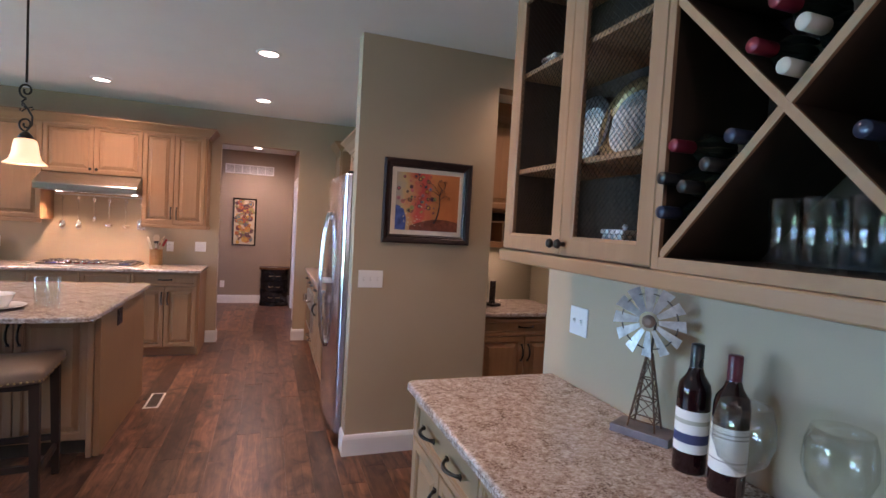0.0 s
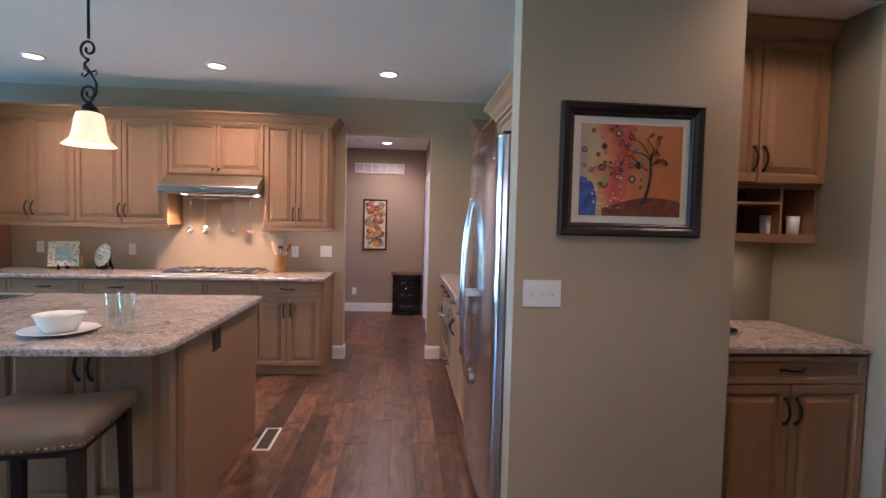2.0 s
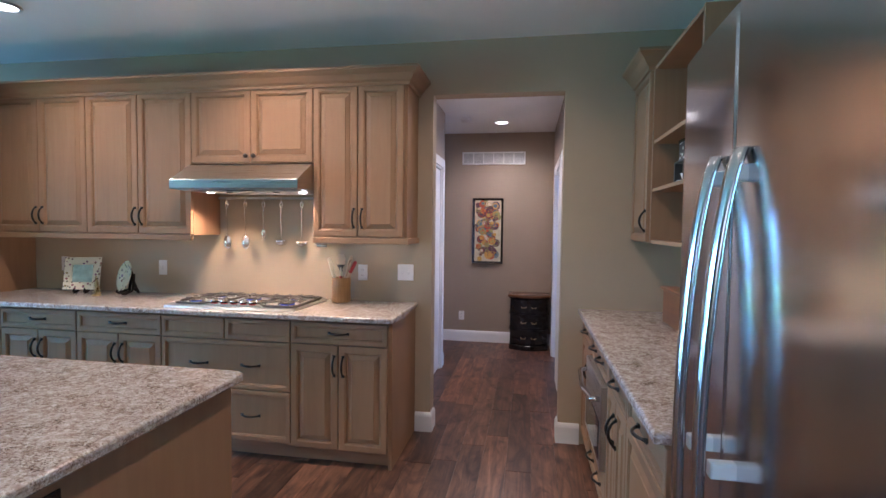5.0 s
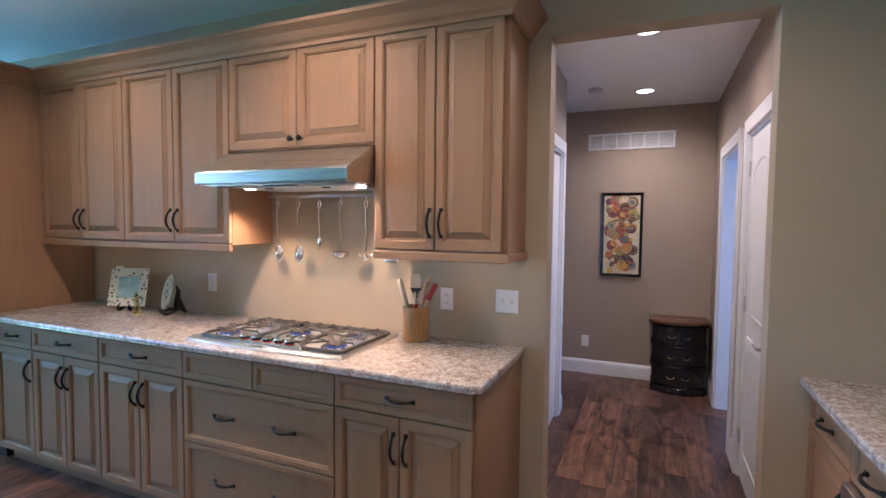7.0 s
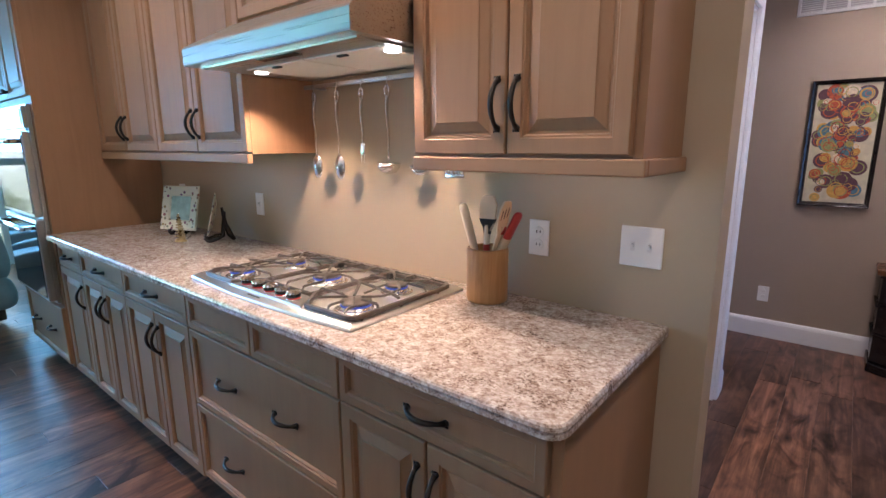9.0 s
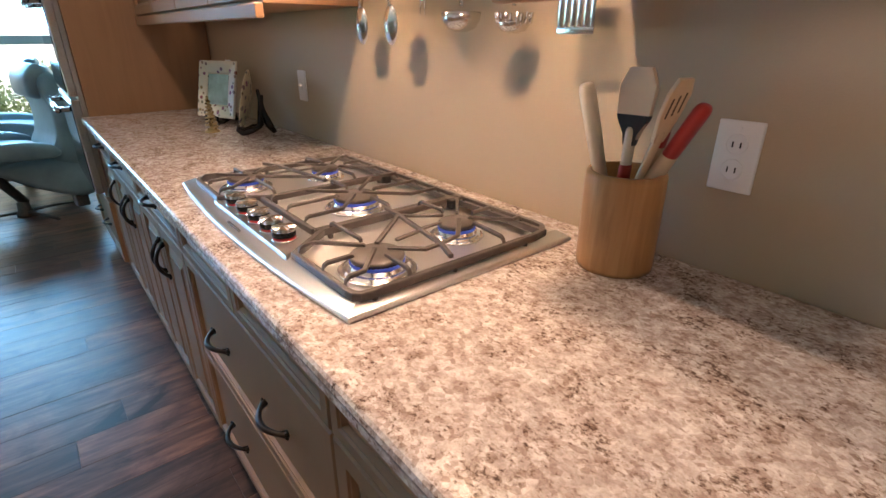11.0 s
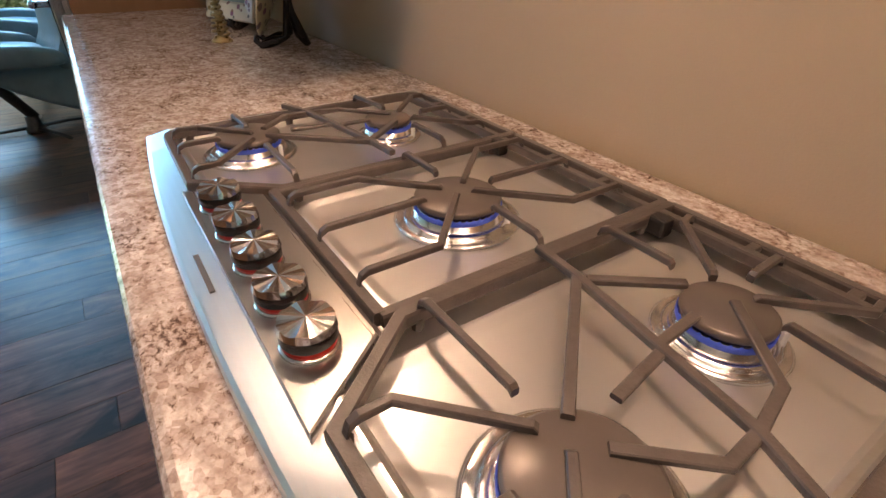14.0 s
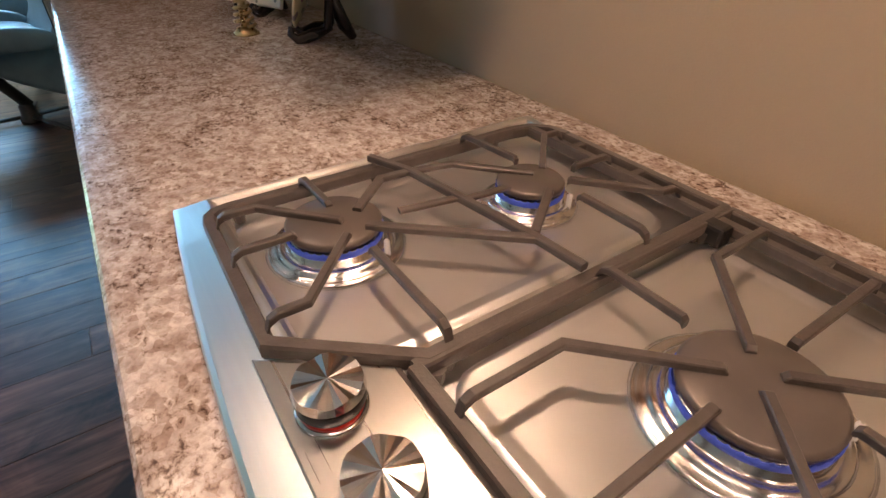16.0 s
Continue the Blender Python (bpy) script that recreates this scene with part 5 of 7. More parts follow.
    for sx, sz, r in ((0.67, 0.18, 0.012), (0.55, 0.74, 0.012), (0.45, 0.42, 0.014), (0.38, 0.78, 0.013), (0.5, 0.2, 0.01), (-0.6, 0.05, 0.012), (-0.35, -0.05, 0.012), (-0.2, 0.15, 0.012)):
        tube([(sx * aw + r * (1 - k / 14) * math.cos(k * 0.8), y3, sz * ah + r * (1 - k / 14) * math.sin(k * 0.8)) for k in range(12)], 0.0018, 5, t, 0.3)
    part("painted_tree", t, plain("paint_black", (0.03, 0.015, 0.015), 0.5), e)
    rr = random.Random(3)
    for k in range(46):
        x, z = rr.uniform(-0.95, 0.3) * aw, rr.uniform(-0.4, 0.95) * ah
        r = rr.uniform(0.005, 0.017)
        disc_on(e, x, z, y - 0.0022 - k * 0.00002, r, 0, rr.choice((PAINTS[0], PAINTS[1], PAINTS[5], PAINTS[3], PAINTS[0])), "painted_blossom")
        disc_on(e, x, z, y - 0.0032 - k * 0.00002, r * 0.55, 0 if k % 2 else r * 0.3, rr.choice(PAINTS), "painted_blossom")
    for k in range(26):
        disc_on(e, rr.uniform(-0.75, -0.1) * aw, rr.uniform(-0.85, -0.4) * ah, y - 0.0024, rr.uniform(0.002, 0.005), 0, PAINTS[6], "painted_dot")


DARKFRAME = plain("dark_cherry_frame", (0.02, 0.0075, 0.0065), 0.42, 0, 0.3, 20)
picture(pose(1.207, 3.45, 1.695), 0.612, 0.552, 0.056, 0.034, "tree_picture", "framed painting of a stylised red tree with cream mat", DARKFRAME, tree_art)


def circle_art(e, aw, ah, y):
    part("canvas", box(-aw, aw, y - 0.001, y, -ah, ah), plain("canvas_cream", (0.6, 0.55, 0.4), 0.6, 0, 0.15, 20), e)
    rr = random.Random(8)
    k = 0
    for k in range(120):
        x, z = (rr.uniform(-0.95, 0.6) + (0.35 if k % 3 == 0 else 0)) * aw, rr.uniform(-0.95, 0.95) * ah
        r = rr.uniform(0.02, 0.055)
        if abs(x) + r > aw or abs(z) + r > ah:
            continue
        disc_on(e, x, z, y - 0.0014 - k * 0.00003, r, 0, rr.choice((PAINTS[0], PAINTS[0], PAINTS[1], PAINTS[2], PAINTS[3], PAINTS[4], PAINTS[6])))
        disc_on(e, x, z, y - 0.0052 - k * 0.00003, r * 0.72, r * 0.6, rr.choice(PAINTS[:4]))


picture(pose(-0.19, HY1, 1.415), 0.385, 0.82, 0.027, 0.0, "abstract_picture", "tall black-framed abstract of coloured circles", BLACK, circle_art)

# ---- hall things ----
v = thing("air_vent", "white wall return-air grille of six panels", "vent", pose(-0.13, HY1, 2.325))
bm = quad_rings([[(x - 0.395, y, z - 0.08) for x, y, z in rect_ring(0.79, 0.16, i, d)] for i, d in ((0, 0), (0, -0.006), (0.004, -0.009), (0.018, -0.009), (0.02, -0.003), (0.02, 0))], None, True, False, False)
part("grille_frame", bm, TRIM, v)
part("grille_backing", box(-0.376, 0.376, -0.002, -0.0005, -0.061, 0.061), plain("vent_shade", (0.45, 0.45, 0.45), 0.8), v)
for i in range(5):
    part("divider", box(-0.2517 + i * 0.1253 - 0.008, -0.2517 + i * 0.1253 + 0.008, -0.008, -0.002, -0.061, 0.061, 0.001), TRIM, v)
SLAT = plain("vent_slat", (0.66, 0.66, 0.66), 0.5)
for i in range(9):
    z = -0.053 + i * 0.0132
    part("slat", quad_rings([[(x, -0.002, z - 0.002), (x, -0.002, z - 0.001), (x, -0.007, z - 0.0055), (x, -0.007, z - 0.0065)] for x in (-0.374, 0.374)]), SLAT, v)

ch = thing("accent_chest", "small black lacquered bow-front chest with three drawers", "chest", pose(0.34, HY1 - 0.02, 0))


def bow(w, d, b, z0, z1, ins=0.0):
    n = 14
    plan = [(-w / 2 + w * i / n, -d - b * math.sin(math.pi * i / n)) for i in range(n + 1)] + [(w / 2, 0), (-w / 2, 0)]
    return quad_rings([[(x * k, y * k, z) for x, y in plan] for k, z in ((1 - ins, z0), (1, z0 + 0.006), (1, z1 - 0.006), (1 - ins, z1))])


part("plinth", bow(0.46, 0.27, 0.09, 0.0, 0.06, 0.02), BLACK, ch)
for i in range(3):
    z = 0.07 + i * 0.185
    d = part("drawer", bow(0.44, 0.26, 0.085, z, z + 0.17, 0.015), BLACK, ch)
    part("bead", bow(0.47, 0.27, 0.095, z + 0.172, z + 0.184, 0.01), BLACK, ch)
    for s in (-1, 1):
        part("handle", tube([(s * 0.06 - 0.03, -0.342, z + 0.09), (s * 0.06 - 0.02, -0.358, z + 0.075), (s * 0.06 + 0.02, -0.358, z + 0.075), (s * 0.06 + 0.03, -0.342, z + 0.09)], 0.004, 6), BRASS, d, "brass bail handle", True)
part("top", bow(0.5, 0.285, 0.1, 0.632, 0.66, 0.01), timber("chest_top", (0.09, 0.04, 0.02), (0.15, 0.07, 0.035), (0.2, 0.1, 0.05), 0.25, "x"), ch, "polished brown chest top")


def panel_door(m, w, h, label, lever_near=True):
    """Leaf in local xz, facing -y."""
    e = thing("interior_door", label, "door", m)
    bm = box(0, w, 0.0, 0.035, 0.008, h, 0.002)
    part("leaf", bm, TRIM, e)
    for z0, z1 in ((0.18, 0.88), (1.0, h - 0.14)):
        rings = []
        x0, x1 = 0.11, w - 0.11
        arch = 0.06 if z1 > 1.5 else 0
        for ins, dep in ((0.0, 0.0), (0.006, -0.007), (0.014, -0.007), (0.022, -0.001), (0.05, -0.005)):
            r = [(x0 + ins, dep, z0 + ins), (x1 - ins, dep, z0 + ins)]
            n = 10
            for i in range(n + 1):
                s = i / n
                r.append((x1 - ins - (x1 - x0 - 2 * ins) * s, dep, z1 - ins - arch * (1 - math.sin(math.pi * s)) * (1 if arch else 0)))
            rings.append(r)
        part("panel", quad_rings(rings, None, True, False, True), TRIM, e)
    lx = 0.07 if lever_near else w - 0.07
    lv = part("lever", lathe([(0.026, 0), (0.026, 0.006), (0.01, 0.01), (0.009, 0.04)], 18), CHROME, e, "satin lever handle", True)
    lv.matrix_basis = pose(lx, 0, 0.92, 90)
    part("lever_arm", tube([(0, 0, 0.038), (0.03, 0.004, 0.042), (0.1, 0.0, 0.04)], [0.009, 0.008, 0.006], 8), CHROME, lv, "", True)
    for z in (0.25, 1.05, 1.85):
        part("hinge", box(w - 0.004 if lever_near else -0.01, w + 0.012 if lever_near else 0.004, -0.012, 0.002, z - 0.045, z + 0.045, 0.002), STEEL, e)
    return e


panel_door(pose(HX1 + 0.012, 7.08, 0) @ pose(0, 0, 0, 0, 0, 90) @ Matrix.Scale(-1, 4, (0, 1, 0)), 0.70, 2.03, "closed white two-panel arch-top hall door")
panel_door(pose(HX1 + 0.13, 9.0, 0, 0, 0, 18), 0.72, 2.03, "open white panel door in the side room", False)
panel_door(pose(HX0 - 0.05, 8.25, 0, 0, 0, -90) @ pose(0, 0, 0), 0.78, 2.03, "closed white panel door on the west side of the hall")
# Added blue fill in a windowless room, for cool light in the doorway.
area("side_room_fill", 2.3, 8.2, 1.4, 1.0, 1.2, 30, COOL, rx=90, rz=90)
single("smoke_detector", lathe([(0.06, 0), (0.058, -0.02), (0.045, -0.03), (0.01, -0.032)][::-1], 24), WHITE_PLASTIC, "white round smoke detector on the hall ceiling", "smoke detector", pose(-0.38, 8.75, HC), smooth=True)

# ---- pendant ----
PX, PY = -1.117, 3.73
pd = thing("pendant_light", "lit pendant with frosted bell shade and scrolled iron stem", "pendant light", pose(PX, PY, 0))
SH = bpy.data.materials.new("frosted_shade")
SH.use_nodes = True
sb = SH.node_tree.nodes["Principled BSDF"]
sb.inputs["Base Color"].default_value, sb.inputs["Roughness"].default_value = (0.9, 0.78, 0.6, 1), 0.4
sb.inputs["Emission Color"].default_value, sb.inputs["Emission Strength"].default_value = (1.0, 0.7, 0.4, 1), 0.75
part("shade", lathe([(0.028, 1.905), (0.05, 1.897), (0.058, 1.87), (0.064, 1.82), (0.075, 1.785), (0.098, 1.765), (0.104, 1.758), (0.1, 1.758), (0.073, 1.78), (0.06, 1.82), (0.054, 1.87), (0.046, 1.893), (0.026, 1.9)], 36, None, False, False), SH, pd, "glowing frosted amber glass shade", True)
part("cap", lathe([(0.012, 1.945), (0.03, 1.925), (0.038, 1.905), (0.03, 1.902)], 20), BRONZE, pd, "", True)
sc = bmesh.new()


def scroll(cz, r, turns, start, s, n=26):
    pts = []
    for i in range(n + 1):
        q = i / n
        a = start + s * turns * 2 * math.pi * q
        rr = r * (1 - 0.75 * q)
        pts.append((rr * math.cos(a), 0, cz + rr * math.sin(a) * 1.15))
    return pts


tube(scroll(2.175, 0.038, 1.35, -math.pi / 2, -1), [0.0055] * 27, 8, sc)
tube(scroll(1.985, 0.036, 1.35, -math.pi / 2, -1), [0.0055] * 27, 8, sc)
tube([(0, 0, 2.13), (-0.02, 0, 2.11), (0.006, 0, 2.075), (0.03, 0, 2.03), (0.028, 0, 1.985), (0, 0, 1.943)], 0.0055, 8, sc)
tube([(-0.015, 0, 2.12), (-0.02, 0, 2.09), (0.0, 0, 2.075), (0.03, 0, 2.085), (0.034, 0, 2.072), (0.024, 0, 2.066)], 0.004, 8, sc)
tube([(0.0, 0, 2.075), (-0.02, 0, 2.055), (-0.03, 0, 2.06), (-0.026, 0, 2.072)], 0.004, 8, sc)
tube([(0, 0, 2.22), (0, 0, CEIL - 0.02)], 0.006, 10, sc)
part("stem", sc, BRONZE, pd, "scrolled dark iron stem", True)
part("canopy", lathe([(0.06, CEIL - 0.001), (0.06, CEIL - 0.012), (0.03, CEIL - 0.03), (0.01, CEIL - 0.035)][::-1], 24), BRONZE, pd, "", True)
pl = bpy.data.lights.new("pendant_lamp", "POINT")
pl.energy, pl.color, pl.shadow_soft_size = 6, WARM, 0.03
new("pendant_lamp", pl).location = (PX, PY, 1.8)

# ---- counter stools ----
LEATHER = plain("tan_leather", (0.17, 0.115, 0.082), 0.45, 0, 0.15, 6, 0.5, 180)
LEGWOOD = timber("dark_leg_wood", (0.02, 0.011, 0.008), (0.03, 0.017, 0.012), (0.04, 0.023, 0.016), 0.62, "z")


def stool(m):
    e = thing("counter_stool", "backless counter stool with tan leather saddle seat and nailheads", "stool", m, "stools at the island")
    n = 10
    rings = []
    for ins, z in ((0.004, 0.0), (0.0, 0.012), (0.0, 0.045), (0.008, 0.06), (0.03, 0.072), (0.09, 0.08), (0.16, 0.082)):
        w, d = 0.235 - ins, 0.225 - ins
        ring = []
        for sx, sy, ex, ey in ((-1, -1, 1, -1), (1, -1, 1, 1), (1, 1, -1, 1), (-1, 1, -1, -1)):
            for i in range(n):
                s = i / n
                x, y = (sx + (ex - sx) * s) * w, (sy + (ey - sy) * s) * d
                dip = 0.018 * math.cos(math.pi * x / (2 * 0.235)) if z > 0.03 else 0.014 * math.cos(math.pi * x / 0.47)
                ring.append((x, y, 0.655 + z - dip))
        rings.append(ring)
    seat = part("seat", quad_rings(rings), LEATHER, e, "tan leather saddle seat", True)
    nail = lathe([(0.006, 0), (0.0055, 0.002), (0.003, 0.0035)], 8)
    nm = mesh_of(nail, "nailhead", True)
    nm.materials.append(BRASS)
    for sx, sy, ex, ey, rz in ((-1, -1, 1, -1, 0), (1, -1, 1, 1, 90), (-1, -1, -1, 1, -90)):
        for i in range(19):
            s = (i + 0.5) / 19
            x, y = (sx + (ex - sx) * s) * 0.2355, (sy + (ey - sy) * s) * 0.2255
            nl = part("nailhead", nm, BRONZE, seat)
            nl.matrix_basis = pose(x, y, 0.668 - 0.014 * math.cos(math.pi * x / 0.47), 90, 0, rz)
    for sx in (-1, 1):
        for sy in (-1, 1):
            t, b = (sx * 0.195, sy * 0.185), (sx * 0.205, sy * 0.195)
            rings = [[(cx + a * hw, cy + c * hw, z) for a, c in ((-1, -1), (1, -1), (1, 1), (-1, 1))] for (cx, cy), hw, z in ((b, 0.015, 0.0), (b, 0.017, 0.004), (t, 0.022, 0.65))]
            part("leg", quad_rings(rings), LEGWOOD, e)
    for sy in (-1, 1):
        part("stretcher", box(-0.185, 0.185, sy * 0.192 - 0.01, sy * 0.192 + 0.01, 0.2, 0.235, 0.003), LEGWOOD, e)
    for sx in (-1, 1):
        part("stretcher", box(sx * 0.202 - 0.01, sx * 0.202 + 0.01, -0.176, 0.176, 0.15, 0.185, 0.003), LEGWOOD, e)
    part("apron", box(-0.2, 0.2, -0.19, 0.19, 0.61, 0.656, 0.002), LEGWOOD, e)
    return e


s1 = stool(pose(-1.075, 3.37, 0, 0, 0, 6))
copy_thing(s1, pose(-1.87, 3.42, 0, 0, 0, -3))

# ---- on the island ----
tb = thing("bowl_on_plate", "white porcelain bowl standing on a white plate", "bowl", pose(-1.258, 3.738, COUNTER))
part("plate", lathe([(0.06, 0.002), (0.1, 0.004), (0.15, 0.017), (0.153, 0.019), (0.147, 0.019), (0.1, 0.008), (0.02, 0.006)], 40), PORCELAIN, tb, "", True)
part("bowl", lathe([(0.062, 0.0095), (0.066, 0.012), (0.082, 0.045), (0.096, 0.082), (0.1, 0.085), (0.095, 0.085), (0.078, 0.045), (0.058, 0.018), (0.01, 0.015)], 40), PORCELAIN, tb, "", True)


def tumbler(m, h=0.135, r=0.036, group="glasses on the island"):
    return single("glass_tumbler", lathe([(r * 0.8, 0), (r * 0.84, 0.002), (r * 0.86, h * 0.4), (r * 1.05, h * 0.99), (r * 1.03, h), (r * 0.99, h * 0.99), (r * 0.8, h * 0.4), (r * 0.74, 0.018), (r * 0.1, 0.014)], 28), THIN_GLASS, "clear flared drinking glass on the counter", "glass", m, "", group, True)


tumbler(pose(-0.975, 3.744, COUNTER), 0.185)
tumbler(pose(-1.048, 3.775, COUNTER), 0.18)
tumbler(pose(-1.7, 3.86, COUNTER), 0.15)
sk = thing("island_sink", "dark undermount sink in the island", "sink", pose(-2.5, 4.62, COUNTER))
part("basin_rim", box(-0.38, 0.38, -0.22, 0.22, 0.0008, 0.003, 0.001), plain("sink_dark", (0.03, 0.03, 0.03), 0.25), sk)
part("drain_edge", quad_rings([[(x - 0.38, z - 0.22, 0.003 + d) for x, d, z in rect_ring(0.76, 0.44, i, dd)] for i, dd in ((0, 0), (0.0, 0.004), (0.012, 0.004), (0.014, 0))], None, True, False, False), STEEL, sk)

VENT_BROWN = plain("vent_grey_brown", (0.12, 0.1, 0.09), 0.5)
fv = thing("floor_vent", "white-framed floor register with dark slats", "vent", pose(-0.605, 4.72, 0.002))
part("frame", quad_rings([[(x - 0.055, z - 0.17, d) for x, d, z in rect_ring(0.11, 0.34, i, dd)] for i, dd in ((0, 0), (0.002, 0.005), (0.016, 0.005), (0.018, 0.001))], None, True, False, False), WHITE_PLASTIC, fv)
part("backing", box(-0.04, 0.04, -0.155, 0.155, 0.0003, 0.001), BLACK, fv)
for i in range(22):
    y = -0.15 + i * 0.0143
    part("slat", box(-0.038, 0.038, y - 0.003, y + 0.003, 0.001, 0.004), VENT_BROWN, fv)

# ---- east counter and shelves ----
bb = thing("bread_box", "dark stained wooden bread box on the counter", "box", pose(1.0, 6.1, COUNTER))
CHERRY = timber("cherry_box", (0.16, 0.06, 0.03), (0.24, 0.1, 0.05), (0.3, 0.14, 0.07), 0.35, "y")
part("body", box(0.1, 0.28, -0.42, 0.24, 0.0, 0.19, 0.006), CHERRY, bb)
part("lid", box(0.085, 0.285, -0.43, 0.25, 0.19, 0.206, 0.005), CHERRY, bb)
st = thing("cup_display", "small dark display frame holding a pale teacup", "ornament", pose(1.06, 5.97, UB + 0.31))
for a in ((0.0, 0.1, -0.08, -0.07, 0, 0.12), (0.0, 0.1, 0.07, 0.08, 0, 0.12), (0.0, 0.1, -0.07, 0.07, 0.112, 0.12), (0.0, 0.1, -0.07, 0.07, 0.0, 0.006)):
    part("frame_side", box(*a, 0.001), IRON, st)
part("saucer", lathe([(0.02, 0.007), (0.055, 0.018), (0.057, 0.02), (0.052, 0.02), (0.02, 0.011)], 24), PORCELAIN, st, "", True).location = (0.05, 0, 0)
part("cup", lathe([(0.02, 0.012), (0.032, 0.03), (0.04, 0.055), (0.038, 0.055), (0.028, 0.03), (0.01, 0.018)], 24), PORCELAIN, st, "", True).location = (0.05, 0, 0)
st = thing("patterned_box", "small black box with a white pattern", "box", pose(1.06, 5.95, UB + 0.31 + 0.121))
part("body", box(0.01, 0.1, -0.06, 0.06, 0, 0.09, 0.004), painted("black_pattern", (0.03, 0.03, 0.03), (0.9, 0.9, 0.85), 40), st)
part("lid", box(0.007, 0.103, -0.063, 0.063, 0.09, 0.105, 0.003), BLACK, st)

# ---- nook things ----
st = thing("cordless_phone", "black cordless phone standing in its cradle", "phone", pose(1.93, 3.85, COUNTER, 0, 0, 10))
part("cradle", box(-0.05, 0.05, -0.05, 0.05, 0, 0.025, 0.008), BLACK, st)
part("handset", box(-0.025, 0.025, -0.0, 0.025, 0.02, 0.2, 0.008), BLACK, st)
for nx, nc in ((2.245, PORCELAIN), (2.4, PORCELAIN)):
    single("cup", lathe([(0.026, 0), (0.03, 0.003), (0.034, 0.1), (0.032, 0.1), (0.027, 0.008), (0.005, 0.006)], 24), nc, "white cup in a pigeonhole", "cup", pose(nx, 3.99, 1.443), smooth=True)
single("undercabinet_bench", box(3.0, 4.45, 3.95, 4.5, 0.42, 0.5, 0.006), TRIM, "white painted bench top in the utility room", "bench")

# ---- wine cabinets ----
WXF, WZ0, WZ1 = 1.08, 1.47, 2.46
wc = thing("glazed_cabinet", "maple wall cabinet with two wire-mesh doors and shelves", "cabinet", pose(WXF, 2.013, WZ0, 0, 0, -90))
gw, gd, gh = 2.013 - 1.205, WX - WXF - 0.003, WZ1 - WZ0
for a, b in ((0, 0.018), (gw - 0.018, gw)):
    part("side", box(a, b, 0.02, gd, 0, gh, 0.001), WOOD, wc)
# thin dark sheets cover the maple sides within
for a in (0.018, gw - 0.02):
    part("lining", box(a, a + 0.002, 0.024, gd - 0.012, 0.018, gh - 0.018), WOOD_IN, wc, "thin dark brown interior lining")
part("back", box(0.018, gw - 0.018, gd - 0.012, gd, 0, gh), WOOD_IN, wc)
for z in (0.0, 0.29, 0.655, gh - 0.018):
    part("shelf", box(0.018, gw - 0.018, 0.03, gd - 0.012, z, z + 0.018, 0.001), WOOD_X, wc)
WIRE = plain("mesh_wire", (0.06, 0.045, 0.035), 0.4, 0.8, 0.2, 60)


def mesh_door(parent, x, w, h, side):
    d = part("mesh_door", quad_rings([[(px, py, pz) for px, py, pz in rect_ring(w, h, i, dd)] for i, dd in ((0.06, 0.02), (0.0, 0.02), (0.0, 0.003), (0.003, 0.0), (0.05, 0.0), (0.056, 0.004), (0.06, 0.006), (0.06, 0.02))], None, True, False, False), WOOD, parent)
    d.location = (x, 0, 0.004)
    bm = bmesh.new()
    x0, x1, z0, z1 = 0.058, w - 0.058, 0.058, h - 0.058
    pitch, r = 0.021, 0.0008
    for s in (1, -1):
        c = (x0 - z1) if s == 1 else (x0 + z0)
        end = (x1 - z0) if s == 1 else (x1 + z1)
        while c < end:
            c += pitch
            if s == 1:
                a, b = max(x0, c + z0), min(x1, c + z1)
                pa, pb = (a, a - c), (b, b - c)
            else:
                a, b = max(x0, c - z1), min(x1, c - z0)
                pa, pb = (a, c - a), (b, c - b)
            if b - a < 0.004:
                continue
            y = 0.012 + (0.0015 if s == 1 else 0)
            tube([(pa[0], y, pa[1]), (pb[0], y, pb[1])], r, 3, bm)
    part("wire_mesh", bm, WIRE, d, "dark diagonal wire mesh")
    k = part("knob", KNOB, BRONZE, d, "dark bronze knob")
    k.matrix_basis = pose(w - 0.022 if side == "r" else 0.022, 0, 0.035, 90)


mesh_door(wc, 0.003, gw / 2 - 0.004, gh - 0.008, "r")
mesh_door(wc, gw / 2 + 0.001, gw / 2 - 0.004, gh - 0.008, "l")
single("light_rail", box(WXF - 0.012, WXF + 0.02, -0.5, 2.02, WZ0 - 0.045, WZ0 - 0.001, 0.006), timber("maple_stain_long", (0.31, 0.175, 0.095), (0.35, 0.2, 0.11), (0.385, 0.226, 0.127), 0.36, "y"), "moulded maple light rail under the wine cabinets", "trim")
single("cabinet_bottom", box(WXF + 0.02, WX - 0.003, -0.5, 2.013, WZ0 - 0.016, WZ0 - 0.002), WOOD, "maple underside panel of the wine cabinets", "panel")

rk = thing("wine_rack_cabinet", "maple wall cabinet with open crossed wine dividers", "cabinet", pose(WXF, 1.205, WZ0, 0, 0, -90))
rw = 0.6
for a, b in ((0, 0.022), (rw - 0.022, rw)):
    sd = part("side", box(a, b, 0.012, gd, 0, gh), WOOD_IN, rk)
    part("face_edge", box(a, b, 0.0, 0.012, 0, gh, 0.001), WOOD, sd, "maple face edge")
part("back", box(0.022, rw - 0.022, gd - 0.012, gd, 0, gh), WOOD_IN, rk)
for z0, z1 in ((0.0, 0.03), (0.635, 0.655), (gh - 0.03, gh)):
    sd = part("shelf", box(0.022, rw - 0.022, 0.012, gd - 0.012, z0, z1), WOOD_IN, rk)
    part("face_edge", box(0.022, rw - 0.022, 0.0, 0.012, z0, z1, 0.001), WOOD_X, sd, "maple face edge")
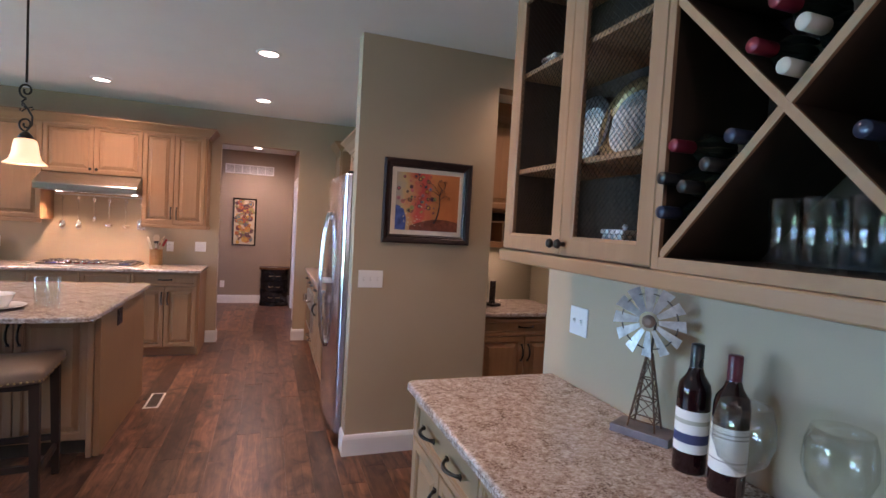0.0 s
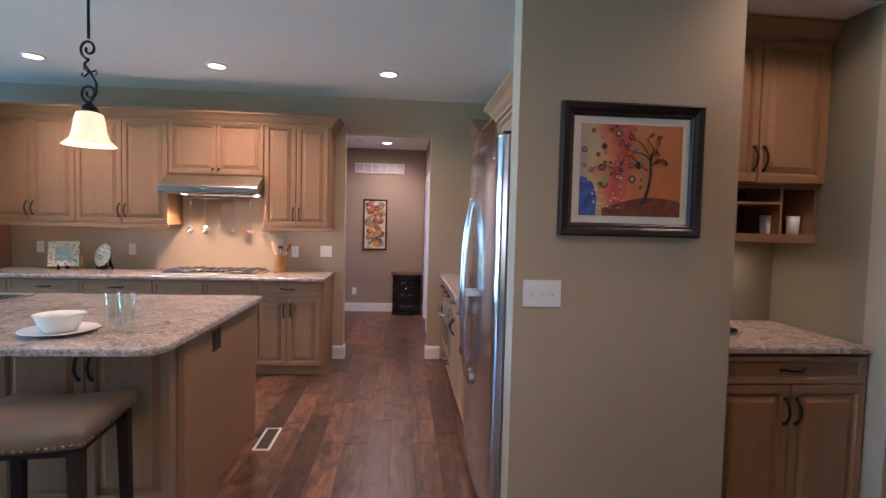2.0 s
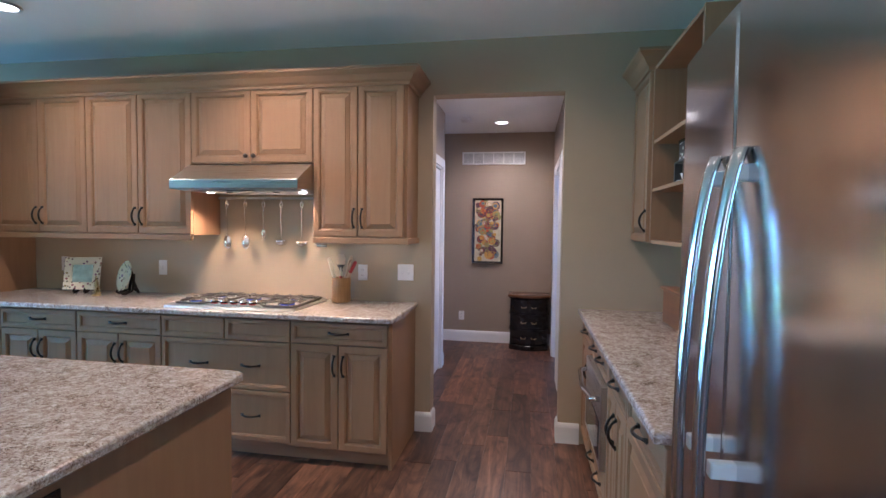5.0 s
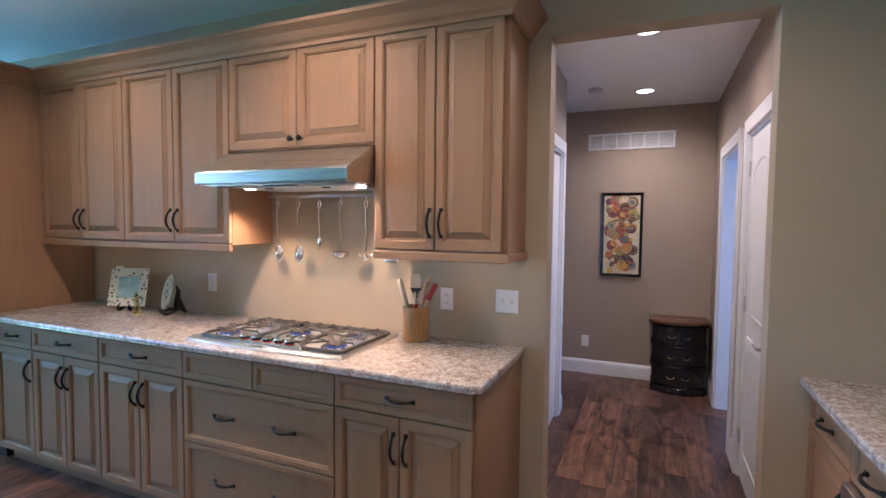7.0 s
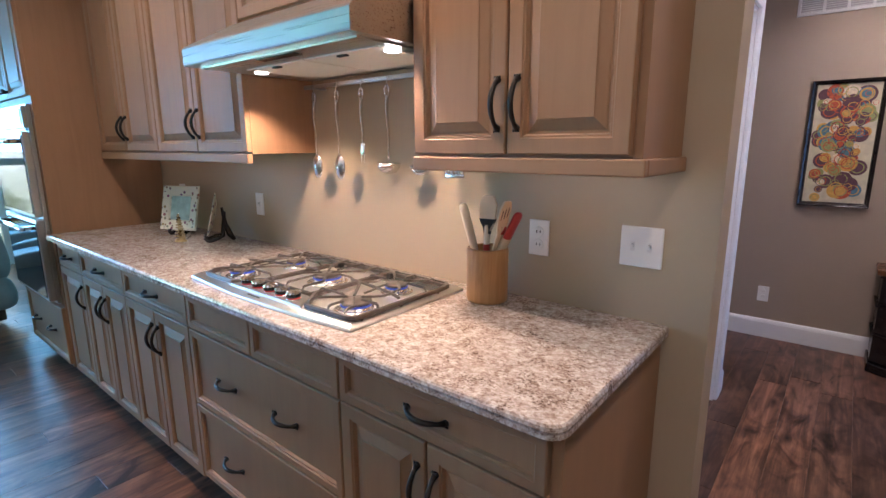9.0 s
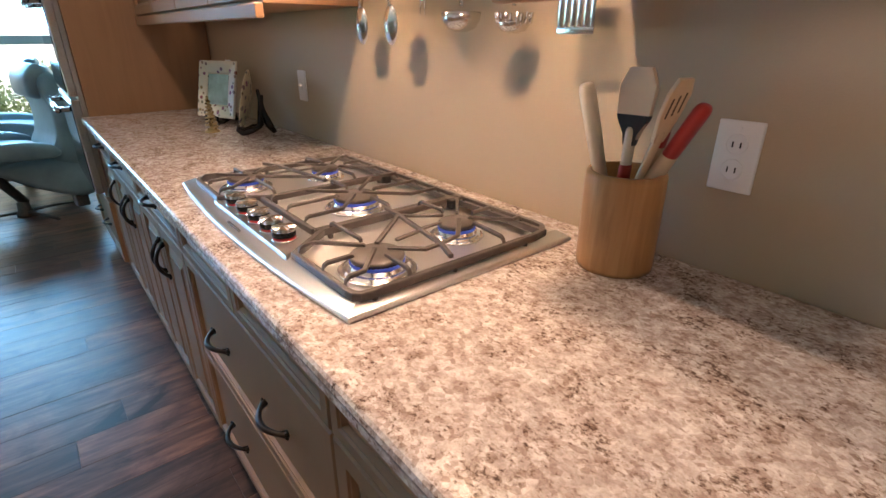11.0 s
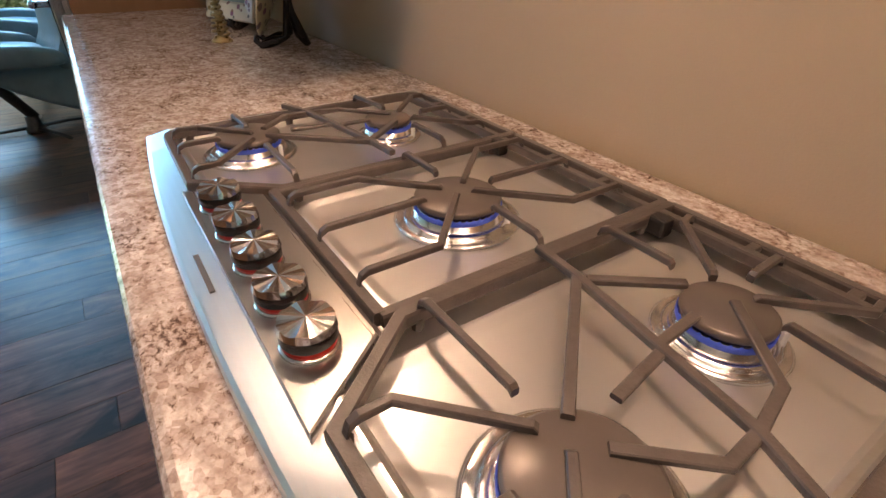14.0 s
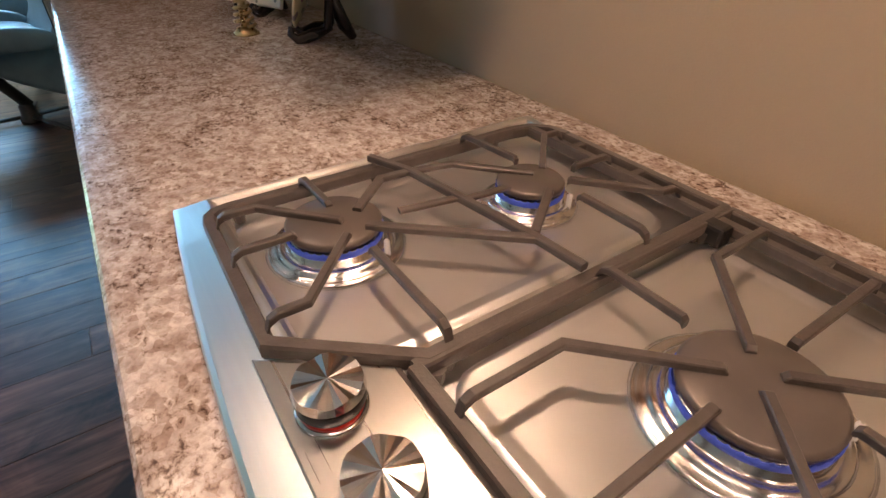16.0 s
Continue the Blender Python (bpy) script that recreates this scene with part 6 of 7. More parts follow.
for s in (-1, 1):
    cx, cz = rw / 2, 0.332
    L = math.hypot(rw - 0.044, 0.6)
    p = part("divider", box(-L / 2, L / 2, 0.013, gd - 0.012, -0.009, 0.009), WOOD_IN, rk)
    part("face_edge", box(-L / 2, L / 2, 0.004, 0.013, -0.0095, 0.0095, 0.001), WOOD_X, p, "maple face edge")
    p.matrix_basis = pose(cx, 0.0 if s > 0 else 0.0005, cz, 0, s * math.degrees(math.atan2(0.6, rw - 0.044)), 0)
wy = 1.205 - rw
wall_cabinet(pose(WXF + 0.02, wy, WZ0, 0, 0, -90), 0.8, gd - 0.02, gh, 2, "low", "maple wall cabinet with two doors", "wine wall cabinets")

BOTTLE_P = [(0.0365, 0.0), (0.0372, 0.004), (0.0372, 0.19), (0.034, 0.21), (0.02, 0.232), (0.0145, 0.25), (0.0142, 0.3), (0.0142, 0.301)]
GREEN_GLASS = plain("dark_bottle_glass", (0.012, 0.014, 0.01), 0.08, 0, 0.2)
RED_WINE = plain("wine_bottle_red", (0.018, 0.004, 0.005), 0.07, 0, 0.2)
FOILS = {"red": plain("foil_red", (0.2, 0.016, 0.03), 0.35, 0.3), "white": plain("foil_white", (0.5, 0.48, 0.4), 0.4), "black": plain("foil_black", (0.02, 0.02, 0.02), 0.3), "blue": plain("foil_blue", (0.03, 0.04, 0.07), 0.3, 0.4), "olive": plain("foil_olive", (0.2, 0.19, 0.08), 0.35), "burgundy": plain("foil_burgundy", (0.13, 0.015, 0.025), 0.35)}
BODY = mesh_of(lathe(BOTTLE_P, 24), "bottle", True)
CAPM = mesh_of(lathe([(0.0146, 0.245), (0.015, 0.25), (0.015, 0.302), (0.0135, 0.3045), (0.002, 0.305)], 20, None, False, True), "foil", True)
LABELM = mesh_of(lathe([(0.0376, 0.05), (0.0376, 0.15)], 28, None, False, False), "label", True)


def bottle(m, foil, label, glass_mat=None, lab=None, group=""):
    e = thing("wine_bottle", label, "bottle", m, group)
    b = BODY.copy()
    part("bottle", b, glass_mat or GREEN_GLASS, e)
    part("foil", CAPM.copy(), FOILS[foil], e)
    if lab:
        part("paper_label", LABELM.copy(), lab, e, "paper label")
    return e


GBT = "wine bottles in the rack"
PAPER = plain("label_paper", (0.72, 0.69, 0.62), 0.7, 0, 0.05, 30)
for y, z, f in ((1.143, 1.757, "red"), (1.172, 1.685, "black"), (1.109, 1.662, "black"), (1.168, 1.606, "blue"), (1.052, 1.706, "black"), (0.996, 1.757, "blue"), (0.963, 1.923, "red"), (0.897, 1.866, "white"), (0.923, 1.993, "red"), (0.868, 1.934, "white"), (0.759, 1.731, "blue")):
    bottle(pose(1.085 + 0.28, y, z, 0, -90, 0), f, "dark wine bottle with %s foil lying in the rack" % f, None, PAPER if f in ("red", "white") else None, GBT)

for tx, ty in ((1.165, 0.94), (1.15, 0.865), (1.155, 0.785), (1.245, 0.94), (1.24, 0.865), (1.245, 0.79)):
    tumbler(pose(tx, ty, WZ0 + 0.03), 0.135, 0.034, "glasses in the wine rack")

CHECK = bpy.data.materials.new("woven_check")
CHECK.use_nodes = True
cn = CHECK.node_tree
ct = cn.nodes.new("ShaderNodeTexChecker")
ct.inputs["Scale"].default_value = 70
ct.inputs["Color1"].default_value, ct.inputs["Color2"].default_value = (0.75, 0.76, 0.72, 1), (0.35, 0.45, 0.47, 1)
cn.links.new(coords(cn), ct.inputs["Vector"])
cn.links.new(ct.outputs["Color"], cn.nodes["Principled BSDF"].inputs["Base Color"])
cn.nodes["Principled BSDF"].inputs["Roughness"].default_value = 0.25


def stand_plate(y, z, r, rim):
    e = thing("display_plate", "round display plate with %s rim standing in the cabinet" % rim[1], "plate", pose(1.3, y, z, 0, 0, -90) @ pose(0, 0, 0, -12))
    part("rim", lathe([(r * 0.72, 0.0), (r * 0.76, -0.006), (r * 0.98, -0.014), (r, -0.011), (r * 0.98, -0.008), (r * 0.74, 0.006), (r * 0.2, 0.006)], 40), rim[0], e, "", True).matrix_basis = pose(0, 0, r, -90)
    part("well", lathe([(r * 0.72, -0.0015), (r * 0.7, -0.002), (r * 0.02, -0.002)], 40, None, False, True), CHECK, e, "white checked centre", True).matrix_basis = pose(0, 0, r, -90)


stand_plate(1.865, WZ0 + 0.31, 0.145, (plain("pewter", (0.22, 0.22, 0.22), 0.3, 0.8, 0.3, 60), "pewter"))
stand_plate(1.62, WZ0 + 0.31, 0.15, (plain("old_gold", (0.36, 0.25, 0.12), 0.35, 0.7, 0.3, 60), "gold"))
for y, z, x in ((1.5, WZ0 + 0.019, 1.24), (1.95, WZ0 + 0.675, 1.24)):
    e = thing("ceramic_box", "small white checked ceramic box with a lid", "box", pose(x, y, z))
    part("body", box(-0.05, 0.05, -0.05, 0.05, 0, 0.06, 0.008), CHECK, e)
    part("lid", box(-0.053, 0.053, -0.053, 0.053, 0.06, 0.075, 0.006), PORCELAIN, e)
    part("knob", lathe([(0.006, 0.075), (0.01, 0.085), (0.004, 0.092)], 12), PORCELAIN, e)

# ---- on the wine counter ----
GALV = plain("galvanised_metal", (0.66, 0.68, 0.69), 0.36, 0.6, 0.25, 40)
wm = thing("windmill_ornament", "galvanised metal farm windmill ornament on a wooden base", "ornament", pose(1.335, 1.46, COUNTER, 0, 0, -62))
part("base", box(-0.09, 0.09, -0.05, 0.05, 0, 0.026, 0.003), plain("grey_base", (0.16, 0.15, 0.16), 0.6, 0, 0.2, 20), wm, "grey wooden base")
tw_ = bmesh.new()


def leg_at(z, sx, sy):
    k = 0.042 - 0.03 * (z - 0.026) / 0.2
    return (sx * k, sy * k * 0.7, z)


for sx, sy in ((-1, -1), (1, -1), (1, 1), (-1, 1)):
    tube([leg_at(0.026, sx, sy), leg_at(0.26, sx, sy)], 0.003, 6, tw_)
cnr = ((-1, -1), (1, -1), (1, 1), (-1, 1))
for lv in range(3):
    z0, z1 = 0.05 + lv * 0.065, 0.05 + (lv + 1) * 0.065
    for i in range(4):
        a, b = cnr[i], cnr[(i + 1) % 4]
        tube([leg_at(z0, *a), leg_at(z0, *b)], 0.0022, 5, tw_)
        tube([leg_at(z0, *a), leg_at(z1, *b)], 0.0016, 5, tw_)
        tube([leg_at(z0, *b), leg_at(z1, *a)], 0.0016, 5, tw_)
part("tower", tw_, plain("rusty_brown", (0.16, 0.09, 0.06), 0.5, 0.6, 0.3, 50), wm, "brown wire lattice tower")
HZ = 0.362
for k in range(12):
    a = 2 * math.pi * k / 12
    r0, r1 = 0.03, 0.108
    w0, w1, tw2 = 0.007, 0.018, 0.008
    rings = [[(r, -w, -tw2 * w / w1 - 0.0008), (r, w, tw2 * w / w1 - 0.0008), (r, w, tw2 * w / w1 + 0.0008), (r, -w, -tw2 * w / w1 + 0.0008)] for r, w in ((r0, w0), (r1, w1))]
    bl = part("blade", quad_rings(rings), GALV, wm, "galvanised fan blade")
    bl.matrix_basis = pose(0, -0.03, HZ, 90) @ pose(0, 0, 0, 0, 0, math.degrees(a))
part("hub", lathe([(0.02, 0), (0.02, 0.006), (0.01, 0.012)], 20), plain("hub_brown", (0.2, 0.12, 0.09), 0.5, 0.3), wm).matrix_basis = pose(0, -0.028, HZ, 90)
part("wheel_ring", tube([(0.085 * math.cos(i * math.pi / 16), -0.026, HZ + 0.085 * math.sin(i * math.pi / 16)) for i in range(33)], 0.002, 6), IRON, wm)
part("axle", tube([(0, -0.03, HZ), (0, 0.03, HZ - 0.01), (0, 0.01, 0.26)], 0.004, 8), IRON, wm)

WHITE_LAB, BLUE_LAB = plain("white_label", (0.8, 0.78, 0.74), 0.6, 0, 0.03), plain("navy_band", (0.03, 0.04, 0.12), 0.5)
b1 = bottle(pose(1.30, 1.25, COUNTER) @ Matrix.Scale(1.12, 4), "black", "red wine bottle with white and navy label on the counter", RED_WINE, WHITE_LAB)
part("label_band", lathe([(0.0378, 0.072), (0.0378, 0.095)], 28, None, False, False), BLUE_LAB, b1, "navy label band", True)
part("label_print", lathe([(0.038, 0.118), (0.038, 0.128)], 28, None, False, False), plain("grey_print", (0.45, 0.45, 0.36), 0.6), b1, "", True)
b2 = bottle(pose(1.30, 1.135, COUNTER) @ Matrix.Scale(1.12, 4), "burgundy", "red wine bottle with cream label and burgundy foil", RED_WINE, WHITE_LAB)
for k, z in enumerate((0.135, 0.126, 0.075)):
    part("label_print", lathe([(0.0379, z), (0.0379, z + 0.003)], 28, None, False, False), plain("print_bar", (0.35, 0.33, 0.32), 0.6), b2, "", True)
WG = lathe([(0.034, 0), (0.034, 0.002), (0.006, 0.008), (0.004, 0.02), (0.004, 0.085), (0.012, 0.096), (0.04, 0.12), (0.052, 0.155), (0.05, 0.195), (0.043, 0.222), (0.0422, 0.222), (0.0492, 0.195), (0.0512, 0.155), (0.039, 0.1215), (0.01, 0.0985)], 32)
WGM = mesh_of(WG, "wine_glass", True)
for gx, gy in ((1.2, 1.02), (1.27, 0.87)):
    single("wine_glass", WGM, THIN_GLASS, "clear empty balloon wine glass on the counter", "glass", pose(gx, gy, COUNTER) @ Matrix.Scale(1.2, 4), group="wine glasses")

# ---- living room corner ----
TEAL_LEATHER = plain("grey_blue_leather", (0.24, 0.33, 0.37), 0.34, 0, 0.2, 5, 0.4, 160)


def cushion(w, d, h, r=0.05, puff=0.02):
    rings = []
    n = 8
    for k, z in ((0.86, 0), (0.97, h * 0.12), (1.0, h * 0.4), (1.0, h * 0.65), (0.95, h * 0.9), (0.8, h), (0.4, h + puff)):
        ring = []
        for cx, cy, a0 in ((1, -1, 270), (1, 1, 0), (-1, 1, 90), (-1, -1, 180)):
            for i in range(n):
                a = radians(a0 + 90 * i / (n - 1))
                ring.append(((cx * (w / 2 - r) + r * math.cos(a)) * k, (cy * (d / 2 - r) + r * math.sin(a)) * k, z))
        rings.append(ring)
    return quad_rings(rings)


def star_base(e, z=0.0):
    part("hub", lathe([(0.05, 0.03), (0.05, 0.06), (0.03, 0.075), (0.03, 0.3), (0.06, 0.31)], 18), IRON, e, "", True)
    for k in range(5):
        a = 2 * math.pi * k / 5 + 0.3
        part("base_leg", tube([(0.03 * math.cos(a), 0.03 * math.sin(a), 0.05), (0.2 * math.cos(a), 0.2 * math.sin(a), 0.035), (0.34 * math.cos(a), 0.34 * math.sin(a), 0.014)], [0.022, 0.018, 0.012], 8, None, 0.7), IRON, e, "", True)


def padded(profile, x0, x1, soft=0.035):
    """A stuffed shape: a side profile of (y, z) points drawn across from x0 to x1 with soft sides."""
    cy, cz = sum(p[0] for p in profile) / len(profile), sum(p[1] for p in profile) / len(profile)
    n = len(profile)
    fine = []
    for i in range(n):
        p0, p1, p2, p3 = (Vector(profile[(i + k) % n]) for k in (-1, 0, 1, 2))
        for j in range(4):
            u = j / 4
            fine.append(0.5 * (2 * p1 + (p2 - p0) * u + (2 * p0 - 5 * p1 + 4 * p2 - p3) * u * u + (3 * p1 - p0 - 3 * p2 + p3) * u ** 3))
    return quad_rings([[(x, cy + (q.x - cy) * k, cz + (q.y - cz) * k) for q in fine] for x, k in ((x0, 0.72), (x0 + soft * 0.25, 0.9), (x0 + soft, 1.0), (x1 - soft, 1.0), (x1 - soft * 0.25, 0.9), (x1, 0.72))])


def recliner(m, label):
    rc = thing("recliner_chair", label, "armchair", m, "swivel recliners")
    part("hub", lathe([(0.06, 0.0), (0.06, 0.03), (0.045, 0.05), (0.04, 0.11), (0.03, 0.115)], 18), IRON, rc, "", True)
    for a in (20, 100, 165, 260):
        c, v = math.cos(radians(a)), math.sin(radians(a))
        part("base_leg", tube([(0.03 * c, 0.03 * v, 0.035), (0.2 * c, 0.2 * v, 0.03), (0.36 * c, 0.36 * v, 0.012)], [0.02, 0.018, 0.013], 8, None, 0.6), IRON, rc, "", True)
    part("column", tube([(0, 0.02, 0.1), (0, -0.06, 0.24), (0, -0.13, 0.37)], [0.034, 0.036, 0.04], 10), IRON, rc, "slanting dark column", True)
    part("rear_support", box(0.1, 0.2, 0.3, 0.39, 0.03, 0.2, 0.012), IRON, rc, "dark rear support")
    part("seat_shell", padded([(-0.16, 0.44), (0.25, 0.47), (0.44, 0.36), (0.46, 0.17), (0.34, 0.13), (0.14, 0.21), (-0.1, 0.36)], -0.27, 0.27, 0.03), TEAL_LEATHER, rc, "grey-blue leather side shell", True)
    part("seat", padded([(-0.4, 0.47), (-0.36, 0.54), (-0.1, 0.56), (0.2, 0.53), (0.26, 0.45), (0.1, 0.42), (-0.3, 0.41)], -0.25, 0.25), TEAL_LEATHER, rc, "", True)
    part("backrest", padded([(0.2, 0.44), (0.27, 0.6), (0.29, 0.78), (0.26, 0.92), (0.28, 1.02), (0.36, 1.05), (0.42, 0.95), (0.43, 0.74), (0.46, 0.5), (0.42, 0.38), (0.3, 0.36)], -0.28, 0.28, 0.05), TEAL_LEATHER, rc, "", True)
    part("headrest", padded([(0.2, 0.9), (0.21, 1.04), (0.28, 1.11), (0.34, 1.08), (0.33, 0.94), (0.28, 0.87)], -0.22, 0.22, 0.05), TEAL_LEATHER, rc, "", True)
    for s in (-1, 1):
        x0, x1 = sorted((s * 0.27, s * 0.4))
        part("armrest", padded([(-0.4, 0.54), (-0.3, 0.6), (0.0, 0.61), (0.22, 0.56), (0.24, 0.48), (0.0, 0.48), (-0.3, 0.5)], x0, x1, 0.04), TEAL_LEATHER, rc, "", True)
        part("recline_ring", tube([(s * (0.3 + 0.045 * math.sin(i * math.pi / 8)), 0.34 + 0.055 * math.cos(i * math.pi / 8), 0.9 + 0.02 * math.cos(i * math.pi / 8)) for i in range(17)], 0.008, 8), CHROME, rc, "steel recline ring", True)


recliner(pose(-5.45, 5.63, 0, 0, 0, 12), "grey-blue leather swivel recliner with a dark star base")
recliner(pose(-6.66, 5.68, 0, 0, 0, -6), "grey-blue leather swivel recliner close to the garden doors")
ot = thing("ottoman", "grey-blue leather footstool with a steel star base", "footstool", pose(-5.75, 4.93, 0))
star_base(ot)
part("cushion", cushion(0.52, 0.42, 0.16, 0.08), TEAL_LEATHER, ot, "", True).matrix_basis = pose(0, 0, 0.3)

# ---- windows ----


def glazing(name, label, axis, at, a0, a1, z0, z1, lites, rail=None):
    """A window in a wall: frame, mullions and panes. axis 'x': the wall runs along y at x = at."""
    e = thing(name, label, "window", None, "", "structure")

    def put(pn, p, q, r, s, d0, d1, mat, bev=0.003):
        b = (d0, d1, p, q) if axis == "x" else (p, q, d0, d1)
        return part(pn, box(*b, r, s, bev), mat, e)
    d0, d1 = at - 0.05, at + 0.05
    put("window_frame", a0, a0 + 0.06, z0, z1, d0, d1, TRIM)
    put("window_frame", a1 - 0.06, a1, z0, z1, d0, d1, TRIM)
    put("window_frame", a0 + 0.06, a1 - 0.06, z0, z0 + 0.07, d0, d1, TRIM)
    put("window_frame", a0 + 0.06, a1 - 0.06, z1 - 0.07, z1, d0, d1, TRIM)
    w = (a1 - a0 - 0.12) / lites
    for i in range(lites):
        if i:
            put("mullion", a0 + 0.06 + i * w - 0.035, a0 + 0.06 + i * w + 0.035, z0 + 0.07, z1 - 0.07, d0 + 0.01, d1 - 0.01, TRIM)
        if rail:
            put("cross_rail", a0 + 0.06 + i * w + 0.036, a0 + 0.06 + (i + 1) * w - 0.036, rail, rail + 0.09, d0 + 0.012, d1 - 0.012, TRIM)
        p = put("pane", a0 + 0.06 + i * w + 0.035, a0 + 0.06 + (i + 1) * w - 0.035, z0 + 0.07, z1 - 0.07, at - 0.004, at + 0.004, GLASS, 0)
        p.visible_shadow = False
    return e


glazing("window_1", "white-framed sliding glass doors to the garden", "x", -8.06, 4.3, 6.6, 0.0, 2.3, 2, 1.2)
# Windows 2 and 3 are out of view, sized to suit the light indoors.
glazing("window_2", "white-framed living room window, assumed out of view", "x", -8.06, 0.4, 3.6, 0.25, 2.45, 3)
glazing("window_3", "wide white-framed window behind the wine counter", "y", -4.56, -1.6, 1.4, 0.25, 2.45, 2)

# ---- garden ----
# Grass colour raised above natural green, in place of stronger sunlight.
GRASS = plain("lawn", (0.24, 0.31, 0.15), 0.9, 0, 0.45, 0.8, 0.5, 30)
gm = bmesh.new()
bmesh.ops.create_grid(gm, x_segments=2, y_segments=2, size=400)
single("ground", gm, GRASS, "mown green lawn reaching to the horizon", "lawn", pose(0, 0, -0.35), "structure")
# Leaf colour paled likewise, to look sunlit.
LEAF = plain("leaves", (0.19, 0.28, 0.12), 0.7, 0, 0.5, 1.5)
BARK = plain("bark", (0.12, 0.09, 0.065), 0.9, 0, 0.3, 12, 0.6, 40)


def shrub(m, w, h, seed):
    """A loose garden bush: bare stems under a ragged crown of small leaves."""
    rr = random.Random(seed)
    e = thing("shrub", "loose green garden shrub on the lawn", "shrub", m, "garden shrubs")
    bm = bmesh.new()
    tips = []
    for k in range(11):
        a, r = rr.uniform(0, 6.28), w * rr.uniform(0.15, 0.48)
        tip = (r * math.cos(a), r * math.sin(a), h * rr.uniform(0.35, 0.9))
        tube([(0.05 * math.cos(a), 0.05 * math.sin(a), 0), (tip[0] * 0.4, tip[1] * 0.4, tip[2] * 0.55), tip], [0.03, 0.018, 0.006], 6, bm)
        tips += [tip, (tip[0] * 0.8, tip[1] * 0.8, tip[2] * 0.55)]
    part("stems", bm, BARK, e, "", True)
    vs, fs = [], []
    for tip in tips:
        for i in range(130):
            c = Vector(tip) + Vector((rr.gauss(0, 1), rr.gauss(0, 1), rr.gauss(0, 0.8))) * w * 0.12
            c.z = max(c.z, 0.03)
            u = Vector((rr.uniform(-1, 1), rr.uniform(-1, 1), rr.uniform(-1, 1))).normalized() * 0.055
            v = Vector((rr.uniform(-1, 1), rr.uniform(-1, 1), rr.uniform(-1, 1))).normalized() * 0.03
            n = len(vs)
            vs += [c - u, c + v, c + u, c - v]
            fs.append((n, n + 1, n + 2, n + 3))
    me = bpy.data.meshes.new("crown")
    me.from_pydata(vs, [], fs)
    part("crown", me, LEAF, e)


for k, (tx, ty, tw3, th) in enumerate(((-11.9, 5.0, 1.3, 0.9), (-12.1, 6.5, 1.5, 1.15), (-12.0, 8.6, 1.4, 0.8), (-12.2, 2.6, 1.6, 1.1))):
    shrub(pose(tx, ty, -0.35), tw3, th, 40 + k)

# Emissive panel outside the doors; its glow stands in for sunlit foliage.
bd, bt, bb_ = shader("glowing_woods_panel", 0.9)
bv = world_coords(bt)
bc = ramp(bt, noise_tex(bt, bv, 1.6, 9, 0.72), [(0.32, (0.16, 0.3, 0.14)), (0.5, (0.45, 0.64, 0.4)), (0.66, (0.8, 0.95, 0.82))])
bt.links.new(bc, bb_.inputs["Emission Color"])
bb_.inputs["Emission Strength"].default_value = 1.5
single("backdrop", box(-13.6, -13.4, -4, 16, -0.4, 9), bd, "glowing panel with a sunlit woods pattern, close behind the garden", "woods", kind="structure")

# ---- floor planks ----
FLOOR = bpy.data.objects["floor"]


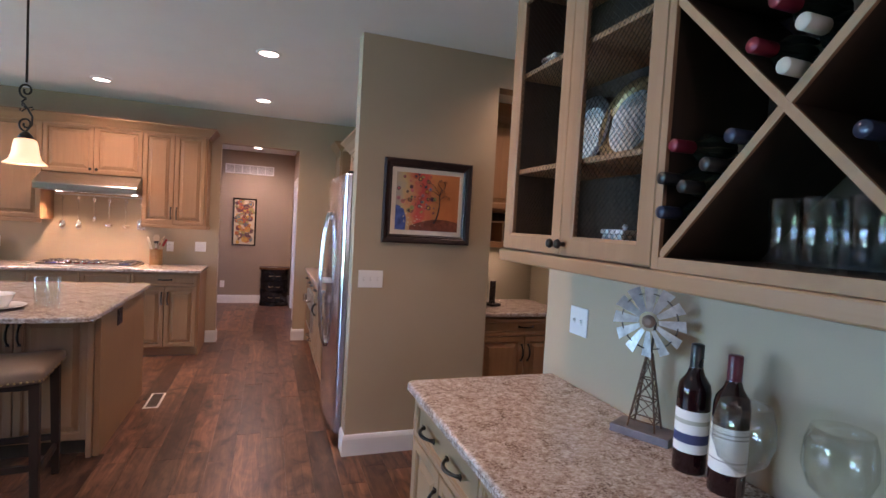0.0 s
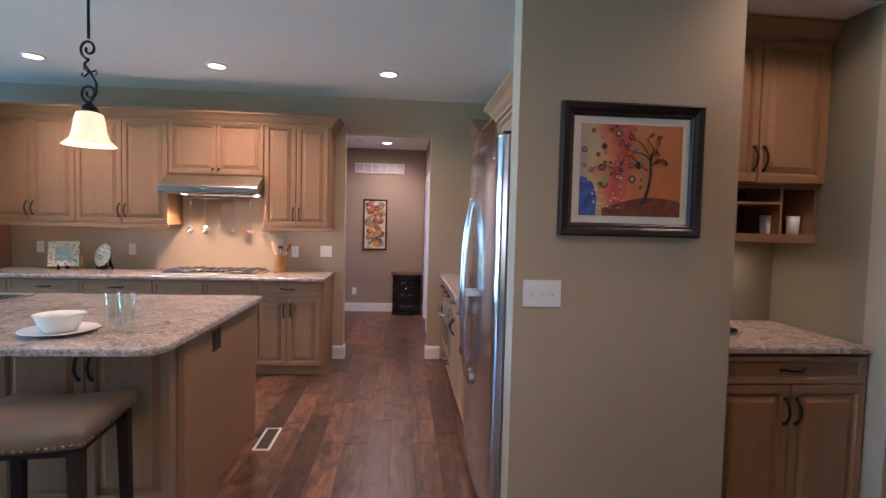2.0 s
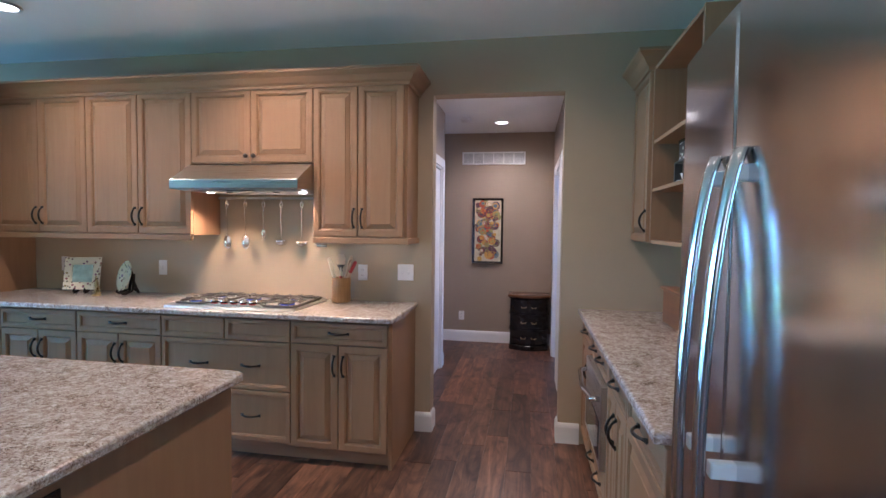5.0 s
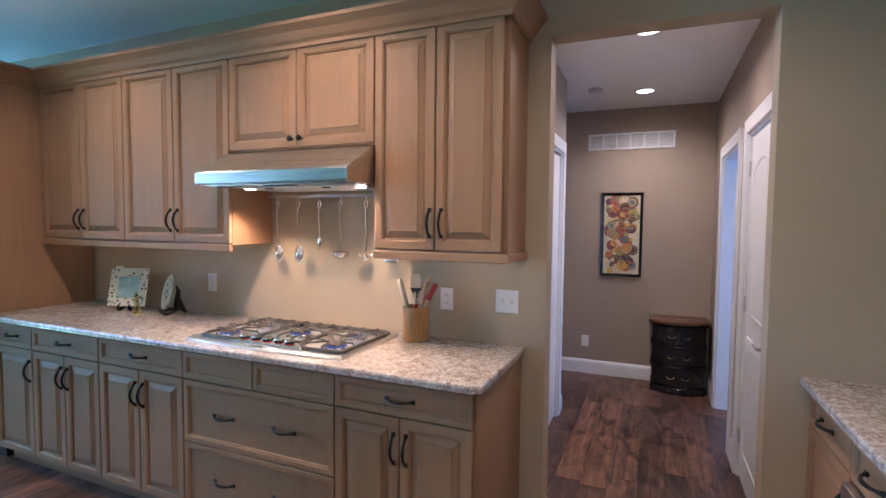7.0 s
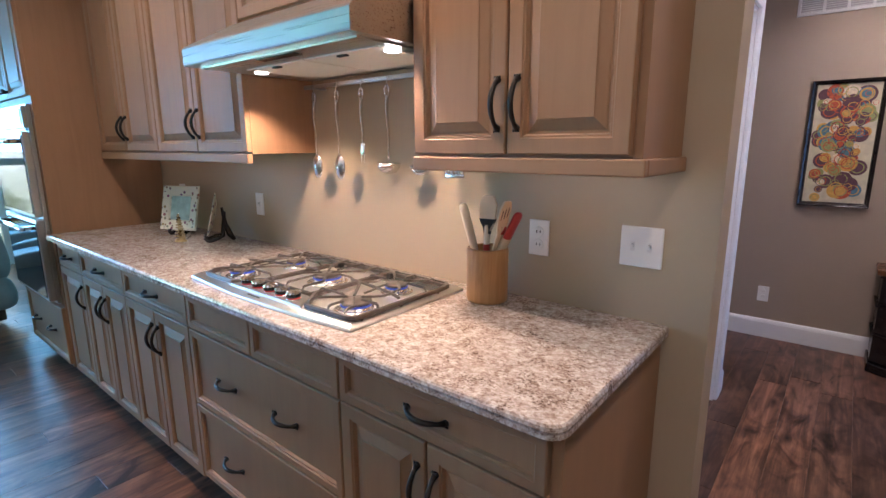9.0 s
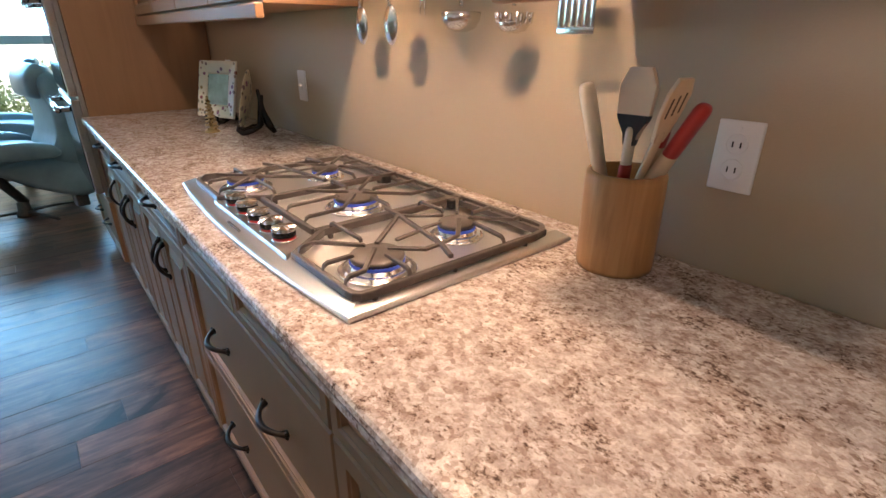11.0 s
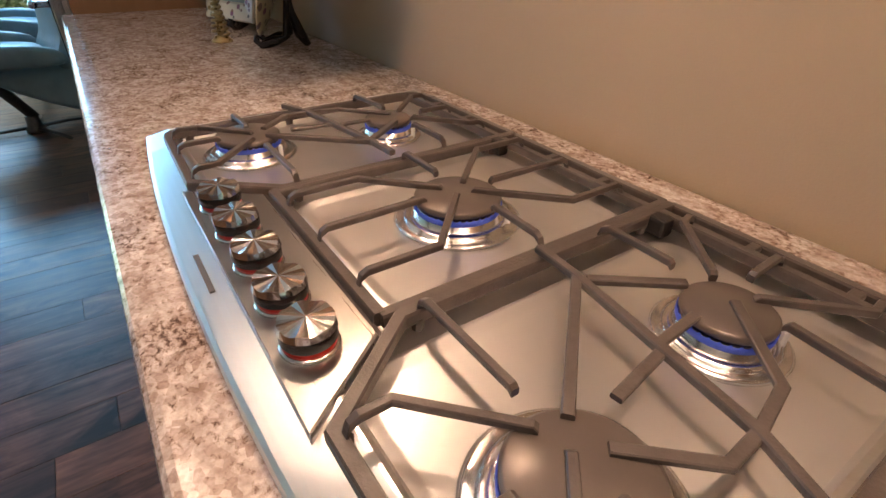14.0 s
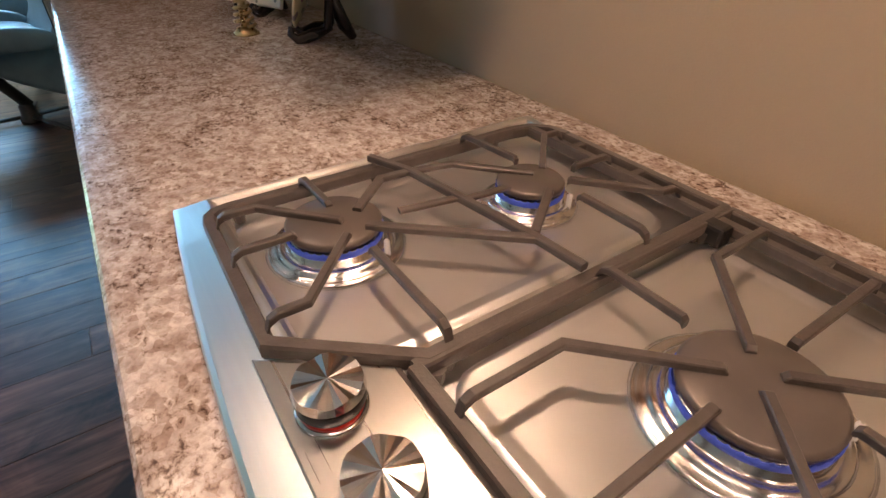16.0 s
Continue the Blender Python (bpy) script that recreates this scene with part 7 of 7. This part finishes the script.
def plank_material():
    m, nt, b = shader("hickory_plank", 0.36)
    oi = nt.nodes.new("ShaderNodeObjectInfo")
    off = nt.nodes.new("ShaderNodeVectorMath")
    off.operation = "MULTIPLY_ADD"
    g = nt.nodes.new("ShaderNodeNewGeometry")
    comb = nt.nodes.new("ShaderNodeCombineXYZ")
    isl = nt.nodes.new("ShaderNodeMath")
    isl.operation = "ADD"
    nt.links.new(oi.outputs["Random"], isl.inputs[0])
    nt.links.new(g.outputs["Random Per Island"], isl.inputs[1])
    for k in range(3):
        nt.links.new(isl.outputs[0], comb.inputs[k])
    nt.links.new(comb.outputs[0], off.inputs[0])
    off.inputs[1].default_value = (7.3, 31.7, 3.1)
    nt.links.new(g.outputs["Position"], off.inputs[2])
    mp = nt.nodes.new("ShaderNodeMapping")
    mp.inputs["Scale"].default_value = (26, 1.8, 26)
    nt.links.new(off.outputs[0], mp.inputs["Vector"])
    grain = noise_tex(nt, mp.outputs[0], 1.0, 7, 0.62, 1.0)
    mp2 = nt.nodes.new("ShaderNodeMapping")
    mp2.inputs["Scale"].default_value = (7, 3.2, 7)
    nt.links.new(off.outputs[0], mp2.inputs["Vector"])
    cloud = noise_tex(nt, mp2.outputs[0], 1.0, 4, 0.6, 1.5)
    c = ramp(nt, grain, [(0.3, (0.036, 0.019, 0.0125)), (0.5, (0.098, 0.052, 0.035)), (0.7, (0.172, 0.096, 0.064))])
    c = mix(nt, 1.0, c, ramp(nt, cloud, [(0.3, (0.18, 0.15, 0.13)), (0.41, (0.72, 0.67, 0.65)), (0.6, (1.35, 1.3, 1.25))]), "MULTIPLY")
    mp3 = nt.nodes.new("ShaderNodeMapping")
    mp3.inputs["Scale"].default_value = (6.5, 2.6, 6.5)
    nt.links.new(off.outputs[0], mp3.inputs["Vector"])
    kn = nt.nodes.new("ShaderNodeTexVoronoi")
    kn.inputs["Scale"].default_value = 1.0
    nt.links.new(mp3.outputs[0], kn.inputs["Vector"])
    c = mix(nt, 1.0, c, ramp(nt, kn.outputs["Distance"], [(0.04, (0.12, 0.1, 0.1)), (0.13, (0.62, 0.58, 0.56)), (0.24, (1.0, 1.0, 1.0))]), "MULTIPLY")
    fr = nt.nodes.new("ShaderNodeMath")
    fr.operation = "FRACT"
    nt.links.new(isl.outputs[0], fr.inputs[0])
    c = mix(nt, 1.0, c, ramp(nt, fr.outputs[0], [(0.0, (0.5, 0.46, 0.46)), (0.25, (0.85, 0.82, 0.8)), (0.6, (1.15, 1.08, 1.02)), (1.0, (1.7, 1.5, 1.35))]), "MULTIPLY")
    nt.links.new(c, b.inputs["Base Color"])
    rough_by(nt, b, grain, 0.27, 0.44)
    bump(nt, b, grain, 0.3, 0.003)
    return m


PLANK = plank_material()
PW = 0.152
prng = random.Random(5)
rest = bmesh.new()
made = 0
sizes = {}


def plank_mesh(length):
    key = round(length, 1)
    if key not in sizes:
        rings = []
        h, w2 = key / 2, PW / 2
        for i, z in ((0.0003, -0.006), (0.0003, -0.0012), (0.0016, 0.0)):
            rings.append([(-w2 + i, -h + i, z), (w2 - i, -h + i, z), (w2 - i, h - i, z), (-w2 + i, h - i, z)])
        sizes[key] = mesh_of(quad_rings(rings, cap0=False), "plank")
        sizes[key].materials.append(PLANK)
    return sizes[key], key


px = -8.0
while px < 4.5:
    py = -4.6 - prng.random() * 1.2
    top = HY1 + 0.1 if -2.6 < px < 2.4 else WN + 0.1
    while py < top:
        me, ln = plank_mesh(prng.uniform(0.4, 1.7))
        cy = py + ln / 2
        near = -1.05 < px < 0.95 and 1.2 < cy < 9.6 or -4.6 < px <= -1.05 and 4.9 < cy < 6.3
        if near and made < 300:
            o = new("plank", me)
            o.parent = FLOOR
            o.location = (px + PW / 2, cy, prng.uniform(-0.0006, 0.0004))
            made += 1
        else:
            rest.from_mesh(me)
            rest.verts.ensure_lookup_table()
            for v in rest.verts[-12:]:
                v.co += Vector((px + PW / 2, cy, 0))
        py += ln
    px += PW
o = part("planks_beyond", rest, PLANK, FLOOR)
o["kind"] = "stuff"
